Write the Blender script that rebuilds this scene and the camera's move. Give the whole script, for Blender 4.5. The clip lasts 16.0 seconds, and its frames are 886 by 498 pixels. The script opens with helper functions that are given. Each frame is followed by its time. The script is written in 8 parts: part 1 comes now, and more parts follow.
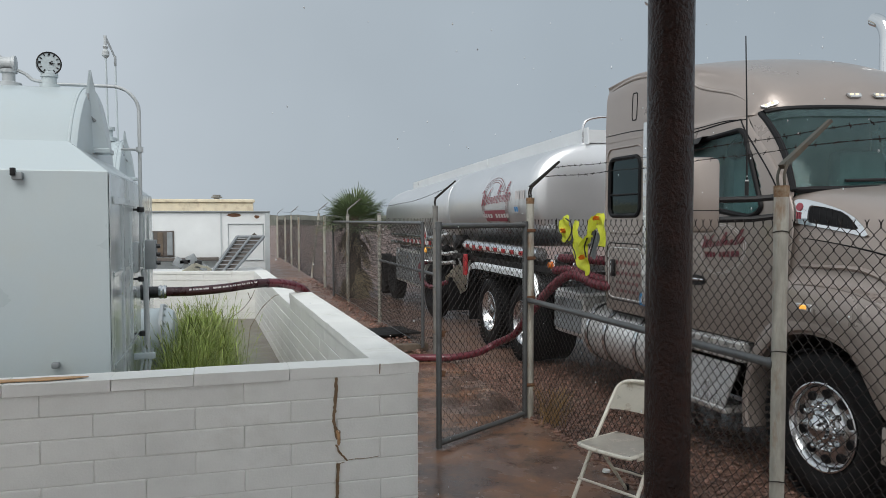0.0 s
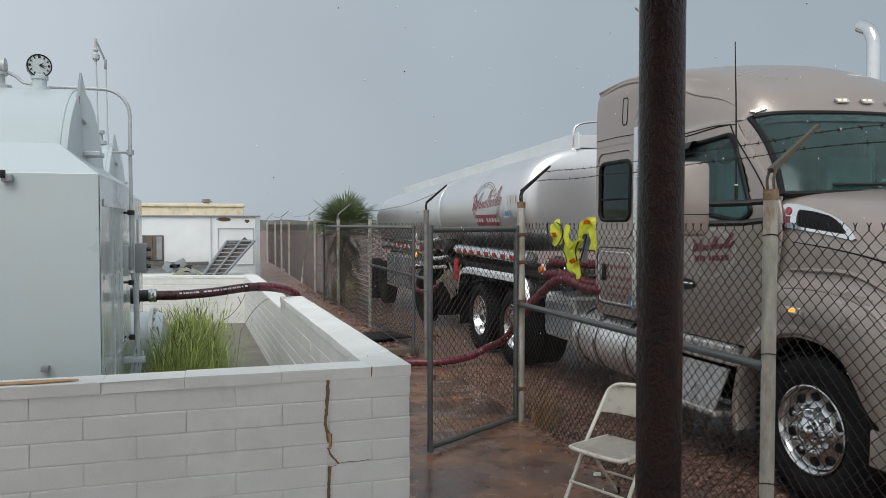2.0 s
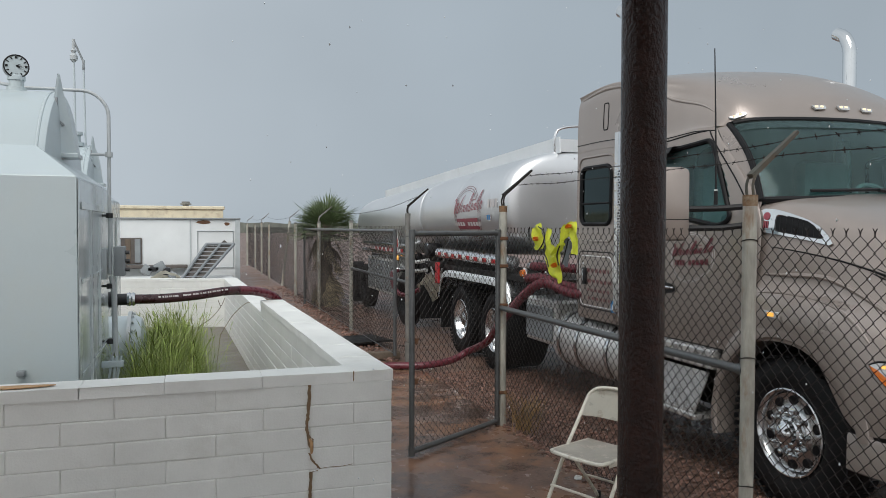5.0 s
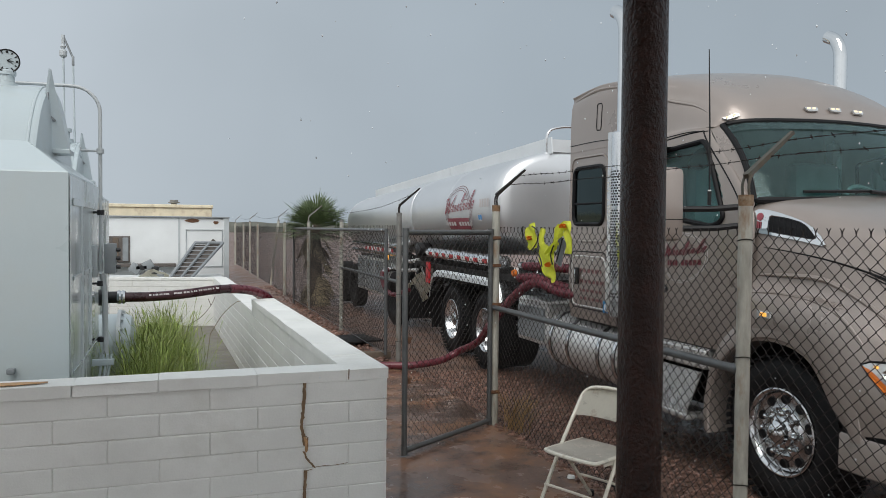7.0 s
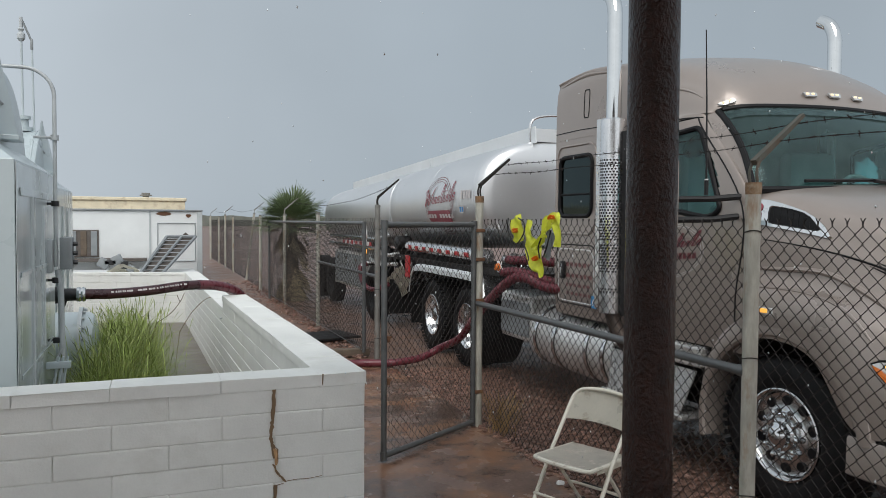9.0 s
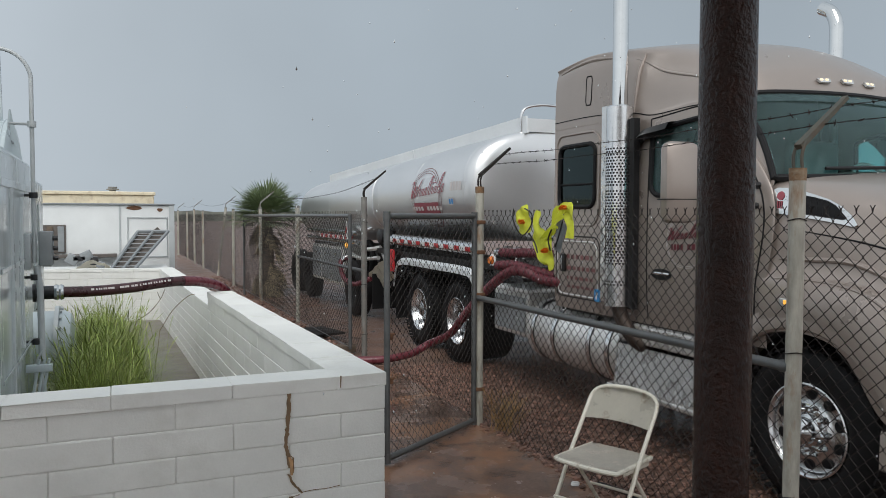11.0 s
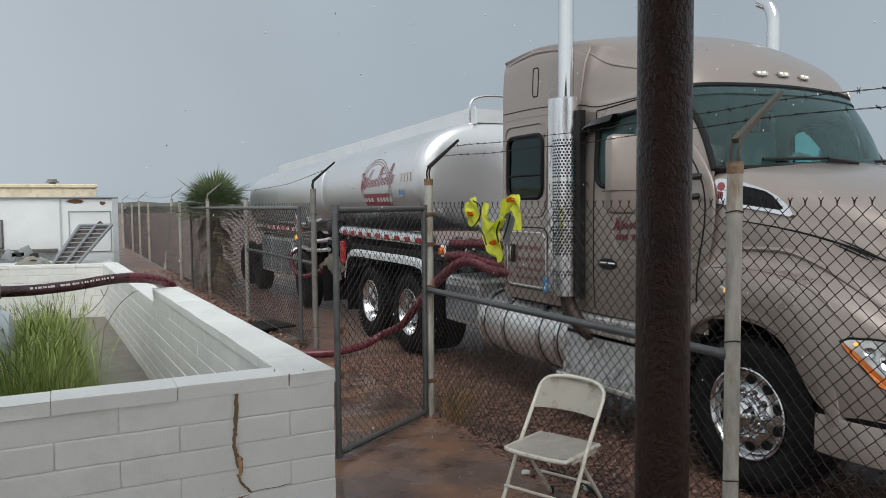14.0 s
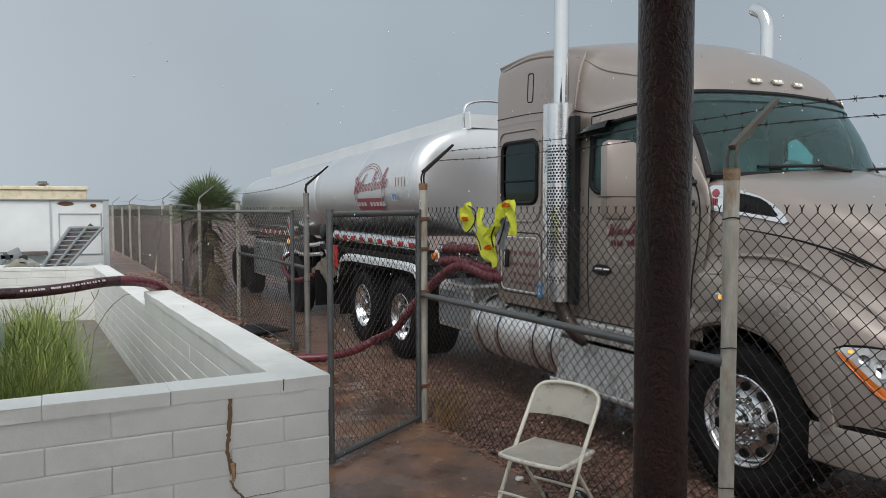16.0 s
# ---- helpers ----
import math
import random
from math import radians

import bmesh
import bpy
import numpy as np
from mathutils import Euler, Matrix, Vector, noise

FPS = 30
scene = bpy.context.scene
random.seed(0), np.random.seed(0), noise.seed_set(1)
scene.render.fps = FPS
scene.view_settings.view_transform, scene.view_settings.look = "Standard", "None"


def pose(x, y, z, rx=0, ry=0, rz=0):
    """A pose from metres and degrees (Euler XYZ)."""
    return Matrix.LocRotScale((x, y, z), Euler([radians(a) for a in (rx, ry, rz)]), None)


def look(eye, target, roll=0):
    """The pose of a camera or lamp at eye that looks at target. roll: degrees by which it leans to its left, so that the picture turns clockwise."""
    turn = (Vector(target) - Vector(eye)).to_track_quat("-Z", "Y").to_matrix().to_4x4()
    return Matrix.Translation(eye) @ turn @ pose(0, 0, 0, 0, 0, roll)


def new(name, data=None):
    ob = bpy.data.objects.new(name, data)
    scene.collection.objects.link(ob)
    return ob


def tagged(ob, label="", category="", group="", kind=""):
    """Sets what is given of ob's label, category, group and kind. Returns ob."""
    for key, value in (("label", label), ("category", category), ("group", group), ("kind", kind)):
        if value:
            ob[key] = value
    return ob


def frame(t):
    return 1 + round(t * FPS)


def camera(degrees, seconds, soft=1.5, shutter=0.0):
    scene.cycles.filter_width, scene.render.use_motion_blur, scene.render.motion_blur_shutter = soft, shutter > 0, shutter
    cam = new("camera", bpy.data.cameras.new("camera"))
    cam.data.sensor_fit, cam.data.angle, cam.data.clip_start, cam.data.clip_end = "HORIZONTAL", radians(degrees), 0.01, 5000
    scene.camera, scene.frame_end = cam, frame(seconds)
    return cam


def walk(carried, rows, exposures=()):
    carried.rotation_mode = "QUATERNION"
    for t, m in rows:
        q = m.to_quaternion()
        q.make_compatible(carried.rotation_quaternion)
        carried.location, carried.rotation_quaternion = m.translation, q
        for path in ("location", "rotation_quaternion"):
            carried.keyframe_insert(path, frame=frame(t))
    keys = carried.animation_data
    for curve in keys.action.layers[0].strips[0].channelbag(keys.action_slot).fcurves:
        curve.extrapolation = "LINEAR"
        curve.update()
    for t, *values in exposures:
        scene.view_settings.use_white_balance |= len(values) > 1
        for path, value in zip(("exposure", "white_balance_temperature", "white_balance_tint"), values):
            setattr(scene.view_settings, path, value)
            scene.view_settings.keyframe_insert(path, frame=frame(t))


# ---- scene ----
cam = camera(61.0, 16.0, soft=0.5)
PATH = [
    (0, (0.178, 0.095, 1.89), (0.731, 2.015, 1.81), -0.1),
    (0.5, (0.175, 0.091, 1.885), (0.736, 2.009, 1.809), -0.1),
    (1, (0.161, 0.089, 1.882), (0.73, 2.006, 1.81), 0.0),
    (1.5, (0.162, 0.085, 1.881), (0.737, 1.999, 1.814), -0.0),
    (2, (0.166, 0.089, 1.877), (0.744, 2.002, 1.811), 0.0),
    (2.5, (0.163, 0.093, 1.884), (0.748, 2.004, 1.82), 0.0),
    (3, (0.17, 0.093, 1.882), (0.76, 2.003, 1.824), 0.1),
    (3.5, (0.163, 0.097, 1.883), (0.759, 2.005, 1.826), 0.1),
    (4, (0.162, 0.099, 1.882), (0.769, 2.004, 1.828), 0.1),
    (4.5, (0.16, 0.091, 1.885), (0.778, 1.993, 1.829), 0.1),
    (7, (0.117, 0.117, 1.87), (0.774, 2.005, 1.814), 0.5),
    (7.5, (0.042, 0.113, 1.867), (0.711, 1.997, 1.812), 0.4),
    (8, (0.036, 0.158, 1.854), (0.722, 2.035, 1.79), 0.4),
    (8.5, (0.148, 0.315, 1.86), (0.847, 2.188, 1.789), 0.3),
    (9, (0.213, 0.449, 1.858), (0.923, 2.317, 1.785), 0.4),
    (11.3, (0.038, 0.811, 1.834), (0.856, 2.634, 1.739), 0.1),
    (11.5, (0.048, 0.817, 1.849), (0.886, 2.63, 1.749), 0.1),
    (12, (0.049, 0.821, 1.857), (0.926, 2.615, 1.752), -0.0),
    (12.5, (0.052, 0.807, 1.855), (0.951, 2.591, 1.75), -0.3),
    (13, (0.055, 0.801, 1.858), (0.962, 2.58, 1.744), -0.4),
    (13.5, (0.06, 0.785, 1.862), (0.965, 2.565, 1.742), -0.5),
    (14, (0.067, 0.777, 1.87), (0.971, 2.557, 1.75), -0.5),
    (14.5, (0.057, 0.782, 1.866), (0.964, 2.56, 1.75), -0.4),
    (15, (0.057, 0.791, 1.866), (0.969, 2.567, 1.752), -0.3),
    (15.5, (0.053, 0.794, 1.866), (0.969, 2.568, 1.754), -0.2),
    (16, (0.053, 0.803, 1.869), (0.978, 2.573, 1.762), -0.1),
]
walk(cam, [(t, look(eye, target, roll)) for t, eye, target, roll in PATH])

# ---- world, sun, exposure ----
world = bpy.data.worlds.new("overcast")
scene.world = world
world.use_nodes = True
wt = world.node_tree
wt.nodes.clear()


def wnode(kind, **kw):
    n = wt.nodes.new(kind)
    for k, v in kw.items():
        n.inputs[k].default_value = v
    return n


w_out = wt.nodes.new("ShaderNodeOutputWorld")
w_bg = wnode("ShaderNodeBackground", Strength=0.150)
w_sky = wt.nodes.new("ShaderNodeTexSky")
w_sky.sky_type, w_sky.sun_disc = "NISHITA", False
w_sky.sun_elevation, w_sky.sun_rotation = radians(48), radians(205)
w_sat = wnode("ShaderNodeHueSaturation", Saturation=0.12, Value=0.5)
w_co = wt.nodes.new("ShaderNodeTexCoord")
w_sep = wt.nodes.new("ShaderNodeSeparateXYZ")
# cloud deck: brighter behind the eye (-y, -x) than ahead
w_dir = wt.nodes.new("ShaderNodeVectorMath")
w_dir.operation = "DOT_PRODUCT"
w_dir.inputs[1].default_value = (-0.62, -0.78, 0.0)
w_ramp = wt.nodes.new("ShaderNodeValToRGB")
w_map = wnode("ShaderNodeMapRange", **{"From Min": -1.0, "From Max": 1.0})
w_ramp.color_ramp.elements[0].position, w_ramp.color_ramp.elements[0].color = 0.0, (2.2, 2.65, 3.05, 1)
w_ramp.color_ramp.elements[1].position, w_ramp.color_ramp.elements[1].color = 1.0, (7.4, 7.7, 7.9, 1)
e = w_ramp.color_ramp.elements.new(0.30)
e.color = (4.5, 5.0, 5.45, 1)
w_noise = wnode("ShaderNodeTexNoise", Scale=2.2, Detail=4.0)
w_nmap = wnode("ShaderNodeMapRange", **{"From Min": 0.3, "From Max": 0.7, "To Min": 0.93, "To Max": 1.07})
w_mul = wt.nodes.new("ShaderNodeMix")
w_mul.data_type, w_mul.blend_type = "RGBA", "MULTIPLY"
w_mul.inputs[0].default_value = 1.0
w_mix = wt.nodes.new("ShaderNodeMix")
w_mix.data_type = "RGBA"
w_mix.inputs[0].default_value = 0.86
L = wt.links.new
L(w_sky.outputs[0], w_sat.inputs["Color"])
L(w_co.outputs["Generated"], w_dir.inputs[0])
L(w_dir.outputs["Value"], w_map.inputs["Value"])
L(w_map.outputs[0], w_ramp.inputs[0])
L(w_co.outputs["Generated"], w_noise.inputs["Vector"])
L(w_noise.outputs[0], w_nmap.inputs["Value"])
L(w_ramp.outputs[0], w_mul.inputs[6])
L(w_nmap.outputs[0], w_mul.inputs[7])
L(w_sat.outputs[0], w_mix.inputs[6])
L(w_mul.outputs[2], w_mix.inputs[7])
L(w_mix.outputs[2], w_bg.inputs["Color"])
L(w_bg.outputs[0], w_out.inputs[0])

sun = new("sun", bpy.data.lights.new("sun", "SUN"))
sun.data.energy, sun.data.angle, sun.data.color = 1.8, radians(40), (1.0, 0.97, 0.93)
sun.matrix_world = look((-4, -8, 10), (0, 0, 0))
scene.view_settings.exposure = 0.0


# ---- materials ----
def mat(name, color, rough=0.6, metal=0.0, var=0.12, scale=6.0, bump=0.15, fine=60.0, stain=None, stain_amt=0.0,
        stain_scale=2.5, stain_edge=(0.52, 0.68), coat=0.0, rand=0.0, rough_var=0.12, stretch=(1, 1, 1), dist=0.003, spec=0.5):
    m = bpy.data.materials.new(name)
    m.use_nodes = True
    t = m.node_tree
    b = t.nodes["Principled BSDF"]
    lk = t.links.new
    co = t.nodes.new("ShaderNodeTexCoord")
    geo = t.nodes.new("ShaderNodeNewGeometry")
    mp = t.nodes.new("ShaderNodeMapping")
    mp.inputs["Scale"].default_value = stretch
    lk(geo.outputs["Position"], mp.inputs["Vector"])

    def noise_at(s, d=5.0, r=0.6):
        n = t.nodes.new("ShaderNodeTexNoise")
        n.inputs["Scale"].default_value, n.inputs["Detail"].default_value, n.inputs["Roughness"].default_value = s, d, r
        lk(mp.outputs[0], n.inputs["Vector"])
        return n.outputs[0]

    def span(src, a, c, lo, hi):
        n = t.nodes.new("ShaderNodeMapRange")
        for k, v in (("From Min", a), ("From Max", c), ("To Min", lo), ("To Max", hi)):
            n.inputs[k].default_value = v
        lk(src, n.inputs["Value"])
        return n.outputs[0]

    def mix(f, a, c, blend="MIX"):
        n = t.nodes.new("ShaderNodeMix")
        n.data_type, n.blend_type = "RGBA", blend
        for sock, v in ((n.inputs[0], f), (n.inputs[6], a), (n.inputs[7], c)):
            if isinstance(v, (int, float)):
                sock.default_value = v
            elif isinstance(v, tuple):
                sock.default_value = v if len(v) == 4 else (*v, 1)
            else:
                lk(v, sock)
        return n.outputs[2]

    big, small = noise_at(scale), noise_at(fine, 3.0)
    dark = tuple(c * (1 - var) for c in color)
    lite = tuple(min(1, c * (1 + var)) for c in color)
    col = mix(span(big, 0.3, 0.7, 0, 1), dark, lite)
    col = mix(span(small, 0.3, 0.7, 0, var * 1.2), col, tuple(c * 0.6 for c in color))
    if rand:
        oi = t.nodes.new("ShaderNodeObjectInfo")
        col = mix(span(oi.outputs["Random"], 0, 1, 0, rand), col, tuple(c * 0.62 for c in color))
    ro = span(big, 0.3, 0.7, max(0.02, rough - rough_var), min(1, rough + rough_var))
    if stain:
        st = span(noise_at(stain_scale, 7.0, 0.65), stain_edge[0], stain_edge[1], 0, stain_amt)
        col = mix(st, col, stain)
    lk(col, b.inputs["Base Color"])
    lk(ro, b.inputs["Roughness"])
    b.inputs["Metallic"].default_value = metal
    b.inputs["Coat Weight"].default_value = coat
    b.inputs["Specular IOR Level"].default_value = spec
    b.inputs["Coat Roughness"].default_value = 0.06
    if bump:
        bp = t.nodes.new("ShaderNodeBump")
        bp.inputs["Strength"].default_value, bp.inputs["Distance"].default_value = bump, dist
        lk(small, bp.inputs["Height"])
        lk(bp.outputs[0], b.inputs["Normal"])
    return m


def glow(name, color, strength, base=None):
    m = mat(name, base or color, 0.25, var=0.05)
    b = m.node_tree.nodes["Principled BSDF"]
    b.inputs["Emission Color"].default_value, b.inputs["Emission Strength"].default_value = (*color, 1), strength
    return m


def glass(name, tint, rough=0.03, film=0.0, wet=(0.42, 0.62, 0.60)):
    """Thin tinted pane: see-through with a gloss that grows at grazing angles; film: share of running rain water that scatters light."""
    m = bpy.data.materials.new(name)
    m.use_nodes = True
    t = m.node_tree
    t.nodes.clear()
    out = t.nodes.new("ShaderNodeOutputMaterial")
    tr = t.nodes.new("ShaderNodeBsdfTransparent")
    tr.inputs[0].default_value = (*tint, 1)
    gl = t.nodes.new("ShaderNodeBsdfGlossy")
    gl.inputs["Roughness"].default_value = rough
    gl.inputs[0].default_value = (0.50, 0.66, 0.68, 1)
    fr = t.nodes.new("ShaderNodeFresnel")
    fr.inputs[0].default_value = 1.48
    nz = t.nodes.new("ShaderNodeTexNoise")
    nz.inputs["Scale"].default_value, nz.inputs["Detail"].default_value = 26.0, 3.0
    geo = t.nodes.new("ShaderNodeNewGeometry")
    mp = t.nodes.new("ShaderNodeMapping")
    mp.inputs["Scale"].default_value = (1.0, 1.0, 0.22)
    bp = t.nodes.new("ShaderNodeBump")
    bp.inputs["Strength"].default_value, bp.inputs["Distance"].default_value = 0.35, 0.004
    mx = t.nodes.new("ShaderNodeMixShader")
    lk = t.links.new
    lk(geo.outputs["Position"], mp.inputs["Vector"])
    lk(mp.outputs[0], nz.inputs["Vector"])
    lk(nz.outputs[0], bp.inputs["Height"])
    lk(bp.outputs[0], gl.inputs["Normal"])
    lk(fr.outputs[0], mx.inputs[0])
    lk(tr.outputs[0], mx.inputs[1])
    lk(gl.outputs[0], mx.inputs[2])
    if film:
        # rivulets: noise drawn out down the pane, with fine drops between
        runs = t.nodes.new("ShaderNodeTexNoise")
        runs.inputs["Scale"].default_value, runs.inputs["Detail"].default_value, runs.inputs["Roughness"].default_value = 22.0, 6.0, 0.7
        mr = t.nodes.new("ShaderNodeMapping")
        mr.inputs["Scale"].default_value = (1.6, 1.0, 0.16)
        lk(geo.outputs["Position"], mr.inputs["Vector"])
        lk(mr.outputs[0], runs.inputs["Vector"])
        drops = t.nodes.new("ShaderNodeTexVoronoi")
        drops.inputs["Scale"].default_value = 38.0
        lk(geo.outputs["Position"], drops.inputs["Vector"])
        dm = t.nodes.new("ShaderNodeMapRange")
        for k, v in (("From Min", 0.10), ("From Max", 0.22), ("To Min", film * 0.6), ("To Max", 0.0)):
            dm.inputs[k].default_value = v
        lk(drops.outputs["Distance"], dm.inputs["Value"])
        rm = t.nodes.new("ShaderNodeMapRange")
        for k, v in (("From Min", 0.38), ("From Max", 0.66), ("To Min", film * 0.25), ("To Max", film)):
            rm.inputs[k].default_value = v
        lk(runs.outputs[0], rm.inputs["Value"])
        ad = t.nodes.new("ShaderNodeMath")
        ad.operation, ad.use_clamp = "ADD", True
        lk(dm.outputs[0], ad.inputs[0])
        lk(rm.outputs[0], ad.inputs[1])
        df = t.nodes.new("ShaderNodeBsdfDiffuse")
        df.inputs[0].default_value = (*wet, 1)
        m2 = t.nodes.new("ShaderNodeMixShader")
        lk(ad.outputs[0], m2.inputs[0])
        lk(mx.outputs[0], m2.inputs[1])
        lk(df.outputs[0], m2.inputs[2])
        mx = m2
    lk(mx.outputs[0], out.inputs[0])
    return m


M_BLOCK = mat("painted_block", (0.775, 0.78, 0.75), 0.5, var=0.07, scale=3.0, bump=0.45, fine=90, stain=(0.42, 0.40, 0.33),
              stain_amt=0.35, stain_scale=2.2, stain_edge=(0.56, 0.78), rand=0.06)
M_JOINT = mat("joint_mortar", (0.70, 0.70, 0.665), 0.8, var=0.12, scale=8, bump=0.4)
M_CRACK = mat("crack_earth", (0.22, 0.145, 0.085), 0.9, var=0.3, scale=30, bump=0.4)
M_RUSTPATCH = mat("bare_wood_tan", (0.50, 0.30, 0.15), 0.7, var=0.25, scale=20, bump=0.3)
M_SLAB = mat("wet_concrete", (0.150, 0.100, 0.080), 0.20, var=0.55, scale=2.6, bump=0.45, fine=38, stain=(0.255, 0.135, 0.080),
             stain_amt=0.75, stain_scale=1.6, stain_edge=(0.46, 0.58), rough_var=0.19, dist=0.003)
M_GROUND = mat("wet_gravel_soil", (0.190, 0.113, 0.083), 0.42, var=0.45, scale=2.2, bump=0.9, fine=38, stain=(0.20, 0.12, 0.085),
               stain_amt=0.7, stain_scale=0.8, rough_var=0.2, dist=0.02)
M_STONE = mat("gravel_stone", (0.200, 0.112, 0.084), 0.38, var=0.4, scale=9, bump=0.5, rand=0.5)
M_PIT = mat("pit_floor", (0.15, 0.125, 0.105), 0.4, var=0.3, scale=3, bump=0.5, stain=(0.09, 0.07, 0.055), stain_amt=0.7)
M_STEELPOST = mat("galvanised_weathered", (0.22, 0.215, 0.20), 0.5, 0.35, var=0.2, scale=9, bump=0.3, stain=(0.28, 0.12, 0.05),
                  stain_amt=0.6, stain_scale=7, stain_edge=(0.58, 0.74))
M_POSTPAINT = mat("flaking_cream_paint", (0.40, 0.39, 0.34), 0.45, 0.1, var=0.3, scale=16, bump=0.5, stain=(0.23, 0.12, 0.055),
                  stain_amt=0.75, stain_scale=11, stain_edge=(0.52, 0.66), stretch=(1, 1, 0.30))
M_ARM = mat("corroded_arm", (0.085, 0.085, 0.07), 0.6, 0.2, var=0.4, scale=30, bump=0.4, stain=(0.13, 0.08, 0.045), stain_amt=0.35,
            stain_scale=12, stain_edge=(0.50, 0.62))
M_GATE = mat("dull_galvanised", (0.115, 0.12, 0.122), 0.42, 0.4, var=0.2, scale=12, bump=0.25)
M_WIRE = mat("wire_grey", (0.040, 0.036, 0.034), 0.5, 0.3, var=0.3, scale=20, bump=0, spec=0.3)
M_BURNT = mat("burnt_steel", (0.065, 0.048, 0.040), 0.5, 0.6, var=0.3, scale=9, bump=0.2)
M_RUST = mat("rust", (0.13, 0.062, 0.032), 0.85, var=0.4, scale=25, bump=0.5)
M_CAPRUST = mat("orange_rust", (0.20, 0.115, 0.06), 0.85, var=0.4, scale=25, bump=0.5, stain=(0.33, 0.29, 0.22), stain_amt=0.6, stain_scale=14)
M_BARB = mat("barbed_dark", (0.030, 0.026, 0.024), 0.6, 0.3, var=0.3, scale=20, bump=0, spec=0.2)
M_COLUMN = mat("wet_brown_paint", (0.026, 0.0095, 0.0062), 0.16, var=0.5, scale=7, bump=1.0, fine=58, rough_var=0.12, dist=0.013, stretch=(1, 1, 0.85), spec=0.26)
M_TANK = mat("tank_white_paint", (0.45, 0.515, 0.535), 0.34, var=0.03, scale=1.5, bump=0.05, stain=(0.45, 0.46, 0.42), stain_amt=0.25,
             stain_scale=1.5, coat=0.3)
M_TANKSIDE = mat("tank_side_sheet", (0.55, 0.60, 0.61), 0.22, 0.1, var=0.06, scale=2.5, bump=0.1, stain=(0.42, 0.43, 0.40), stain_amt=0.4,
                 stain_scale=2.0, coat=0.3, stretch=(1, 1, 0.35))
M_GREYPIPE = mat("grey_pipe_paint", (0.45, 0.48, 0.49), 0.4, 0.1, var=0.1, bump=0.1)
M_DARKIRON = mat("dark_iron", (0.04, 0.04, 0.042), 0.45, 0.5, var=0.3, scale=14, bump=0.3)
M_BOXGREY = mat("grey_box", (0.25, 0.27, 0.28), 0.5, 0.2, var=0.12, bump=0.1)
M_HOSE = mat("wine_red_hose", (0.125, 0.022, 0.032), 0.30, var=0.25, scale=14, bump=0.5, fine=120, rough_var=0.1)
M_HOSEDARK = mat("dark_hose", (0.05, 0.014, 0.018), 0.3, var=0.3, scale=10, bump=0.5, fine=120)
M_PAINT = mat("taupe_cab_paint", (0.300, 0.258, 0.232), 0.33, 0.42, var=0.06, scale=2.2, bump=0.06, fine=140, coat=0.45, rough_var=0.07)
M_CHROME = mat("chrome", (0.60, 0.62, 0.63), 0.07, 1.0, var=0.05, scale=6, bump=0.02, rough_var=0.04)
M_ALU = mat("polished_aluminium", (0.66, 0.67, 0.68), 0.22, 1.0, var=0.10, scale=5, bump=0.05, rough_var=0.08)
M_ALUDULL = mat("road_dull_aluminium", (0.74, 0.74, 0.73), 0.36, 0.62, var=0.15, scale=4, bump=0.2, stain=(0.25, 0.20, 0.16), stain_amt=0.4)
M_PLATE = mat("rippled_mirror_plate", (0.62, 0.62, 0.61), 0.10, 1.0, var=0.06, scale=5, bump=0.6, fine=7, dist=0.03, rough_var=0.05)
M_TANKALU = mat("trailer_aluminium", (0.68, 0.69, 0.70), 0.34, 0.80, var=0.05, scale=1.2, bump=0.02, rough_var=0.06)
M_COAMING = mat("satin_aluminium", (0.72, 0.74, 0.75), 0.45, 0.6, var=0.06, scale=2, bump=0.05)
M_DROP = mat("rain_water", (0.72, 0.76, 0.78), 0.4, var=0.02, bump=0)
M_DIAMOND = mat("diamond_plate", (0.66, 0.66, 0.65), 0.30, 0.65, var=0.15, scale=5, bump=0.1)
M_RUBBER = mat("tyre_rubber", (0.012, 0.012, 0.013), 0.6, var=0.4, scale=9, bump=0.5, fine=70, stain=(0.04, 0.03, 0.025), stain_amt=0.12, spec=0.18)
M_BLACK = mat("black_plastic", (0.012, 0.012, 0.013), 0.4, var=0.25, scale=9, bump=0.1, spec=0.3)
M_TRIM = mat("rubber_seal", (0.008, 0.008, 0.009), 0.5, var=0.2, bump=0, spec=0.2)
M_FRAME = mat("chassis_black", (0.015, 0.014, 0.014), 0.5, var=0.4, scale=5, bump=0.3, stain=(0.06, 0.045, 0.036), stain_amt=0.4, spec=0.2)
M_INTERIOR = mat("cab_interior_grey", (0.20, 0.225, 0.225), 0.7, var=0.2, bump=0.1)
M_GLASS = glass("tinted_window", (0.40, 0.74, 0.74), film=0.10)
M_SCREEN = glass("wet_windscreen", (0.42, 0.78, 0.76), film=0.10)
M_SHADEBAND = glass("windscreen_shade_band", (0.30, 0.36, 0.38), film=0.10)
M_GLASSDARK = glass("dark_window", (0.10, 0.12, 0.12))
M_LOGO = mat("logo_crimson", (0.27, 0.055, 0.075), 0.4, var=0.1, bump=0)
M_LOGODARK = mat("dark_crimson_mark", (0.13, 0.016, 0.026), 0.4, var=0.1, bump=0)
M_LETTER = mat("faded_red_letters", (0.19, 0.075, 0.075), 0.5, var=0.1, bump=0)
M_LOGOW = mat("logo_pale_ring", (0.60, 0.56, 0.55), 0.4, var=0.05, bump=0)
M_AMBER = glow("amber_lamp", (1.0, 0.50, 0.10), 0.75, (0.8, 0.35, 0.05))
M_LAMPWARM = glow("warm_marker", (1.0, 0.70, 0.38), 0.55, (0.9, 0.8, 0.6))
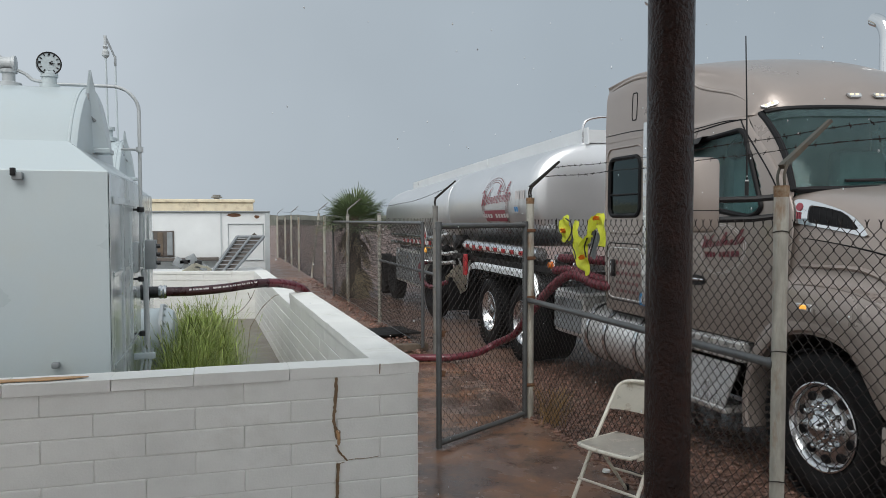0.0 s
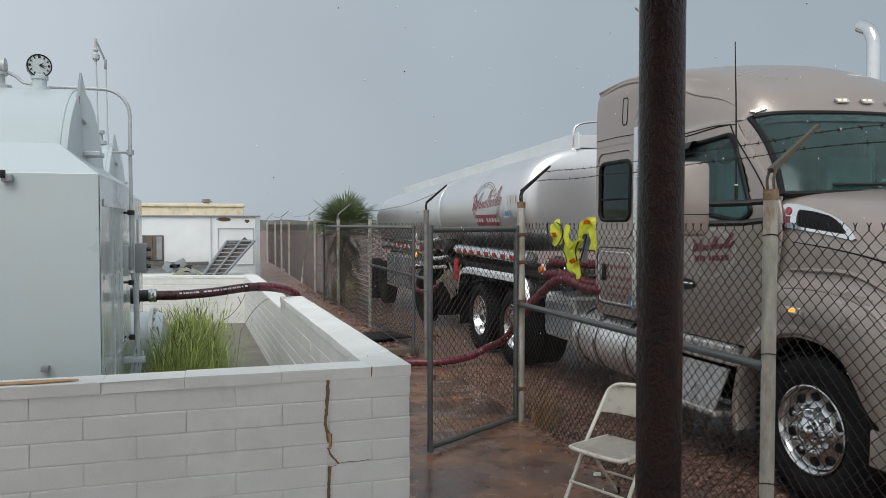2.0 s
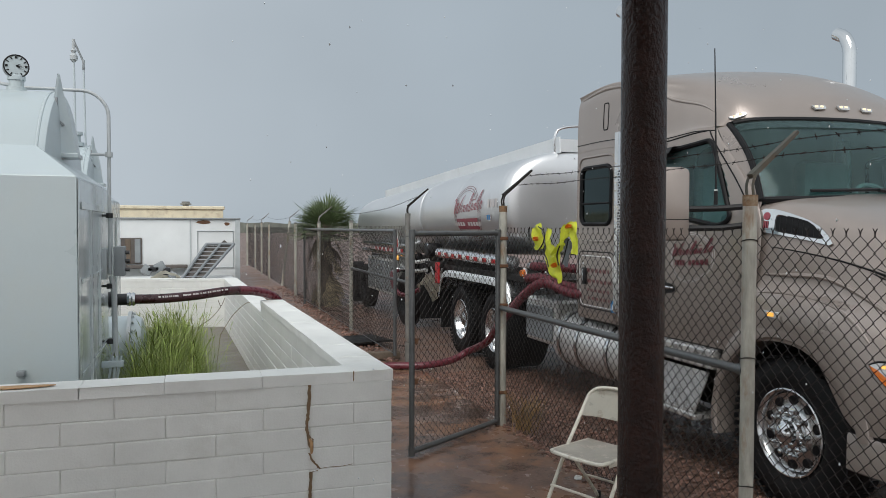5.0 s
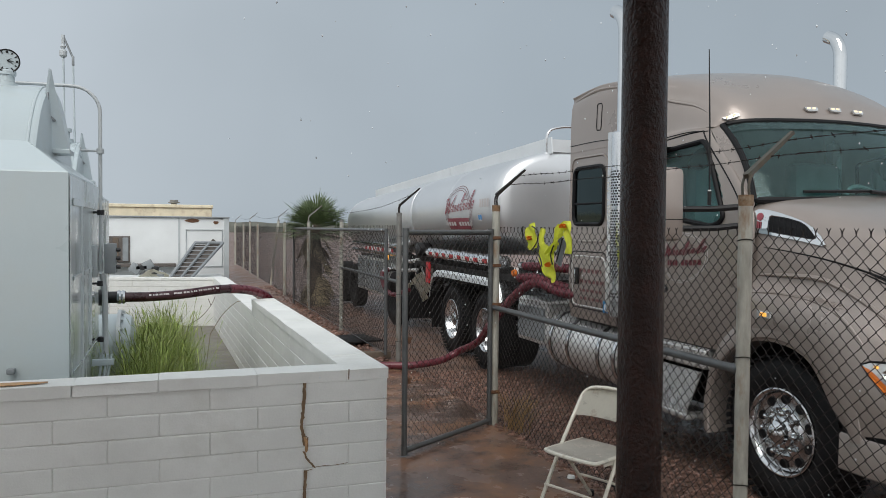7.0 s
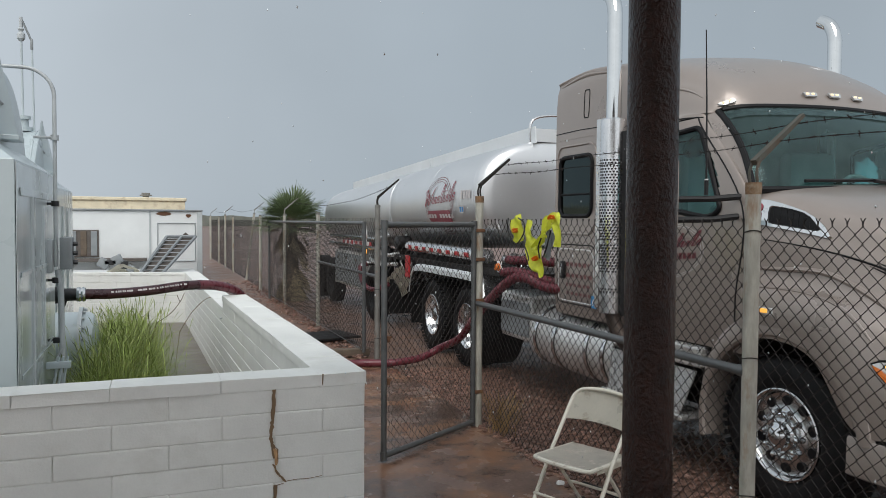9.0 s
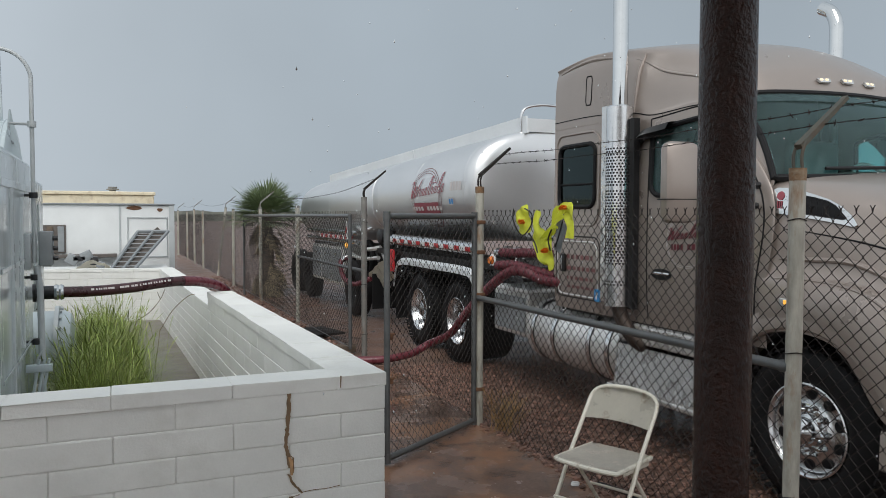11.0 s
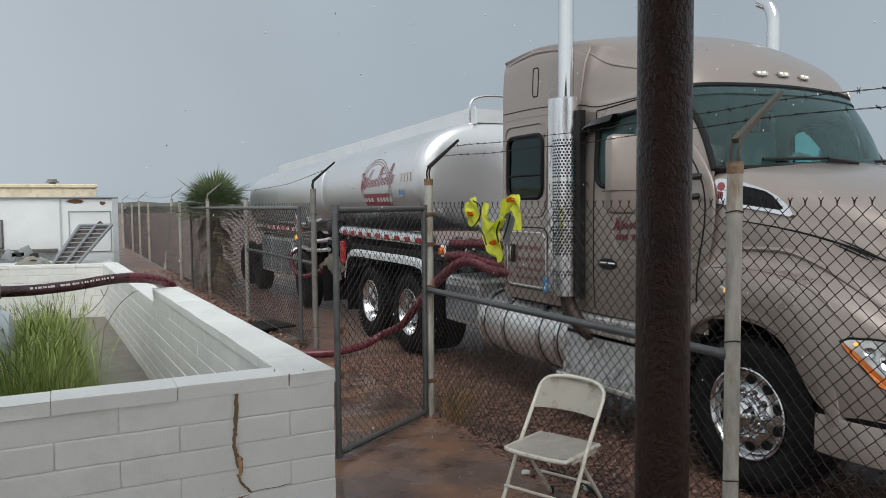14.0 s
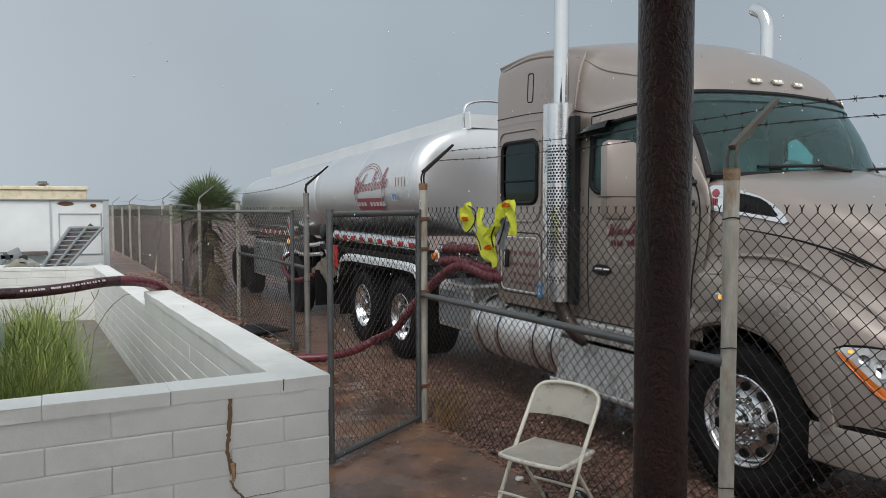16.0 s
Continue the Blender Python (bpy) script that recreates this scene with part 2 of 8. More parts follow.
M_AMBERLENS = mat("amber_lens", (0.62, 0.16, 0.02), 0.15, var=0.15, scale=30, bump=0.2)
M_CLEARLENS = mat("clear_lens", (0.62, 0.64, 0.64), 0.08, 0.5, var=0.25, scale=30, bump=0.3)
M_RED = mat("red_reflective", (0.45, 0.03, 0.035), 0.35, var=0.1, bump=0)
M_WHITE = mat("white_reflective", (0.72, 0.73, 0.73), 0.35, var=0.05, bump=0)
M_BLUE = mat("blue_sticker", (0.03, 0.24, 0.55), 0.4, var=0.1, bump=0)
M_VEST = mat("hivis_yellow", (0.84, 0.88, 0.10), 0.6, var=0.12, scale=14, bump=0.4, fine=200)
M_ORANGE = mat("hivis_orange", (0.85, 0.30, 0.03), 0.55, var=0.1, bump=0.2)
M_SEATWET = mat("wet_enamel_seat", (0.74, 0.71, 0.64), 0.22, 0.0, var=0.12, scale=7, bump=0.1, stain=(0.24, 0.14, 0.07), stain_amt=0.85, stain_scale=7, stain_edge=(0.55, 0.70))
M_CHAIR = mat("chair_cream_enamel", (0.70, 0.67, 0.58), 0.33, 0.1, var=0.07, scale=7, bump=0.15, stain=(0.26, 0.15, 0.06), stain_amt=0.8,
              stain_scale=9, stain_edge=(0.58, 0.72))
M_SHED = mat("shed_white", (0.68, 0.70, 0.70), 0.5, var=0.05, scale=2, bump=0.1, stain=(0.36, 0.22, 0.15), stain_amt=0.5, stain_scale=1.3,
             stain_edge=(0.66, 0.76))
M_YELLOWWALL = mat("faded_yellow_stucco", (0.74, 0.67, 0.50), 0.8, var=0.1, scale=3, bump=0.3, stain=(0.3, 0.2, 0.12), stain_amt=0.5)
M_DARKWIN = mat("dark_opening", (0.10, 0.085, 0.075), 0.5, var=0.3, scale=8, bump=0.2)
M_GRASS = mat("grass_blades", (0.235, 0.305, 0.070), 0.5, var=0.4, scale=7, bump=0, stain=(0.48, 0.44, 0.18), stain_amt=0.6, stain_scale=9)
M_FROND = mat("palm_frond", (0.13, 0.175, 0.08), 0.75, var=0.35, scale=6, bump=0)
M_DEADFROND = mat("dry_thatch", (0.29, 0.235, 0.15), 0.8, var=0.35, scale=6, bump=0)
M_TRUNK = mat("palm_trunk", (0.13, 0.10, 0.075), 0.9, var=0.3, scale=10, bump=0.7)
M_FARGREEN = mat("far_scrub", (0.17, 0.175, 0.15), 0.9, var=0.35, scale=0.4, bump=0.3)
M_WEED = mat("dry_weed", (0.30, 0.19, 0.08), 0.8, var=0.3, bump=0)


# ---- mesh tools ----
def thing(name, at, label, category, group="", kind=""):
    ob = new(name)
    ob.empty_display_size = 0.1
    ob.location = at
    return tagged(ob, label, category, group, kind)


def root_of(ob):
    off = Vector((0, 0, 0))
    while ob:
        off += ob.location
        ob = ob.parent
    return off


def finish(bm, me, smooth, material):
    bmesh.ops.recalc_face_normals(bm, faces=bm.faces)
    for f in bm.faces:
        f.smooth = smooth
    bm.to_mesh(me)
    bm.free()
    for mm in (material if isinstance(material, (list, tuple)) else [material]):
        me.materials.append(mm)
    if smooth:
        me.set_sharp_from_angle(angle=radians(38))


def part(name, bm, material, parent, label="", smooth=True):
    """Links a bmesh in world coordinates as one mesh object under parent."""
    me = bpy.data.meshes.new(name)
    off = root_of(parent) if parent else Vector((0, 0, 0))
    bmesh.ops.translate(bm, verts=bm.verts, vec=-off)
    finish(bm, me, smooth, material)
    ob = new(name, me)
    if parent:
        ob.parent = parent
    if label:
        ob["label"] = label
    return ob


def single(name, bm, material, at, label, category, kind="", group="", smooth=True):
    """A one-mesh thing whose origin is at its base."""
    me = bpy.data.meshes.new(name)
    bmesh.ops.translate(bm, verts=bm.verts, vec=-Vector(at))
    finish(bm, me, smooth, material)
    ob = new(name, me)
    ob.location = at
    return tagged(ob, label, category, group, kind)


def box(bm, c, s, rot=None, bevel=0.0):
    """A box with centre c and size s, bevelled."""
    g = bmesh.ops.create_cube(bm, size=1.0)
    vs = g["verts"]
    bmesh.ops.scale(bm, vec=s, verts=vs)
    if bevel:
        es = list({ed for v in vs for ed in v.link_edges})
        r = bmesh.ops.bevel(bm, geom=es, offset=bevel, segments=2, profile=0.5, affect="EDGES")
        vs = list({v for f in r["faces"] for v in f.verts} | {v for v in vs if v.is_valid})
    if rot is not None:
        bmesh.ops.rotate(bm, cent=(0, 0, 0), matrix=rot, verts=vs)
    bmesh.ops.translate(bm, vec=c, verts=vs)
    return vs


def span_box(bm, a, b, bevel=0.0):
    c = [(p + q) / 2 for p, q in zip(a, b)]
    return box(bm, c, [abs(q - p) for p, q in zip(a, b)], bevel=bevel)


def tube(bm, pts, r, seg=10, caps=True, closed=False):
    """A tube of radius r (number or list) along pts."""
    pts = [Vector(p) for p in pts]
    n = len(pts)
    rings, up = [], None
    for i, p in enumerate(pts):
        if closed:
            d = pts[(i + 1) % n] - pts[i - 1]
        else:
            d = pts[min(i + 1, n - 1)] - pts[max(i - 1, 0)]
        d.normalize()
        if up is None:
            up = d.orthogonal().normalized()
        up = (up - d * up.dot(d))
        up = up.normalized() if up.length > 1e-6 else d.orthogonal().normalized()
        side = d.cross(up)
        rr = r[i] if isinstance(r, (list, tuple)) else r
        rings.append([bm.verts.new(p + (up * math.cos(k * math.tau / seg) + side * math.sin(k * math.tau / seg)) * rr) for k in range(seg)])
    for i in range(n if closed else n - 1):
        a, b = rings[i], rings[(i + 1) % n]
        for k in range(seg):
            bm.faces.new((a[k], a[(k + 1) % seg], b[(k + 1) % seg], b[k]))
    if caps and not closed:
        bm.faces.new(rings[0][::-1])
        bm.faces.new(rings[-1])


def spline(pts, n=8):
    """Catmull-Rom points through pts."""
    pts = [Vector(p) for p in pts]
    out = []
    for i in range(len(pts) - 1):
        p0, p1, p2, p3 = pts[max(i - 1, 0)], pts[i], pts[i + 1], pts[min(i + 2, len(pts) - 1)]
        for k in range(n):
            t = k / n
            out.append(0.5 * ((2 * p1) + (p2 - p0) * t + (2 * p0 - 5 * p1 + 4 * p2 - p3) * t * t + (3 * p1 - p0 - 3 * p2 + p3) * t ** 3))
    out.append(pts[-1])
    return out


def lathe(bm, prof, origin, axis="x", seg=40, caps=False):
    """Revolves (along, radius) pairs round an axis through origin."""
    o = Vector(origin)
    rings = []
    for a, r in prof:
        ring = []
        for k in range(seg):
            c, s = math.cos(k * math.tau / seg) * r, math.sin(k * math.tau / seg) * r
            v = {"x": (a, c, s), "y": (c, a, s), "z": (c, s, a)}[axis]
            ring.append(bm.verts.new(o + Vector(v)))
        rings.append(ring)
    for a, b in zip(rings, rings[1:]):
        for k in range(seg):
            bm.faces.new((a[k], a[(k + 1) % seg], b[(k + 1) % seg], b[k]))
    if caps:
        bm.faces.new(rings[0])
        bm.faces.new(rings[-1])


def grid(bm, rows, closed=False):
    """Faces between equal rows of points."""
    vr = [[bm.verts.new(p) for p in r] for r in rows]
    for a, b in zip(vr, vr[1:]):
        for k in range(len(a) - (0 if closed else 1)):
            bm.faces.new((a[k], a[(k + 1) % len(a)], b[(k + 1) % len(a)], b[k]))
    return vr


def solid(bm, outline, depth):
    """Extrudes a closed outline by a vector."""
    vs = [bm.verts.new(p) for p in outline]
    f = bm.faces.new(vs)
    r = bmesh.ops.extrude_face_region(bm, geom=[f])
    bmesh.ops.translate(bm, vec=depth, verts=[v for v in r["geom"] if isinstance(v, bmesh.types.BMVert)])


def BM():
    return bmesh.new()



# ---- ground, slab ----
CORNER = Vector((1.21, 4.19, 0))         # outer corner of the block wall
SKEW = radians(1.9)                      # the long wall leans off the y axis by this


def wall_line(s, inset=0.0):
    """A point s metres along the long wall's outer face."""
    return Vector((CORNER.x - math.sin(SKEW) * s - math.cos(SKEW) * inset, CORNER.y + math.cos(SKEW) * s - math.sin(SKEW) * inset, 0))


def build_ground():
    bm = BM()
    xs = [-1500, -300, -60, -20, -8] + [i * 0.5 for i in range(-8, 21)] + [16, 30, 80, 300, 1500]
    ys = [-300, -60, -15, -5] + [i * 0.5 for i in range(-4, 51)] + [32, 50, 100, 300, 900, 3000]
    rows = []
    for y in ys:
        row = []
        for x in xs:
            z = -0.03 + 0.02 * noise.noise(Vector((x * 0.8, y * 0.8, 0)))
            if 1.6 < x < 2.8 and 10.5 < y < 25:
                z += 0.06 + 0.05 * noise.noise(Vector((x * 2, y * 2, 3)))
            if x > 3.2 and y < 25:
                z = min(z, -0.012)
            row.append((x, y, z))
        rows.append(row)
    grid(bm, rows)
    single("ground", bm, M_GROUND, (0, 0, 0), "wet reddish brown gravel and soil yard", "ground", "structure")
    bm = BM()
    # walkway of concrete between the block wall and the fence, with a broken edge
    edge = []
    rr = random.Random(3)
    y = -3.0
    while y < 10.2:
        edge.append((2.985 + rr.uniform(-0.025, 0.035) + (0.10 if y < 4.4 else 0), y))
        y += 0.22
    left = [(1.0, 10.2), (1.0, 4.0), (-3.2, 4.0), (-3.2, -3.0)]
    top = [bm.verts.new((x, y, 0.0)) for x, y in edge + left]
    f = bm.faces.new(top)
    r = bmesh.ops.extrude_face_region(bm, geom=[f])
    bmesh.ops.translate(bm, vec=(0, 0, -0.12), verts=[v for v in r["geom"] if isinstance(v, bmesh.types.BMVert)])
    single("pavement", bm, M_SLAB, (0, 0, 0), "wet rust-stained concrete walkway with a broken edge", "pavement", "structure", smooth=False)
    # horizon of low scrub
    bm = BM()
    rr = random.Random(8)
    row = [[], []]
    for i in range(90):
        x = -260 + i * 6.0
        row[0].append((x, 240 + 12 * math.sin(i * 0.4), -1))
        row[1].append((x, 242 + 12 * math.sin(i * 0.4), 3.2 + 1.6 * noise.noise(Vector((i * 0.13, 0, 0))) + rr.uniform(-0.3, 0.3)))
    back = [(x, y + 30, -1) for x, y, z in row[0]]
    grid(bm, [row[0], row[1], back])
    single("backdrop", bm, M_FARGREEN, (0, 240, -1), "distant grey-green scrub hills on the horizon", "hills", "structure")


build_ground()

# ---- steel column of the shelter ----


def build_column():
    bm = BM()
    lathe(bm, [(0.0, 0.155), (0.012, 0.155), (0.014, 0.0875), (0.02, 0.087), (3.4, 0.087)], COLUMN_AT, "z", 40, True)
    single("steel_column", bm, M_COLUMN, COLUMN_AT, "wet dark brown painted steel pipe column with rough paint", "column")
    bm = BM()
    # shelter roof, above and behind the eye
    span_box(bm, (-3.4, -4.0, 3.4), (2.0, 2.9, 3.5), 0.01)
    single("shelter_roof", bm, M_GATE, (0, 0, 3.4), "flat metal roof of an open shelter", "roof", "structure", smooth=False)


COLUMN_AT = (1.813, 2.631, 0.0)
build_column()

# ---- fences ----


def chain_link(bm, p, q, z0, z1, r=0.0030, pitch=0.072, twists=True):
    """Woven wire between p and q: each wire zigzags and hooks its neighbours."""
    p, q = Vector(p), Vector(q)
    d = q - p
    pitch = pitch * 0.53
    n = max(1, int(d.length / pitch))
    step = pitch
    m = int((z1 - z0) / step)
    u = d.normalized()
    nrm = Vector((-u.y, u.x, 0))
    verts, faces = [], []
    for i in range(n + 1):
        base = p + u * (i * pitch)
        sway = 0.004 * math.sin(i * 1.7)
        start = len(verts)
        for k in range(m + 1):
            side = 1 if (k + i) % 2 else -1
            c = base + u * (side * pitch * 0.5 + sway * 0.5) + nrm * (0.0035 * side) + Vector((0, 0, z0 + k * step))
            for a in range(3):
                an = a * math.tau / 3
                verts.append(c + (u * math.cos(an) + nrm * math.sin(an)) * r)
        for k in range(m):
            a0, b0 = start + k * 3, start + k * 3 + 3
            for a in range(3):
                faces.append((a0 + a, a0 + (a + 1) % 3, b0 + (a + 1) % 3, b0 + a))
        if twists:
            # knuckled tips stand above the top
            c = base + u * (pitch * 0.5 * (1 if (m + i) % 2 else -1)) + Vector((0, 0, z0 + m * step))
            for s in (-1, 1):
                st = len(verts)
                for kk, (du, dz) in enumerate(((0, 0), (0.003 * s, 0.018), (0.012 * s, 0.032))):
                    for a in range(3):
                        an = a * math.tau / 3
                        verts.append(c + u * du + Vector((0, 0, dz)) + (u * math.cos(an) + nrm * math.sin(an)) * r)
                for kk in range(2):
                    for a in range(3):
                        faces.append((st + kk * 3 + a, st + kk * 3 + (a + 1) % 3, st + kk * 3 + 3 + (a + 1) % 3, st + kk * 3 + 3 + a))
    me = bpy.data.meshes.new("tmp")
    me.from_pydata([tuple(v) for v in verts], [], faces)
    bm.from_mesh(me)
    bpy.data.meshes.remove(me)


def barbed(bm, p, q, sag=0.02, seed=0, every=0.125):
    """Two twisted strands with four-point barbs."""
    p, q = Vector(p), Vector(q)
    n = max(4, int((q - p).length / 0.03))
    d = (q - p).normalized()
    s = d.orthogonal().normalized()
    w = d.cross(s)
    rr = random.Random(seed)

    def at(t):
        return p.lerp(q, t) + Vector((0, 0, -4 * sag * t * (1 - t) + 0.004 * math.sin(t * 19)))
    for ph in (0, math.pi):
        tube(bm, [at(i / n) + (s * math.cos(i * 0.9 + ph) + w * math.sin(i * 0.9 + ph)) * 0.0022 for i in range(n + 1)], 0.0017, 4)
    k = every * 0.6
    while k < (q - p).length:
        c = at(k / (q - p).length)
        for j in range(2):
            a = rr.uniform(0, math.tau)
            v = (s * math.cos(a) + w * math.sin(a)) * 0.016 + d * rr.uniform(-0.006, 0.006)
            tube(bm, [c - v, c + v], 0.0016, 3)
        tube(bm, [c - d * 0.006, c + d * 0.006], 0.0045, 5)
        k += every * rr.uniform(0.85, 1.15)


def post_at(parent, x, y, h, r, material, arm=True, lean=(0, 0), label="", arm_mat=None):
    bm = BM()
    tube(bm, [(x, y, -0.05), (x + lean[0] * 0.5, y + lean[1] * 0.5, h * 0.5), (x + lean[0], y + lean[1], h)], r, 16)
    p = part("post", bm, material, parent, label)
    tx, ty = x + lean[0], y + lean[1]
    bm = BM()
    skirt = 0.055 if label else 0.035
    tube(bm, [(tx, ty, h - skirt), (tx, ty, h - skirt * 0.4), (tx, ty, h + 0.003)], [r + 0.0008, r + 0.0025, r + 0.0025], 16)
    part("post_cap", bm, M_CAPRUST if label else M_STEELPOST, p, "rusty post cap")
    if arm:
        bm = BM()
        # pressed channel arm with an eye at its foot, leaning out over the yard
        a, b = Vector((tx, ty, h + 0.10)), Vector((tx + 0.29, ty - 0.01, h + 0.345))
        d = (b - a).normalized()
        sd = Vector((0, 1, 0))
        up = d.cross(sd)
        rows = []
        for t, wdt in ((0.0, 0.020), (0.25, 0.019), (1.0, 0.013)):
            c = a.lerp(b, t)
            rows.append([c - sd * wdt + up * wdt * 0.7, c + sd * wdt + up * wdt * 0.7, c + sd * wdt - up * wdt * 0.7, c - sd * wdt - up * wdt * 0.7])
        vr = grid(bm, rows, closed=True)
        bm.faces.new(vr[0])
        bm.faces.new(vr[-1])
        tube(bm, spline([(tx, ty - 0.024, h), (tx - 0.004, ty - 0.024, h + 0.06), (tx + 0.02, ty - 0.022, h + 0.125)], 4), 0.008, 6)
        tube(bm, spline([(tx, ty + 0.024, h), (tx - 0.004, ty + 0.024, h + 0.06), (tx + 0.02, ty + 0.022, h + 0.125)], 4), 0.008, 6)
        part("barb_arm", bm, arm_mat or M_STEELPOST, p, "slanted steel barbed-wire arm")
    return p


def tie(parent, x, y, z, r):
    bm = BM()
    tube(bm, [(x + math.cos(a * 0.5236) * r, y + math.sin(a * 0.5236) * r, z + 0.006 * math.sin(a)) for a in range(12)], 0.0028, 5, closed=True)
    part("tie_wire", bm, M_BARB, parent)


FX = 2.93
PD, PC, PB = Vector((FX, 3.345, 0)), Vector((FX, 6.68, 0)), Vector((FX + 0.01, 10.07, 0))


def build_near_fence():
    f = thing("chain_link_fence", (FX, 3.3, 0), "grey chain-link fence with barbed wire, beside the parked lorry", "fence")
    d = post_at(f, PD.x, PD.y, 2.055, 0.0365, M_POSTPAINT, label="cream painted steel post with rust runs", arm_mat=M_ARM)
    c = post_at(f, PC.x, PC.y, 2.085, 0.0365, M_POSTPAINT, label="weathered gate post", arm_mat=M_BARB)
    e2 = post_at(f, FX, 0.2, 2.05, 0.0365, M_POSTPAINT)
    for z in (0.52, 1.20, 1.82):
        tie(d, PD.x, PD.y, z, 0.041)
    for z in (0.32, 1.15, 1.52, 1.78):
        bm = BM()
        box(bm, (PC.x - 0.01, PC.y, z), (0.10, 0.085, 0.032), bevel=0.006)
        tube(bm, [(PC.x - 0.08, PC.y - 0.02, z), (PC.x - 0.02, PC.y - 0.02, z)], 0.010, 6)
        part("hinge_band", bm, M_RUST, c, "rusty hinge band")
    bm = BM()
    tube(bm, [(FX - 0.03, PC.y - 0.02, 1.125), (FX - 0.012, PD.y + 0.05, 1.13)], 0.0245, 14)
    tube(bm, [(FX - 0.012, PD.y + 0.06, 1.13), (FX - 0.01, PD.y + 0.012, 1.13)], 0.030, 14)
    part("mid_rail", bm, M_GATE, f, "galvanised pipe rail")
    bm = BM()
    chain_link(bm, (FX + 0.042, PC.y - 0.04, 0), (FX + 0.042, 0.2, 0), 0.02, 1.86)
    tagged(part("fabric", bm, M_WIRE, f, "woven wire mesh", smooth=False), kind="stuff")
    bm = BM()
    for k, (o, z) in enumerate(((0.14, 2.285), (0.25, 2.375))):
        barbed(bm, (FX + o, PC.y, z), (FX + o, PD.y, z - 0.02), 0.02, k)
        barbed(bm, (FX + o, PD.y, z - 0.02), (FX + o, 0.2, z), 0.03, k + 5)
    part("barbed_wire", bm, M_BARB, f, "two strands of barbed wire", smooth=False)


def build_gate():
    """Walk gate that stands half open towards the block wall."""
    a, b = Vector((2.868, 6.655, 0)), Vector((1.832, 5.965, 0))
    g = thing("walk_gate", a, "half-open grey pipe gate with chain-link mesh", "gate")
    z0, z1, r = 0.05, 1.83, 0.0235
    bm = BM()
    tube(bm, [(a.x, a.y, z0), (a.x, a.y, z1)], r, 14)
    part("hinge_stile", bm, M_GATE, g)
    bm = BM()
    tube(bm, [(b.x, b.y, z0 - 0.02), (b.x, b.y, z1)], r, 14)
    part("latch_stile", bm, M_GATE, g)
    for z in (z0, z1):
        bm = BM()
        tube(bm, [(a.x, a.y, z), (b.x, b.y, z)], r, 14)
        part("gate_rail", bm, M_GATE, g)
    bm = BM()
    chain_link(bm, a.lerp(b, 0.03), b.lerp(a, 0.02), z0 + 0.01, z1 + 0.0, twists=False)
    tagged(part("fabric", bm, M_WIRE, g, "woven wire mesh", smooth=False), kind="stuff")
    u = (b - a).normalized()
    for z in (0.62, 0.95):
        bm = BM()
        box(bm, (b.x + 0.03, b.y + 0.03, z), (0.05, 0.05, 0.05), bevel=0.008)
        tube(bm, [(b.x, b.y, z), (b.x + 0.07, b.y + 0.05, z + 0.01)], 0.011, 6)
        part("latch", bm, M_RUST, g, "rusty latch fitting")
    for zz in (z0, z1):
        for p in (a, b):
            bm = BM()
            tube(bm, [(p.x, p.y, zz - 0.035), (p.x, p.y, zz + 0.035)], r + 0.004, 12)
            part("corner_fitting", bm, M_GATE, g)


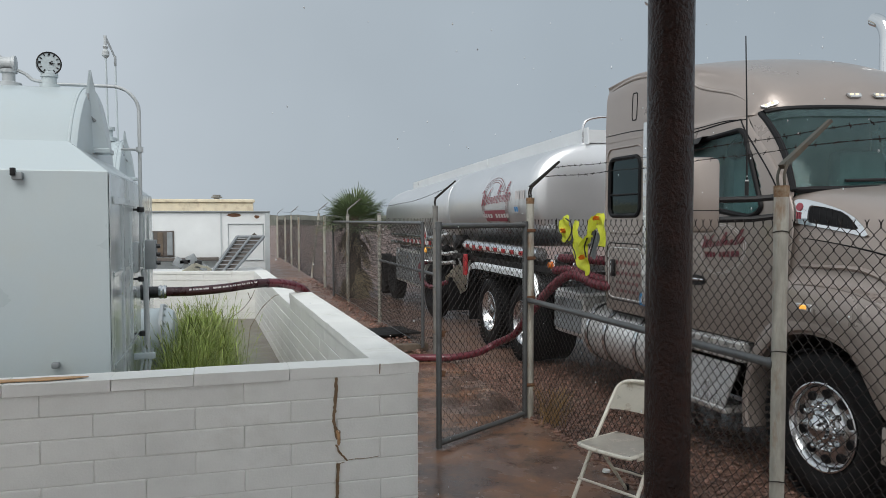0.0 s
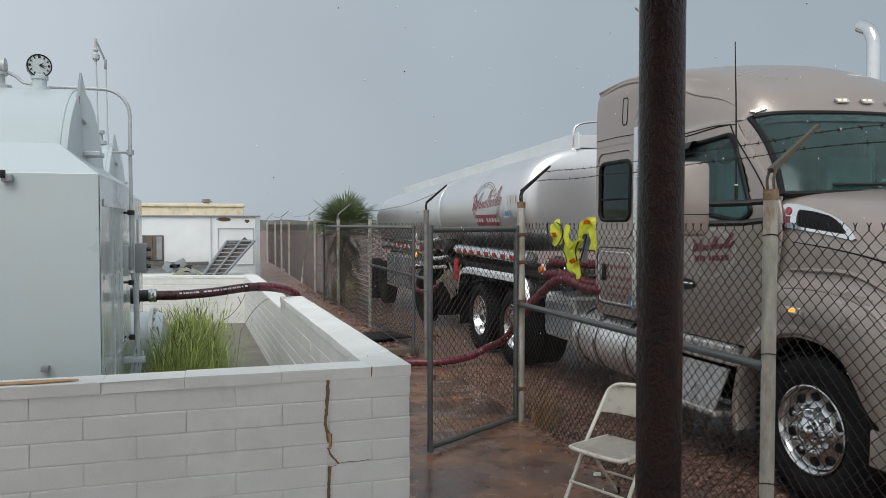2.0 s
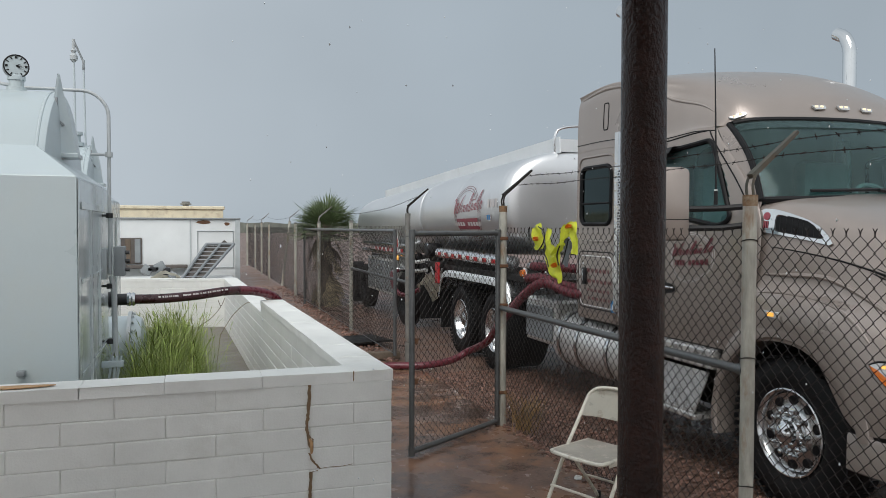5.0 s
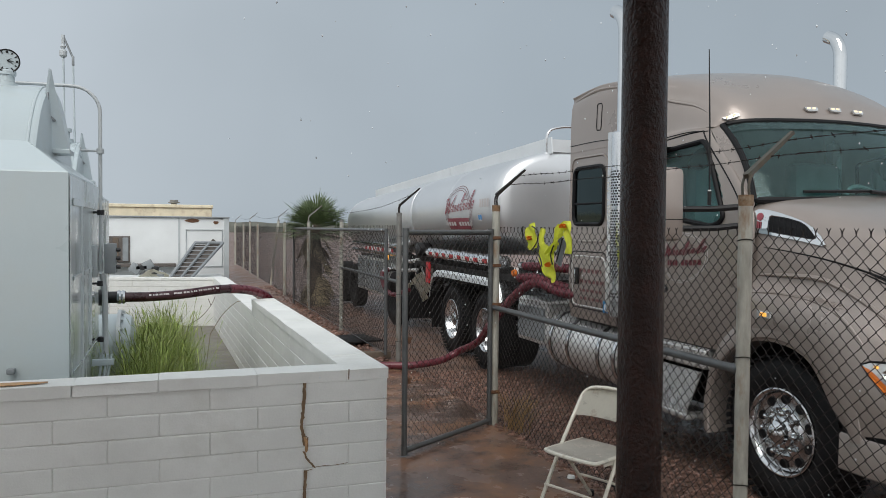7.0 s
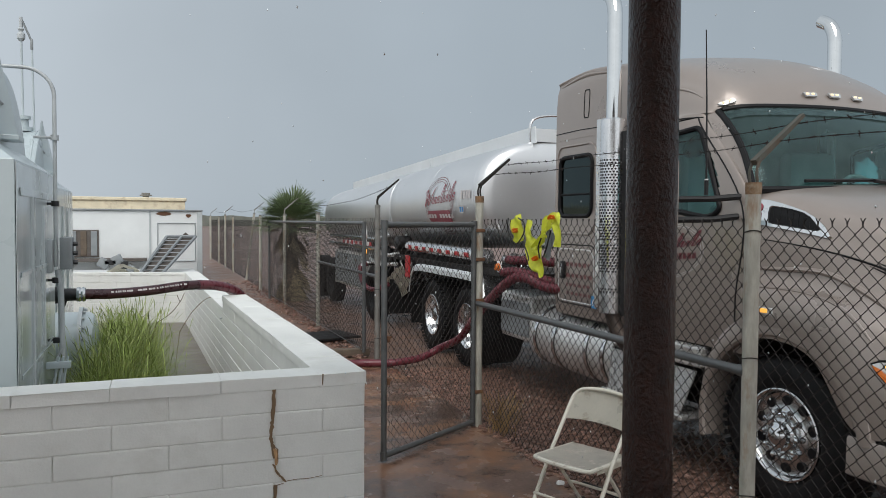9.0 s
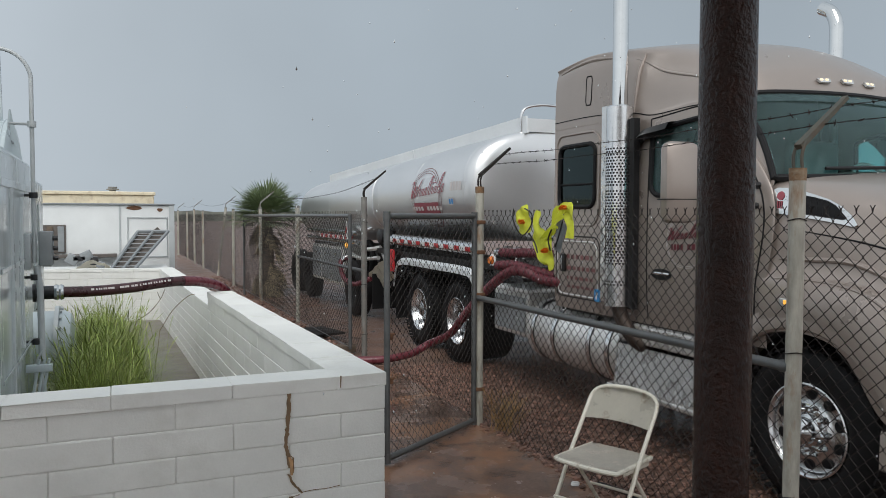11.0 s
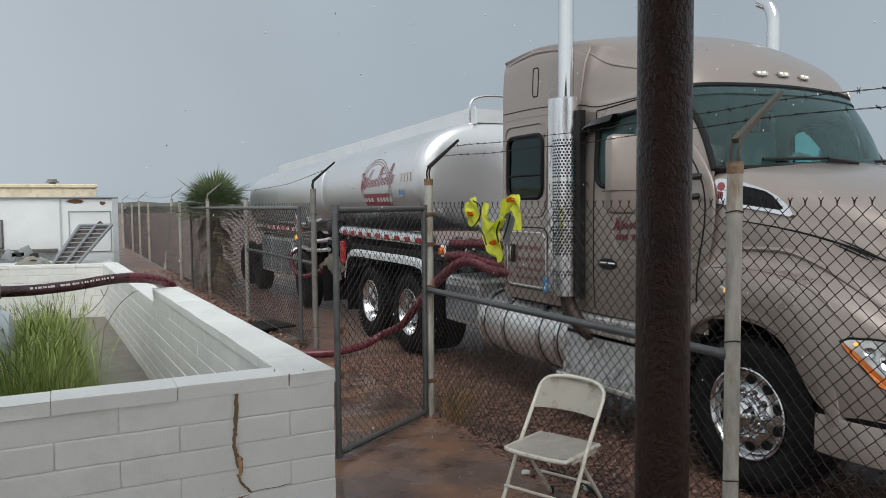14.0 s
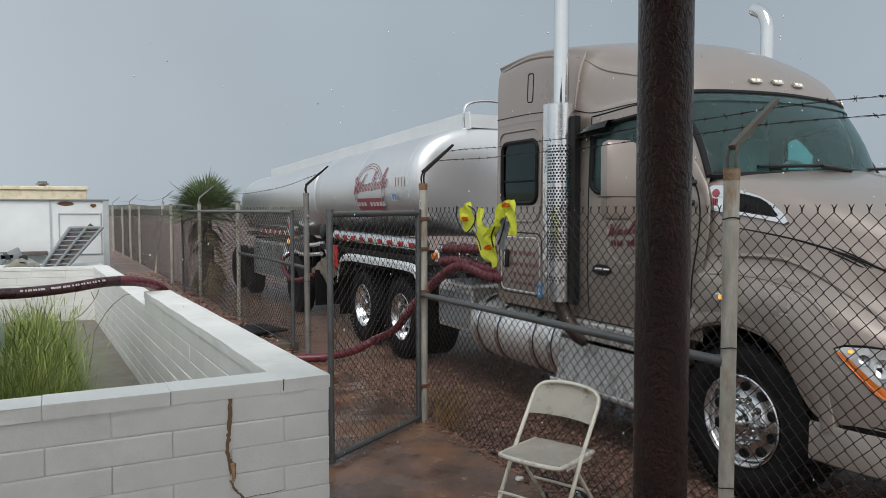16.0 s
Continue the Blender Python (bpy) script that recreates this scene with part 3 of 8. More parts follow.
def build_far_fence():
    f = thing("chain_link_fence", (2.9, 10, 0), "long chain-link fence with leaning posts and sagging barbed wire", "fence")
    pts = [(PB.x, PB.y), (2.89, 13.75), (2.80, 16.95), (2.74, 20.6), (2.74, 24.0), (2.72, 28.0), (2.70, 31.0), (2.68, 34.0), (2.60, 38.0)]
    for i, (x, y) in enumerate(pts):
        lean = (0.0, 0.0)
        if i == 4:
            lean = (0.26, 0.10)
        p = post_at(f, x, y, 2.07 if i in (0, 4, 6, 8) else 2.0, 0.036, M_POSTPAINT if i else M_STEELPOST, i in (0, 2, 4, 6, 8), lean, arm_mat=M_BARB if i == 0 else None)
        if i == 0:
            for z in (0.3, 0.95, 1.75):
                tie(p, x, y, z, 0.041)
    bm = BM()
    tube(bm, [(PB.x, PB.y, 1.12), (2.89, 13.75, 1.13)], 0.024, 10)
    part("mid_rail", bm, M_GATE, f)
    bm = BM()
    for (xa, ya), (xb, yb) in zip(pts, pts[1:]):
        chain_link(bm, (xa + 0.042, ya, 0), (xb + 0.042, yb, 0), 0.02, 1.88, 0.0021, 0.085, ya < 17)
    tagged(part("fabric", bm, M_WIRE, f, "woven wire mesh", smooth=False), kind="stuff")
    bm = BM()
    barbed(bm, (PB.x + 0.20, PB.y, 2.33), (3.0, 16.95, 2.27), 0.16, 4, 0.16)
    barbed(bm, (3.0, 16.95, 2.27), (3.2, 24.1, 2.3), 0.12, 5, 0.3)
    barbed(bm, (3.2, 24.1, 2.3), (2.9, 31, 2.3), 0.15, 6, 0.4)
    barbed(bm, (2.9, 31, 2.3), (2.8, 38, 2.3), 0.12, 7, 0.4)
    part("barbed_wire", bm, M_BARB, f, "sagging barbed wire", smooth=False)
    # long gate leaf that is slid back along the fence
    g = thing("sliding_gate", (2.80, 10.3, 0), "long pipe gate with chain-link mesh, slid open along the fence", "gate")
    p, q = Vector((2.82, 10.30, 0)), Vector((2.66, 18.3, 0))
    for nm, aa, bb in (("gate_rail", (*p.xy, 1.83), (*q.xy, 1.83)), ("tension_wire", (*p.xy, 0.10), (*q.xy, 0.14)),
                       ("stile", (*p.xy, 0.08), (*p.xy, 1.85)), ("stile", (*q.xy, 0.0), (*q.xy, 1.85))):
        bm = BM()
        tube(bm, [aa, bb], 0.006 if nm == "tension_wire" else 0.025, 10)
        part(nm, bm, M_GATE, g)
    bm = BM()
    chain_link(bm, p, q, 0.1, 1.84, 0.0021, 0.085)
    tagged(part("fabric", bm, M_WIRE, g, "woven wire mesh", smooth=False), kind="stuff")
    # fence that closes the yard far behind the shed
    f2 = thing("chain_link_fence", (2.6, 38, 0), "distant chain-link fence across the back of the yard", "fence")
    for x in (2.6, -0.5, -4, -8):
        post_at(f2, x, 38.3, 2.0, 0.036, M_POSTPAINT, False)
    bm = BM()
    chain_link(bm, (2.6, 38.3, 0), (-8, 38.3, 0), 0.02, 1.9, 0.003, 0.09, False)
    tagged(part("fabric", bm, M_WIRE, f2, smooth=False), kind="stuff")


build_near_fence()
build_gate()
build_far_fence()

# ---- white storage tanks in the walled pit ----


def build_tank(dx, dy, near):
    """Round tank lying across, in a boxed sheet casing with a sloped lid."""
    x1, yf = -0.555 + dx, 5.42 + dy
    t = thing("storage_tank", (x1 - 1.5, yf + 1.2, 0.1), "white painted horizontal fuel tank in a boxed casing", "tank")
    xl = x1 - 3.4
    bm = BM()
    # casing: front, right side, sloped lid, back
    yb = yf + 1.72
    xr = x1 - 0.004
    loops = []
    for z, dx, dy0, dy1 in ((0.1, 0, 0, 0), (2.205, 0, 0, 0), (2.212, -0.012, 0.012, -0.012), (2.425, -0.29, 0.34, -0.22)):
        loops.append([(xl, yf + dy0, z), (xr + dx, yf + dy0, z), (xr + dx, yb + dy1, z), (xl, yb + dy1, z)])
    vr = grid(bm, loops, closed=True)
    bm.faces.new(vr[0])
    bm.faces.new(vr[-1])
    bmesh.ops.bevel(bm, geom=[e for e in bm.edges], offset=0.004, segments=1, affect="EDGES")
    casing = part("casing", bm, M_TANK, t, "flat white sheet-metal casing", smooth=False)
    bm = BM()
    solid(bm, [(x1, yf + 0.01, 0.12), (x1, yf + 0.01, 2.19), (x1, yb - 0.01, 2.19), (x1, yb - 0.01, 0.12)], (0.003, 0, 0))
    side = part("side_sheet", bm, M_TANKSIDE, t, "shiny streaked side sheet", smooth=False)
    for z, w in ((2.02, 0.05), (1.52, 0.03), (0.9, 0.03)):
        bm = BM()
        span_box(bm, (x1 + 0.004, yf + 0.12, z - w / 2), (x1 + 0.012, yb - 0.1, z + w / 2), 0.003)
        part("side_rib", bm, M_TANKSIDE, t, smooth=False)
    for y, z0, z1 in ((yf + 0.55, 0.5, 2.0), (yf + 1.05, 0.95, 1.95)):
        bm = BM()
        tube(bm, [(x1 + 0.004, y, z0), (x1 + 0.004, y, z1)], 0.016, 8)
        part("sight_pipe", bm, M_TANKSIDE, t)
    # tank shell above the casing
    yc, zc, r = yf + 1.18, 1.97, 0.94
    xe = x1 - 0.235
    bm = BM()
    lathe(bm, [(xl - xe, r), (-0.035, r), (-0.01, r - 0.012), (0.0, r - 0.035), (0.012, r - 0.09), (0.03, 0.62), (0.04, 0.3), (0.045, 0.0)], (xe, yc, zc), "x", 72)
    part("shell", bm, M_TANK, t, "rounded white tank shell")
    bm = BM()
    tube(bm, [(xe - 0.06, yc + math.cos(a * math.tau / 72) * (r + 0.002), zc + math.sin(a * math.tau / 72) * (r + 0.002)) for a in range(72)], 0.009, 6, closed=True)
    part("weld_seam", bm, M_TANK, t)
    # pointed end gusset with a lifting slot
    bm = BM()
    solid(bm, [(xe - 0.03, yc - 0.50, 2.42), (xe - 0.022, yc - 0.40, 2.78), (xe, yc - 0.36, 3.0), (xe + 0.018, yc - 0.34, 2.88), (xe + 0.05, yc - 0.32, 2.70), (xe + 0.105, yc - 0.30, 2.42)], (0.015, 0.012, 0))
    gus = part("end_gusset", bm, M_TANK, t, "pointed white end plate", smooth=False)
    bm = BM()
    box(bm, (xe - 0.002, yc - 0.385, 2.74), (0.012, 0.03, 0.17), bevel=0.005)
    box(bm, (xe + 0.022, yc - 0.375, 2.64), (0.06, 0.02, 0.02), Matrix.Rotation(0.8, 3, "Y"), 0.004)
    part("slot", bm, M_BOXGREY, gus)
    bm = BM()
    box(bm, (xe + 0.06, yc - 0.32, 2.40), (0.17, 0.22, 0.035), bevel=0.006)
    part("lid_ledge", bm, M_TANK, t, smooth=False)
    if near:
        # folded bracket on the casing front
        for bx, bz, s in ((-1.08, 2.165, 0.06), (-0.885, 0.955, 0.045)):
            bm = BM()
            box(bm, (bx, yf - 0.025, bz), (s, 0.05, s * 0.8), bevel=0.006)
            part("bracket", bm, M_BOXGREY, t, "small grey steel bracket")
        bm = BM()
        box(bm, (-1.10, yf - 0.05, 2.19), (0.03, 0.03, 0.05), bevel=0.004)
        part("bracket_hook", bm, M_BLACK, t)
        # gauge
        gx, gy, gz = -1.10, 6.46, 3.068
        bm = BM()
        lathe(bm, [(2.88 - gz, 0.07), (2.915 - gz, 0.07), (2.92 - gz, 0.052), (-0.10, 0.052), (-0.098, 0.062), (-0.07, 0.062), (-0.06, 0.05)], (gx, gy, gz), "z", 24, True)
        part("gauge_neck", bm, M_TANK, t)
        bm = BM()
        lathe(bm, [(-0.03, 0.0), (-0.03, 0.086), (0.028, 0.088), (0.034, 0.082), (0.026, 0.078), (0.026, 0.0)], (0, 0, 0), "y", 36)
        bmesh.ops.rotate(bm, cent=(0, 0, 0), matrix=Matrix.Rotation(math.pi + 0.28, 3, "Z"), verts=bm.verts)
        bmesh.ops.translate(bm, vec=(gx, gy - 0.01, gz), verts=bm.verts)
        dial = part("dial_gauge", bm, M_BOXGREY, t, "round clock-like dial gauge")
        rot = Matrix.Rotation(0.28, 3, "Z")

        def on_dial(x, z, d=0.039):
            return Vector((gx, gy - 0.01, gz)) + rot @ Vector((x, -d, z))
        bm = BM()
        solid(bm, [on_dial(math.cos(a * math.tau / 36) * 0.079, math.sin(a * math.tau / 36) * 0.079, 0.032) for a in range(36)], rot @ Vector((0, -0.004, 0)))
        part("dial_face", bm, M_TANK, dial, "white dial face", smooth=False)
        bm = BM()
        tube(bm, [on_dial(math.cos(a * math.tau / 40) * 0.0815, math.sin(a * math.tau / 40) * 0.0815, 0.037) for a in range(40)], 0.0055, 6, closed=True)
        part("bezel", bm, M_BLACK, dial, "black bezel ring")
        bm = BM()
        for k in range(12):
            a = k * math.tau / 12
            c, s = math.cos(a), math.sin(a)
            for off in ((-0.004, 0.004) if k % 3 == 0 else (0.0,)):
                p = [on_dial(c * rr - s * (off + w), s * rr + c * (off + w)) for rr, w in ((0.056, -0.0042), (0.056, 0.0042), (0.073, 0.0042), (0.073, -0.0042))]
                solid(bm, p, rot @ Vector((0, -0.001, 0)))
        for ang, ln, w in ((-0.05, 0.055, 0.0045), (0.62, 0.04, 0.006), (-0.45, 0.05, 0.0035)):
            c, s = math.cos(ang), math.sin(ang)
            solid(bm, [on_dial(-s * w, c * w, 0.041), on_dial(s * w, -c * w, 0.041), on_dial(c * ln, s * ln, 0.041)], rot @ Vector((0, -0.0015, 0)))
        part("dial_marks", bm, M_BLACK, dial, "black hour marks and pointers", smooth=False)
        # vent valve beside the gauge
        bm = BM()
        vx, vy, vz = -1.385, 6.5, 2.90
        lathe(bm, [(-0.03, 0.088), (0.02, 0.088), (0.025, 0.075), (0.03, 0.045), (0.09, 0.045), (0.095, 0.06), (0.12, 0.062)], (vx, vy, vz), "z", 20)
        lathe(bm, [(-0.065, 0.0), (-0.065, 0.035), (-0.045, 0.05), (0.025, 0.053), (0.03, 0.062), (0.05, 0.062), (0.055, 0.04), (0.06, 0.0)], (vx, vy, vz + 0.165), "x", 18)
        box(bm, (vx - 0.17, vy, vz + 0.15), (0.07, 0.10, 0.36), bevel=0.008)
        tube(bm, [(vx - 0.17, vy, vz + 0.32), (vx - 0.10, vy, vz + 0.25), (vx - 0.05, vy, vz + 0.20)], 0.02, 8)
        tube(bm, spline([(vx + 0.06, vy, vz + 0.12), (vx + 0.12, vy, vz + 0.09), (vx + 0.17, vy, vz + 0.05), (vx + 0.27, vy, vz + 0.04)], 5), 0.014, 7)
        part("vent_valve", bm, M_GREYPIPE, t, "pale cast vent valve")
    return t


build_tank(0, 0, True)
build_tank(-0.255, 4.1, False)


def build_tank_piping():
    t = thing("fill_pipework", (-0.42, 7.4, 0.1), "grey vertical pipe with valves and a coupled hose inlet", "pipework")
    bm = BM()
    px, py = -0.495, 6.72
    tube(bm, [(-1.16, py, 2.96), (-0.95, py, 2.965)] + [(px - 0.2 + 0.2 * math.sin(k * math.pi / 16), py, 2.765 + 0.2 * math.cos(k * math.pi / 16)) for k in range(9)]
         + [(px, py, 2.5), (px, py, 1.5)], 0.0145, 10)
    part("vent_pipe", bm, M_GREYPIPE, t)
    bm = BM()
    tube(bm, [(px + 0.012, py, 1.48), (px + 0.03, py, 1.32), (px + 0.04, py, 0.1)], 0.022, 10)
    part("riser", bm, M_GREYPIPE, t)
    for z in (2.46, 1.97, 1.40, 0.95):
        bm = BM()
        tube(bm, [(px, py, z - 0.02), (px, py, z + 0.02)], 0.028, 10)
        tube(bm, [(px, py, z), (px - 0.14, py, z)], 0.010, 6)
        part("pipe_clamp", bm, M_DARKIRON if z < 2 else M_GREYPIPE, t)
    bm = BM()
    box(bm, (px + 0.07, py + 0.05, 1.60), (0.085, 0.16, 0.24), bevel=0.008)
    b = part("junction_box", bm, M_BOXGREY, t, "grey electrical junction box")
    for z in (1.67, 1.60, 1.53):
        bm = BM()
        tube(bm, [(px + 0.11, py + 0.03, z), (px + 0.145, py + 0.03, z)], 0.016, 8)
        part("knob", bm, M_DARKIRON, b)
    bm = BM()
    box(bm, (px - 0.05, py + 0.02, 1.58), (0.06, 0.14, 0.25), bevel=0.008)
    part("switch_box", bm, M_GREYPIPE, t)
    # coupler and valve body
    cx, cy, cz = -0.63, 7.75, 1.195
    bm = BM()
    lathe(bm, [(-0.25, 0.05), (-0.12, 0.05), (-0.12, 0.085), (-0.09, 0.085), (-0.09, 0.06), (0.0, 0.06), (0.0, 0.075), (0.05, 0.075), (0.05, 0.055), (0.18, 0.055)], (cx, cy, cz), "x", 20)
    tube(bm, [(cx - 0.06, cy, cz - 0.03), (cx - 0.06, cy, cz - 0.19)], 0.05, 12)
    tube(bm, [(cx - 0.06, cy, cz + 0.03), (cx - 0.06, cy - 0.02, cz + 0.12)], 0.02, 8)
    part("valve", bm, M_DARKIRON, t, "dark iron valve")
    for s in (-1, 1):
        bm = BM()
        tube(bm, spline([(cx + 0.06, cy + s * 0.07, cz), (cx + 0.09, cy + s * 0.10, cz - 0.04), (cx + 0.06, cy + s * 0.10, cz - 0.13)], 4), 0.009, 6)
        part("cam_lever", bm, M_DARKIRON, t)
    bm = BM()
    lathe(bm, [(0.0, 0.062), (0.02, 0.066), (0.035, 0.058), (0.05, 0.066), (0.07, 0.058)], (cx + 0.18, cy, cz), "x", 20)
    part("hose_clamp", bm, M_ALU, t, "bright hose clamp")
    # round tank head with a flange
    bm = BM()
    lathe(bm, [(-0.25, 0.33), (0.10, 0.33), (0.15, 0.30), (0.18, 0.2), (0.19, 0.0)], (-0.52, 8.55, 0.62), "x", 36)
    h = part("manway_head", bm, M_TANK, t, "round blue-white tank head")
    bm = BM()
    lathe(bm, [(0.02, 0.33), (0.02, 0.375), (0.055, 0.375), (0.055, 0.33)], (-0.52, 8.55, 0.62), "x", 36)
    for k in range(20):
        a = k * math.tau / 20
        tube(bm, [(-0.46, 8.55 + math.cos(a) * 0.355, 0.62 + math.sin(a) * 0.355), (-0.44, 8.55 + math.cos(a) * 0.355, 0.62 + math.sin(a) * 0.355)], 0.016, 6)
    part("flange", bm, M_GREYPIPE, h)
    # loop of thin cable and a strapped foot
    bm = BM()
    tube(bm, spline([(px - 0.02, py - 0.02, 0.98), (px - 0.10, py - 0.03, 0.85), (px - 0.05, py - 0.03, 0.74), (px + 0.04, py - 0.02, 0.9)], 6), 0.006, 5)
    part("cable_loop", bm, M_GREYPIPE, t)
    bm = BM()
    for k in range(3):
        tube(bm, [(-0.50 + k * 0.03, 6.5, 0.62), (-0.46 + k * 0.03, 6.5, 0.86)], 0.010, 6)
    box(bm, (-0.46, 6.5, 0.80), (0.16, 0.05, 0.05), bevel=0.006)
    part("rack", bm, M_TANK, t)
    # float gauge masts on the rear tank
    t2 = thing("tank_mast", (-1.25, 10.9, 2.95), "thin white pull-rod masts with a pulley on the rear tank", "mast")
    bm = BM()
    lathe(bm, [(-0.05, 0.1), (0.0, 0.1), (0.0, 0.06), (0.09, 0.06), (0.09, 0.085), (0.13, 0.085), (0.13, 0.03)], (-1.25, 10.5, 2.93), "z", 18, True)
    part("mast_base", bm, M_TANK, t2)
    bm = BM()
    tube(bm, [(-1.25, 10.5, 3.0), (-1.26, 10.5, 4.0)], 0.013, 8)
    part("mast_rod", bm, M_TANK, t2)
    bm = BM()
    lathe(bm, [(0.0, 0.02), (0.03, 0.045), (0.08, 0.045), (0.11, 0.02), (0.14, 0.035), (0.16, 0.02)], (-1.26, 10.5, 3.93), "z", 14, True)
    tube(bm, [(-1.26, 10.5, 4.06), (-1.262, 10.5, 4.21)], 0.02, 8)
    part("pulley_head", bm, M_GREYPIPE, t2)
    bm = BM()
    tube(bm, [(-1.255, 10.5, 4.19), (-1.155, 10.5, 3.95)], 0.013, 6)
    box(bm, (-1.15, 10.5, 3.90), (0.03, 0.03, 0.13), bevel=0.01)
    part("pulley_arm", bm, M_BOXGREY, t2)
    bm = BM()
    tube(bm, [(-1.15, 10.5, 3.86), (-1.135, 10.5, 2.87)], 0.012, 8)
    part("pull_rod", bm, M_TANK, t2)


build_tank_piping()


# ---- shed, yellow building and the things on the far wall ----


def build_shed():
    s = thing("white_shed", (-1.5, 19, 0), "white sheet-clad shed with rust patches at the eaves", "shed")
    x1, y0, zt = 1.13, 18.0, 2.045
    bm = BM()
    span_box(bm, (-6.0, y0, 0), (x1, y0 + 2.4, zt), 0.015)
    part("body", bm, M_SHED, s, smooth=False)
    bm = BM()
    span_box(bm, (-6.05, y0 - 0.05, zt), (x1 + 0.03, y0 + 2.45, zt + 0.035), 0.008)
    part("roof_edge", bm, M_BOXGREY, s, smooth=False)
    bm = BM()
    span_box(bm, (x1 - 0.09, y0 - 0.035, 0), (x1 + 0.02, y0 - 0.004, zt), 0.008)
    part("corner_trim", bm, M_GREYPIPE, s, smooth=False)
    for a, b in (((0.22, 0.95), (1.0, 1.78)),):
        bm = BM()
        tube(bm, [(a[0], y0 - 0.01, a[1]), (a[0], y0 - 0.01, b[1]), (b[0], y0 - 0.01, b[1]), (b[0], y0 - 0.01, a[1])], 0.018, 4, closed=True)
        span_box(bm, (0.05, y0 - 0.02, 0.4), (0.08, y0 - 0.003, zt))
        part("door_panel", bm, M_GREYPIPE, s, smooth=False)
    bm = BM()
    c = Vector((0.80, y0 - 0.02, 1.42))
    solid(bm, [c + Vector((0.17, 0, 0)), c + Vector((0, 0, 0.16)), c + Vector((-0.17, 0, 0)), c + Vector((0, 0, -0.16))], (0, 0.012, 0))
    part("hazard_placard", bm, M_DARKWIN, s, "faded diamond hazard placard", smooth=False)
    bm = BM()
    span_box(bm, (-1.75, y0 - 0.03, 1.05), (-0.95, y0 - 0.004, 1.63), 0.01)
    w = part("opening", bm, M_DARKWIN, s, "dark louvred opening", smooth=False)
    for k in range(4):
        bm = BM()
        span_box(bm, (-1.7 + k * 0.2, y0 - 0.05, 1.08), (-1.58 + k * 0.2, y0 - 0.03, 1.60), 0.01)
        part("louvre", bm, M_BOXGREY if k % 2 else M_TRUNK, w, smooth=False)
    bm = BM()
    span_box(bm, (-1.9, y0 - 0.25, 0.96), (0.0, y0 - 0.004, 1.03), 0.01)
    part("ledge", bm, M_DARKWIN, s, "dark weathered ledge", smooth=False)
    for xx, zz, w_ in ((0.35, 1.98, 0.17), (0.86, 1.95, 0.06)):
        bm = BM()
        rr = random.Random(int(xx * 100))
        solid(bm, [(xx + math.cos(a * 0.7854) * w_ * rr.uniform(0.7, 1.1), y0 - 0.008, zz + math.sin(a * 0.7854) * 0.045 * rr.uniform(0.6, 1.2)) for a in range(8)], (0, 0.006, 0))
        part("rust_patch", bm, M_RUST, s, "peeling rust patch", smooth=False)
    y = thing("yellow_building", (-4, 25, 0), "low faded yellow building with a roof vent", "building")
    bm = BM()
    span_box(bm, (-9, 24, 0), (0.99, 30, 2.40), 0.02)
    part("wall", bm, M_YELLOWWALL, y, smooth=False)
    bm = BM()
    span_box(bm, (-9.05, 23.95, 2.40), (1.03, 30.05, 2.50), 0.02)
    part("parapet", bm, M_YELLOWWALL, y, smooth=False)
    bm = BM()
    lathe(bm, [(0, 0.09), (0.05, 0.09), (0.06, 0.17), (0.09, 0.17), (0.10, 0.12), (0.15, 0.12), (0.15, 0)], (-0.1, 24.6, 2.5), "z", 16)
    part("roof_vent", bm, M_STEELPOST, y)
    # old window screens leaning on the shed, on a low white platform
    p = thing("low_white_platform", (-0.5, 16.4, 0), "low white painted slab in front of the shed", "platform")
    bm = BM()
    span_box(bm, (-4.5, 15.6, 0), (0.95, 17.6, 0.80), 0.02)
    part("slab", bm, M_SHED, p, smooth=False)
    sc = thing("leaning_screen", (0.5, 16.3, 0.8), "old grey steel window screen leaning aslant", "screen")
    q = [Vector((-0.12, 15.9, 0.80)), Vector((0.28, 15.9, 0.80)), Vector((0.98, 17.3, 1.50)), Vector((0.40, 17.3, 1.50))]
    for a, b in ((0, 1), (1, 2), (2, 3), (3, 0)):
        bm = BM()
        tube(bm, [q[a], q[b]], 0.035, 6)
        part("frame", bm, M_BOXGREY, sc)
    bm = BM()
    tube(bm, [(q[0] + q[1]) / 2, (q[2] + q[3]) / 2], 0.03, 6)
    part("mullion", bm, M_BOXGREY, sc)
    for k in range(1, 9):
        bm = BM()
        tube(bm, [q[0].lerp(q[3], k / 9), q[1].lerp(q[2], k / 9)], 0.012, 5)
        part("bar", bm, M_BOXGREY, sc)
    bm = BM()
    solid(bm, [v + Vector((0, 0.03, -0.04)) for v in q], (0, 0.01, -0.012))
    part("backing", bm, M_DARKWIN, sc, smooth=False)
    bd = thing("scrap_bundle", (-0.6, 16.2, 0.8), "heap of dark scrap fittings and a tarp", "scrap")
    rr = random.Random(5)
    for k in range(5):
        bm = BM()
        box(bm, (-0.75 + k * 0.12, 16.2, 0.9 + rr.uniform(0, 0.18)), (rr.uniform(0.12, 0.24), 0.2, rr.uniform(0.1, 0.2)), Matrix.Rotation(rr.uniform(-0.6, 0.6), 3, "Y"), 0.02)
        part("fitting", bm, M_DARKIRON if k % 2 else M_BOXGREY, bd)
    bm = BM()
    grid(bm, [[(-0.9 + i * 0.1, 16.05 + j * 0.12, 0.80 + max(0, 0.22 - 0.3 * abs(i - 5) / 6 - 0.16 * j) + 0.02 * math.sin(i * 2 + j)) for i in range(9)] for j in range(3)])
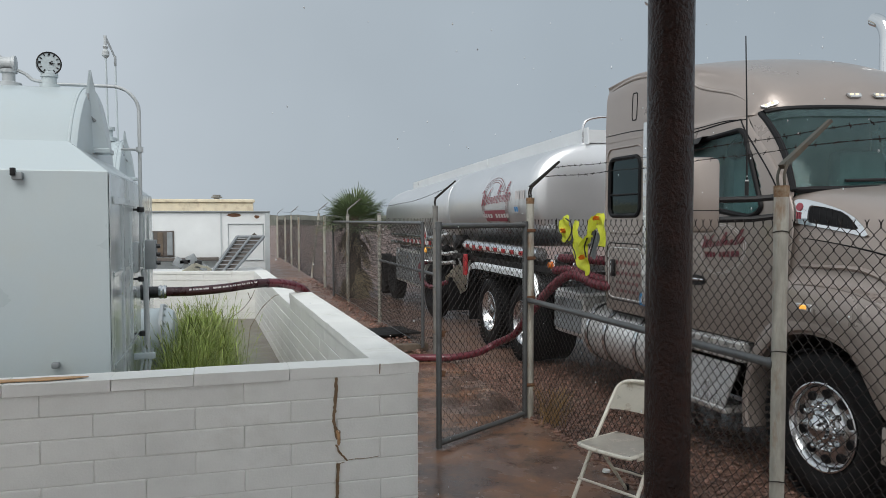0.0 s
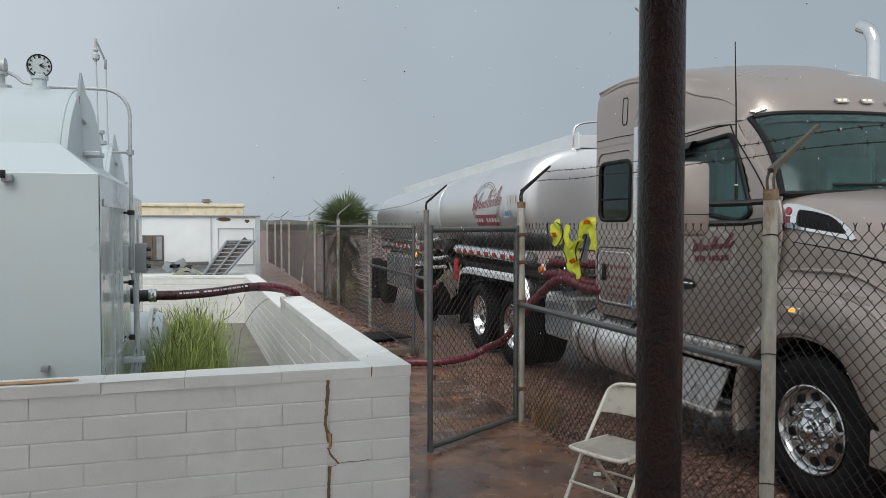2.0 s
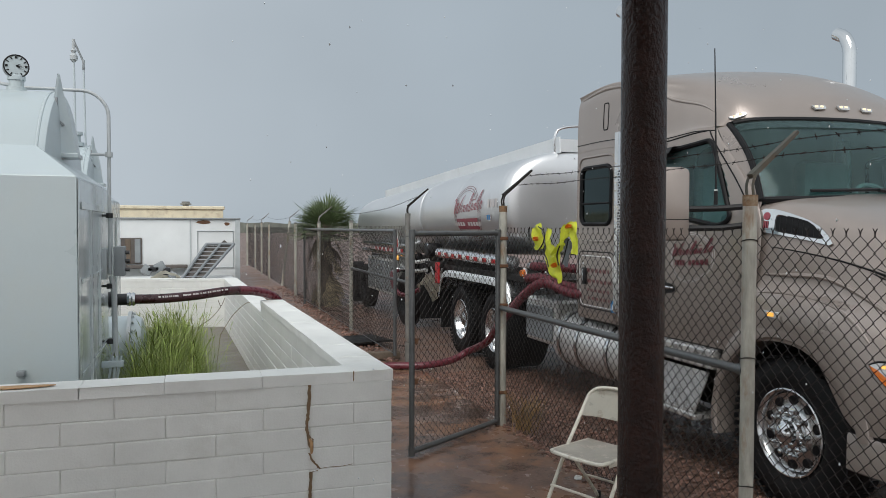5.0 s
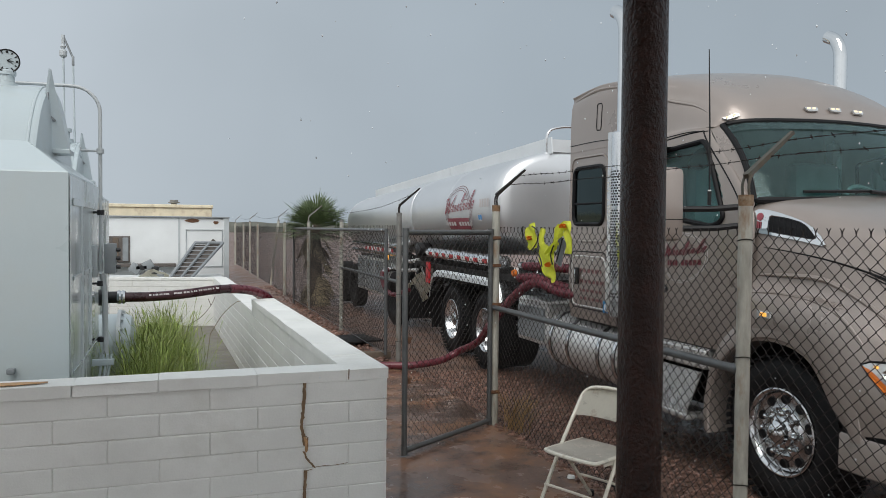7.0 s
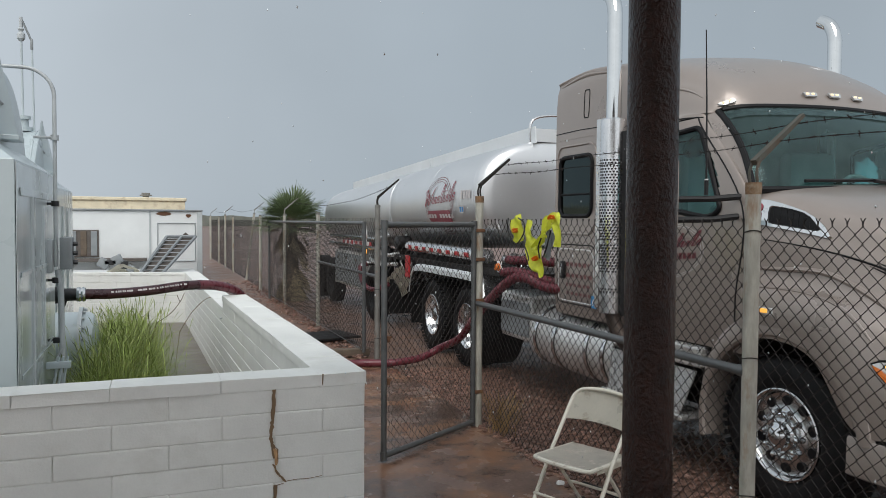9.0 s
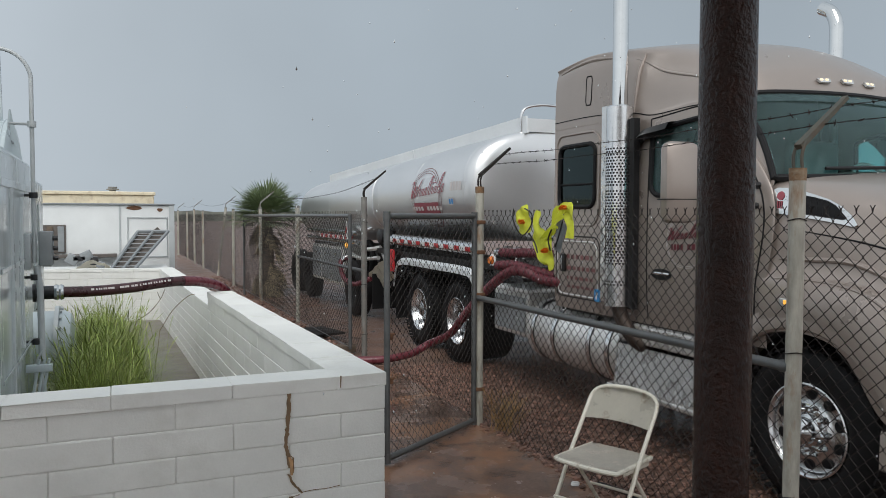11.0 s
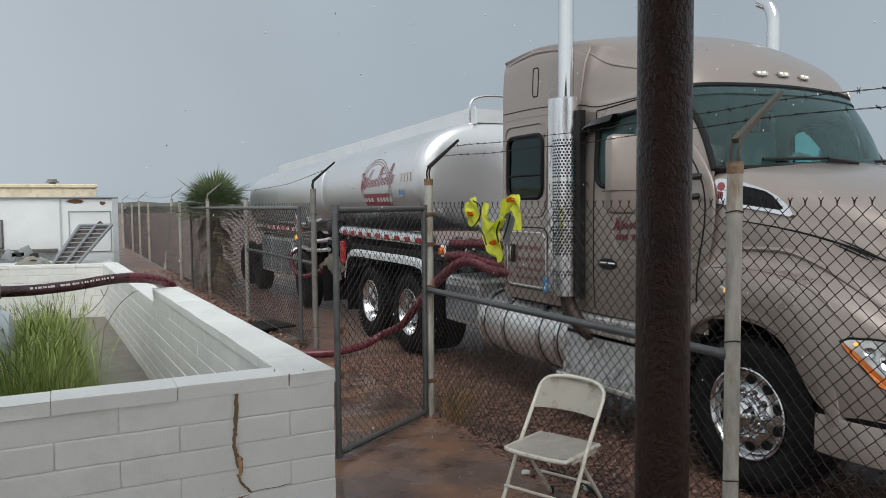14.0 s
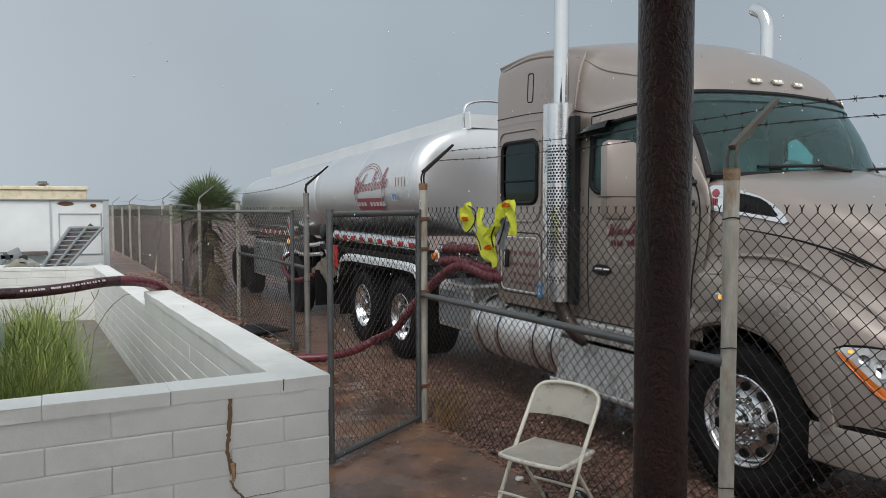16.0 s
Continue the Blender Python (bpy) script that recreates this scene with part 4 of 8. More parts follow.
    bmesh.ops.solidify(bm, geom=bm.faces[:], thickness=0.01)
    part("tarp", bm, M_CHAIR, bd)


build_shed()

# ---- the lorry ----
CX = 5.13                                  # middle line of the lorry


def cr(p0, p1, p2, p3, t):
    return 0.5 * ((2 * p1) + (p2 - p0) * t + (2 * p0 - 5 * p1 + 4 * p2 - p3) * t * t + (3 * p1 - p0 - 3 * p2 + p3) * t ** 3)


class Skin:
    """A smooth surface through stations of points (half width, y, z); side -1 is the flank that faces the fence."""

    def __init__(self, stations, tuck=0.0):
        self.s = [[Vector(p) for p in st] for st in stations]
        self.tuck = tuck                       # how far the far front pillar leans in at its foot

    def at(self, u, v, side=-1, off=0.0):
        p = self.raw(u, v)
        if off:
            e = 0.02
            nu = self.raw(u + e, v) - self.raw(u - e, v)
            nv = self.raw(u, v + e) - self.raw(u, v - e)
            n = nu.cross(nv)
            if n.length > 1e-9:
                n.normalize()
                if n.x < -0.2 or (abs(n.x) <= 0.2 and n.z < 0):
                    n = -n
                p = p + n * off
        x = CX - 1.23 + (side * p.x + 1.23) * 0.945
        if side > 0 and self.tuck:
            x -= self.tuck * p.x * min(1, max(0, (5.3 - p.y) / 0.7)) * min(1, max(0, (2.75 - p.z) / 0.6))
        return Vector((x, p.y, p.z))

    def raw(self, u, v):
        n, m = len(self.s) - 1, len(self.s[0]) - 1
        u, v = min(max(u, 0), n), min(max(v, 0), m)
        i, j = min(int(u), n - 1), min(int(v), m - 1)
        cols = []
        for a in (i - 1, i, i + 1, i + 2):
            st = self.s[min(max(a, 0), n)]
            q = [st[min(max(b, 0), m)] for b in (j - 1, j, j + 1, j + 2)]
            if j + 2 > m:
                q[3] = Vector((-st[m - 1].x, st[m - 1].y, st[m - 1].z))
            cols.append(cr(*q, v - j))
        return cr(*cols, u - i)

    def mesh(self, bm, nu, nv, holes=(), sides=(-1, 1), caps=True):
        n, m = len(self.s) - 1, len(self.s[0]) - 1
        for sd in sides:
            vr = [[bm.verts.new(self.at(n * i / nu, m * j / nv, sd)) for j in range(nv + 1)] for i in range(nu + 1)]
            for i in range(nu):
                for j in range(nv):
                    u, v = n * (i + 0.5) / nu, m * (j + 0.5) / nv
                    if any(in_round(u, v, h) for h in holes):
                        continue
                    bm.faces.new((vr[i][j], vr[i + 1][j], vr[i + 1][j + 1], vr[i][j + 1]))
        bmesh.ops.remove_doubles(bm, verts=bm.verts, dist=0.0008)

    def outline(self, h, n=40, off=0.0, side=-1):
        return [self.at(u, v, side, off) for u, v in round_path(h, n)]

    def patch(self, bm, h, off, thick=0.006, side=-1, n=10):
        """A pane that lies on the surface, inside the rounded outline h."""
        u0, u1, v0, v1 = h[:4]
        ring = round_path(h, 40)
        uc, vc = (u0 + u1) / 2, (v0 + v1) / 2
        rows = []
        for k in range(n + 1):
            f = k / n
            rows.append([self.at(uc + (u - uc) * f, vc + (v - vc) * f, side, off) for u, v in ring])
        vr = [[bm.verts.new(p) for p in r_] for r_ in rows[1:]]
        c = bm.verts.new(rows[0][0])
        m = len(ring)
        for k in range(m):
            bm.faces.new((c, vr[0][k], vr[0][(k + 1) % m]))
        for a, b in zip(vr, vr[1:]):
            for k in range(m):
                bm.faces.new((a[k], a[(k + 1) % m], b[(k + 1) % m], b[k]))


def in_round(u, v, h):
    u0, u1, v0, v1, r = h[:5]
    if not u0 < u < u1:
        return False
    if len(h) > 5:
        u = u0 + (u - u0) * (u1 - u0) / (u1 - u0 - h[6] * (v1 - v) / (v1 - v0))
        v = v1 - (v1 - v) * (v1 - v0) / (v1 - v0 - h[5] * (u1 - u) / (u1 - u0))
        if u > u1:
            return False
    if not v0 < v < v1:
        return False
    du = max(0, abs(u - (u0 + u1) / 2) - ((u1 - u0) / 2 - r * (u1 - u0))) / (u1 - u0)
    dv = max(0, abs(v - (v0 + v1) / 2) - ((v1 - v0) / 2 - r * (v1 - v0))) / (v1 - v0)
    return du * du + dv * dv < r * r


def round_path(h, n=40):
    """Rounded rectangle in surface coordinates; r is a share of each side, a sixth number lifts the sill at the rear, a seventh rakes the front edge."""
    u0, u1, v0, v1, r = h[:5]
    out = []
    k = n // 4
    for (su, sv), a0 in (((1, 1), 0), ((0, 1), 90), ((0, 0), 180), ((1, 0), 270)):
        cu, cv = (u1 - r * (u1 - u0) if su else u0 + r * (u1 - u0)), (v1 - r * (v1 - v0) if sv else v0 + r * (v1 - v0))
        for i in range(k):
            a = radians(a0 + 90 * i / (k - 1))
            u, v = cu + math.cos(a) * r * (u1 - u0), cv + math.sin(a) * r * (v1 - v0)
            if len(h) > 5:
                v = v1 - (v1 - v) * (v1 - v0 - h[5] * (u1 - u) / (u1 - u0)) / (v1 - v0)
                u -= h[6] * (u - u0) / (u1 - u0) * (v1 - v) / (v1 - v0)
            out.append((u, v))
    return out


CAB = Skin([
    [(1.20, 7.03, 0.97), (1.225, 7.03, 1.30), (1.23, 7.03, 1.90), (1.225, 7.03, 2.50), (1.22, 7.03, 2.96), (1.19, 7.03, 3.165), (1.08, 7.03, 3.235), (0, 7.03, 3.265)],
    [(1.20, 6.50, 0.97), (1.225, 6.50, 1.30), (1.23, 6.50, 1.90), (1.225, 6.50, 2.50), (1.215, 6.50, 2.97), (1.185, 6.50, 3.21), (1.04, 6.50, 3.285), (0, 6.50, 3.325)],
    [(1.20, 5.95, 0.97), (1.225, 5.95, 1.30), (1.23, 5.95, 1.90), (1.22, 5.95, 2.50), (1.19, 5.95, 2.90), (1.13, 5.95, 3.14), (0.96, 5.95, 3.25), (0, 5.95, 3.315)],
    [(1.20, 5.64, 0.97), (1.225, 5.64, 1.30), (1.225, 5.64, 1.92), (1.20, 5.64, 2.54), (1.165, 5.64, 2.72), (1.08, 5.62, 3.01), (0.88, 5.60, 3.19), (0, 5.60, 3.275)],
    [(1.20, 5.20, 0.97), (1.225, 5.20, 1.30), (1.22, 5.20, 1.93), (1.17, 5.22, 2.58), (1.12, 5.24, 2.72), (1.02, 5.24, 2.92), (0.80, 5.22, 3.07), (0, 5.20, 3.165)],
    [(1.20, 4.55, 0.97), (1.225, 4.53, 1.35), (1.21, 4.50, 1.98), (1.13, 5.03, 2.60), (1.09, 5.03, 2.69), (1.0, 5.00, 2.80), (0.77, 4.95, 2.90), (0, 4.90, 2.96)],
    [(1.19, 4.45, 0.97), (1.22, 4.45, 1.35), (1.17, 4.45, 2.02), (1.095, 4.99, 2.62), (1.045, 4.97, 2.675), (0.93, 4.88, 2.705), (0.63, 4.80, 2.72), (0, 4.76, 2.73)],
], 0.20)
SLEEP_WIN = (0.26, 1.25, 2.03, 2.96, 0.16)
DOOR_WIN = (3.08, 4.90, 1.90, 2.93, 0.13, 0.25, 0.28)

HOOD = Skin([
    [(1.24, 4.47, 1.07), (1.25, 4.47, 1.24), (1.235, 4.47, 1.40), (1.195, 4.47, 1.53), (1.18, 4.47, 1.80), (1.12, 4.46, 2.055), (0.66, 4.34, 2.125), (0, 4.26, 2.14)],
    [(1.25, 4.16, 1.12), (1.262, 4.16, 1.27), (1.225, 4.16, 1.41), (1.13, 4.16, 1.50), (1.105, 4.16, 1.77), (1.01, 4.16, 2.005), (0.58, 4.12, 2.08), (0, 4.10, 2.10)],
    [(1.25, 3.85, 1.04), (1.262, 3.85, 1.21), (1.215, 3.85, 1.38), (1.08, 3.85, 1.465), (1.03, 3.85, 1.72), (0.92, 3.85, 1.93), (0.52, 3.84, 2.01), (0, 3.84, 2.03)],
    [(1.25, 3.57, 0.70), (1.255, 3.57, 1.00), (1.19, 3.57, 1.29), (1.03, 3.57, 1.41), (0.94, 3.57, 1.64), (0.82, 3.57, 1.83), (0.47, 3.57, 1.91), (0, 3.57, 1.94)],
    [(1.22, 3.30, 0.685), (1.21, 3.30, 0.92), (1.12, 3.30, 1.17), (0.96, 3.30, 1.31), (0.85, 3.30, 1.53), (0.74, 3.30, 1.70), (0.43, 3.30, 1.78), (0, 3.30, 1.81)],
    [(1.13, 3.05, 0.685), (1.11, 3.05, 0.85), (1.02, 3.05, 1.06), (0.87, 3.05, 1.19), (0.77, 3.05, 1.40), (0.68, 3.05, 1.56), (0.40, 3.05, 1.63), (0, 3.05, 1.66)],
    [(0.92, 2.86, 0.685), (0.90, 2.86, 0.80), (0.82, 2.86, 0.98), (0.72, 2.86, 1.09), (0.66, 2.86, 1.25), (0.60, 2.86, 1.40), (0.35, 2.86, 1.46), (0, 2.86, 1.48)],
])


def build_wheel(parent, x, y, z, front):
    """Wheel with tyre, rim, nuts; x is the outer tyre face on the fence side."""
    w = new("wheel")
    w.parent = parent
    w.location = Vector((x, y, z)) - root_of(parent)
    R = 0.512
    wd = 0.29
    bm = BM()
    lathe(bm, [(0.03, 0.295), (0.008, 0.34), (0.0, 0.40), (0.012, 0.455), (0.03, 0.485), (0.045, R - 0.006), (0.06, R), (wd - 0.06, R), (wd - 0.03, 0.485), (wd, 0.40), (wd - 0.03, 0.295)],
          (x, y, z), "x", 64)
    tyre = part("tyre", bm, M_RUBBER, w, "wet black tyre")
    bm = BM()
    for k in range(56):
        a = k * math.tau / 56
        for xx in (0.035, 0.16, 0.255):
            c = Vector((x + xx, y + math.cos(a) * (R + 0.001), z + math.sin(a) * (R + 0.001)))
            box(bm, c, (0.07, 0.034, 0.012), Matrix.Rotation(a - math.pi / 2, 3, "X"))
    tagged(part("tread", bm, M_RUBBER, tyre, smooth=False), kind="stuff")
    dish = [(0.03, 0.30), (0.012, 0.298), (0.008, 0.288), (0.022, 0.272), (0.05, 0.262), (0.062, 0.24), (0.055, 0.19), (0.045, 0.155), (0.035, 0.145), (0.035, 0.0)] if front else \
           [(0.03, 0.30), (0.012, 0.298), (0.008, 0.288), (0.022, 0.275), (0.09, 0.262), (0.14, 0.24), (0.155, 0.19), (0.16, 0.145), (0.155, 0.0)]
    bm = BM()
    lathe(bm, dish, (x, y, z), "x", 64)
    rim = part("rim", bm, M_ALU, w, "polished aluminium rim")
    off = 0.062 if front else 0.15
    for k in range(10):
        a = (k + 0.5) * math.tau / 10
        bm = BM()
        c = Vector((x + off - 0.013, y + math.cos(a) * 0.218, z + math.sin(a) * 0.218))
        u, v = Vector((0, math.cos(a), math.sin(a))), Vector((0, -math.sin(a), math.cos(a)))
        solid(bm, [c + u * math.cos(t * math.tau / 18) * 0.029 + v * math.sin(t * math.tau / 18) * 0.034 for t in range(18)], (0.012, 0, 0))
        part("hand_hole", bm, M_TRIM, rim, smooth=False)
    hb = 0.035 if front else 0.155
    for k in range(10):
        a = k * math.tau / 10
        bm = BM()
        cy, cz = y + math.cos(a) * 0.143, z + math.sin(a) * 0.143
        lathe(bm, [(0.012, 0.024), (-0.005, 0.023), (-0.012, 0.017), (-0.05, 0.016), (-0.057, 0.008), (-0.058, 0.0)], (x + hb, cy, cz), "x", 10)
        part("wheel_nut", bm, M_CHROME, rim)
    bm = BM()
    if front:
        lathe(bm, [(0.0, 0.112), (-0.02, 0.105), (-0.03, 0.085), (-0.06, 0.08), (-0.075, 0.062), (-0.085, 0.055), (-0.10, 0.03), (-0.105, 0.0)], (x + hb, y, z), "x", 24)
    else:
        lathe(bm, [(0.0, 0.11), (-0.10, 0.10), (-0.12, 0.07), (-0.12, 0.0)], (x + hb, y, z), "x", 20)
    part("hub_cap", bm, M_CHROME, w, "chrome hub cap")
    return w


def script_mark(bm, at, w, h, bold=1.0):
    """A brand's script as plain flowing strokes: tall zigzag, low loops, tall end strokes, all slanted; at(a, b) lies on the surface."""
    def ribbon(pts, width):
        c = [Vector((x + 0.30 * y, y + 0.10 * x, 0)) for x, y in pts]
        c = spline(c, 5)
        n = len(c) - 1
        rows = []
        for i, p in enumerate(c):
            d = (c[min(i + 1, n)] - c[max(i - 1, 0)]).normalized()
            q = Vector((-d.y, d.x, 0)) * width * bold * (0.45 + 0.55 * abs(d.y)) * min(1.0, 0.35 + 4 * min(i, n - i) / n)
            rows.append([at((p - q).x * w, (p - q).y * h), at((p + q).x * w, (p + q).y * h)])
        grid(bm, rows)
    ribbon([(-0.50, 0.30), (-0.46, 0.38), (-0.43, 0.30), (-0.43, 0.0), (-0.36, 0.28), (-0.33, 0.0), (-0.24, 0.34), (-0.20, 0.42)], 0.013)
    x = -0.25
    for up in (0.18, 0.17, 0.18, 0.40, 0.17, 0.17, 0.42, 0.19):
        ribbon([(x, 0.02), (x + 0.025, up), (x + 0.05, up * 0.9), (x + 0.045, 0.03), (x + 0.085, 0.05)], 0.0095)
        x += 0.085
    ribbon([(0.05, 0.25), (0.12, 0.27), (0.20, 0.25)], 0.012)


def ring_mark(bm, at, w, h, turns):
    """Concentric thin hoops behind the script."""
    for f in turns:
        n = 48
        rows = [[at(math.cos(k * math.tau / n) * w * f * g, math.sin(k * math.tau / n) * h * f * g) for g in (1.0, 0.98)] for k in range(n + 1)]
        grid(bm, rows)


def bar_row(bm, at, x0, x1, y0, y1, n, gap):
    """A row of n plain blocks with one wider gap, in place of a word line."""
    st = (x1 - x0) / n
    for i in range(n):
        if i != gap:
            bm.faces.new([bm.verts.new(at(x0 + st * (i + u), y)) for u, y in ((0.12, y0), (0.86, y0), (0.86, y1), (0.12, y1))])


def build_lorry():
    t = thing("tanker_lorry", (CX, 6.0, 0.0), "taupe bonneted sleeper-cab lorry with a polished tank body", "lorry")
    # cab
    bm = BM()
    CAB.mesh(bm, 192, 126, [SLEEP_WIN, DOOR_WIN])
    rear = [CAB.at(0, 7 * j / 40, -1) for j in range(41)] + [CAB.at(0, 7 * (40 - j) / 40, 1) for j in range(1, 41)]
    bm.faces.new([bm.verts.new(p) for p in rear])
    cab = part("cab", bm, M_PAINT, t, "taupe metallic painted sleeper cab")
    bm = BM()
    span_box(bm, (CX - 1.15, 4.7, 0.94), (CX + 1.15, 7.0, 1.0))
    part("cab_floor", bm, M_FRAME, t, smooth=False)
    for sd in (-1, 1):
        for nm, h, mt in (("sleeper_window", SLEEP_WIN, M_GLASSDARK), ("door_window", DOOR_WIN, M_GLASS)):
            bm = BM()
            CAB.patch(bm, h, -0.004, side=sd)
            w = part(nm, bm, mt, cab)
            w.visible_shadow = False
            bm = BM()
            tube(bm, CAB.outline(h, 64, 0.002, sd), 0.021, 8, closed=True)
            part("seal", bm, M_TRIM, w, "black rubber seal")
    bm = BM()
    tube(bm, [CAB.at(0.30 + 0.09 * k, 2.36, -1, 0.004) for k in range(11)], 0.011, 6)
    part("window_divider", bm, M_TRIM, cab, "black sliding-pane bar")
    bm = BM()
    tube(bm, CAB.outline((0.12, 1.36, 1.76, 3.16, 0.18), 48, 0.0), 0.013, 6, closed=True)
    part("sleeper_window_frame", bm, M_PAINT, cab)
    # seams on the near flank
    for nm, h in (("locker_door", (0.14, 1.38, 0.45, 1.60, 0.13)), ("roof_slot", (0.95, 1.10, 3.64, 4.35, 0.2))):
        bm = BM()
        tube(bm, CAB.outline(h, 48, 0.0), 0.006, 5, closed=True)
        part(nm, bm, M_TRIM, cab, "dark panel seam")
    bm = BM()
    tube(bm, CAB.outline((0.20, 1.32, 0.52, 1.53, 0.13), 48, 0.0), 0.007, 5, closed=True)
    part("locker_rim", bm, M_ALUDULL, cab)
    bm = BM()
    tube(bm, [CAB.at(u / 10, 3.42 - 0.10 * max(0, u / 10 - 2.6), -1, 0.0) for u in range(0, 56)], 0.005, 5)
    part("roof_seam", bm, M_TRIM, cab)
    bm = BM()
    tube(bm, [CAB.at(3.0, v / 10, -1, 0.0) for v in range(2, 33)] + [CAB.at(3.0 + 0.1 * k, 3.2, -1, 0.0) for k in range(1, 20)] + [CAB.at(5.0, 3.2 - 0.1 * k, -1, 0.0) for k in range(0, 30)], 0.006, 5)
    part("door_seam", bm, M_TRIM, cab)
    # sculpted rib on the side of the roof
    bm = BM()
    pts = [CAB.at(0.15 + 0.1 * k, 4.98 + 0.08 * math.sin(k / 16 * math.pi), -1, 0.0) for k in range(0, 17)]
    tube(bm, pts, [0.004 + 0.014 * math.sin(k / 16 * math.pi) for k in range(17)], 8)
    part("roof_rib", bm, M_PAINT, cab)
    bm = BM()
    pts = [CAB.at(2.05 + 0.1 * k, 5.0 - 0.008 * k - 0.0002 * k * k, -1, 0.0) for k in range(0, 26)]
    tube(bm, pts, [0.003 + 0.009 * math.sin(k / 25 * math.pi) for k in range(26)], 8)
    part("fairing_crease", bm, M_PAINT, cab)
    bm = BM()
    tube(bm, [CAB.at(2.28, 3.42 + 0.1 * k, -1, 0.006) for k in range(0, 20)], [0.006 + 0.011 * math.sin(k / 19 * math.pi) for k in range(20)], 8)
    part("side_fairing", bm, M_PAINT, cab, "rounded fairing edge behind the stack")
    # rivets
    bm = BM()
    for k in range(18):
        c = CAB.at(0.15 + k * 0.085, 3.28, -1, 0.001)
        tube(bm, [c, c + Vector((-0.004, 0, 0))], 0.006, 5)
    part("rivet_row", bm, M_PAINT, cab)
    tagged(bpy.context.scene.objects["rivet_row"], kind="stuff")
    # lettering on the locker, unreadable: bars
    for r_ in range(4):
        bm = BM()
        u = 0.50
        while u < 1.18:
            wv = 0.05 + 0.07 * ((r_ * 7 + int(u * 50)) % 3) / 2
            q = [CAB.at(u, 1.33 - r_ * 0.19, -1, 0.004), CAB.at(u + wv, 1.33 - r_ * 0.19, -1, 0.004), CAB.at(u + wv, 1.265 - r_ * 0.19, -1, 0.004), CAB.at(u, 1.265 - r_ * 0.19, -1, 0.004)]
            bm.faces.new([bm.verts.new(p) for p in q])
            u += wv + 0.04
        part("locker_lettering", bm, M_LETTER, cab, "small crimson lettering bars", smooth=False)
    bm = BM()
    box(bm, (CX - 1.245, 6.84, 1.40), (0.03, 0.07, 0.17), bevel=0.01)
    part("locker_latch", bm, M_BLACK, cab, "black paddle latch")
    bm = BM()
    box(bm, (CX - 1.262, 6.84, 1.40), (0.014, 0.022, 0.13), bevel=0.004)
    part("latch_bar", bm, M_CHROME, cab)
    bm = BM()
    box(bm, (CX - 1.222, 6.315, 1.135), (0.008, 0.085, 0.11))
    part("sticker", bm, M_BLUE, cab, "small blue and white sticker", smooth=False)
    bm = BM()
    for k, (yy, zz, a_, b_) in enumerate(((6.315, 1.15, 0.03, 0.02), (6.325, 1.12, 0.018, 0.04))):
        box(bm, (CX - 1.227, yy, zz), (0.003, a_, b_))
    tagged(part("sticker_mark", bm, M_WHITE, cab, smooth=False), kind="stuff")
    # door handle
    bm = BM()
    pts = [(CX - 1.228, 5.46 + math.cos(a * math.tau / 20) * 0.115, 1.385 + math.sin(a * math.tau / 20) * 0.045) for a in range(20)]
    solid(bm, pts, (-0.008, 0, 0))
    hd = part("door_handle", bm, M_BLACK, cab, "black handle recess")
    bm = BM()
    tube(bm, spline([(CX - 1.24, 5.56, 1.39), (CX - 1.27, 5.50, 1.395), (CX - 1.27, 5.42, 1.395), (CX - 1.24, 5.36, 1.39)], 5), 0.012, 8)
    part("handle_bar", bm, M_CHROME, hd, "chrome pull bar")
    # door badge in strokes, inside a pale ring
    def on_door(a, b, off=0.004):
        return CAB.at(4.02 + a * 1.60, 1.62 + b * 1.60, -1, off)
    bm = BM()
    ring_mark(bm, lambda a, b: on_door(a, b - 0.03, 0.003), 0.27, 0.19, (1.0, 0.93))
    part("badge_ring", bm, M_LOGOW, cab, "pale ring lines", smooth=False)
    bm = BM()
    script_mark(bm, lambda a, b: on_door(a, b - 0.01, 0.006), 0.56, 0.24, 1.35)
    part("door_badge", bm, M_LOGODARK, cab, "crimson brand mark in strokes", smooth=False)
    bm = BM()
    bar_row(bm, lambda a, b: on_door(a, b, 0.006), -0.20, 0.22, -0.085, -0.045, 10, 4)
    tagged(part("badge_bars", bm, M_LOGODARK, cab, "dark red blocks under the mark", smooth=False), kind="stuff")
    # windscreen
    top = [CAB.at(6, v, sd, 0.0) for sd, vs in ((-1, (4.25, 5.0, 5.5, 6.0, 6.5)), (1, (7.0, 6.5, 6.0, 5.5, 5.0, 4.25))) for v in vs]
    bot = []
    for p in top:
        f = (p.x - CX + 0.068) / 0.98
        bot.append(Vector((CX - 0.068 + f * (1.105 if f < 0 else 1.105 - 0.19 * f), 4.22 + 0.24 * abs(f) ** 2.2 + 0.30 * max(0, f) ** 3, 2.105 - 0.02 * abs(f))))
    rows = []
    for k in range(9):
        f = k / 8
        rows.append([(a.lerp(b, f) + Vector((0, -0.05 * math.sin(f * math.pi), 0.03 * math.sin(f * math.pi)))) for a, b in zip(spline(top, 3), spline(bot, 3))])
    bm = BM()
    grid(bm, rows)
    ws = part("windscreen", bm, M_SCREEN, cab, "wet tinted windscreen")
    ws.visible_shadow = False
    bm = BM()
    edge = rows[0] + [r_[-1] for r_ in rows[1:-1]] + rows[-1][::-1] + [r_[0] for r_ in rows[-2:0:-1]]
    tube(bm, edge, 0.024, 8, closed=True)
    part("windscreen_seal", bm, M_TRIM, ws, "black rubber seal")
    # shade band along the top of the glass, pillars beside it
    bm = BM()
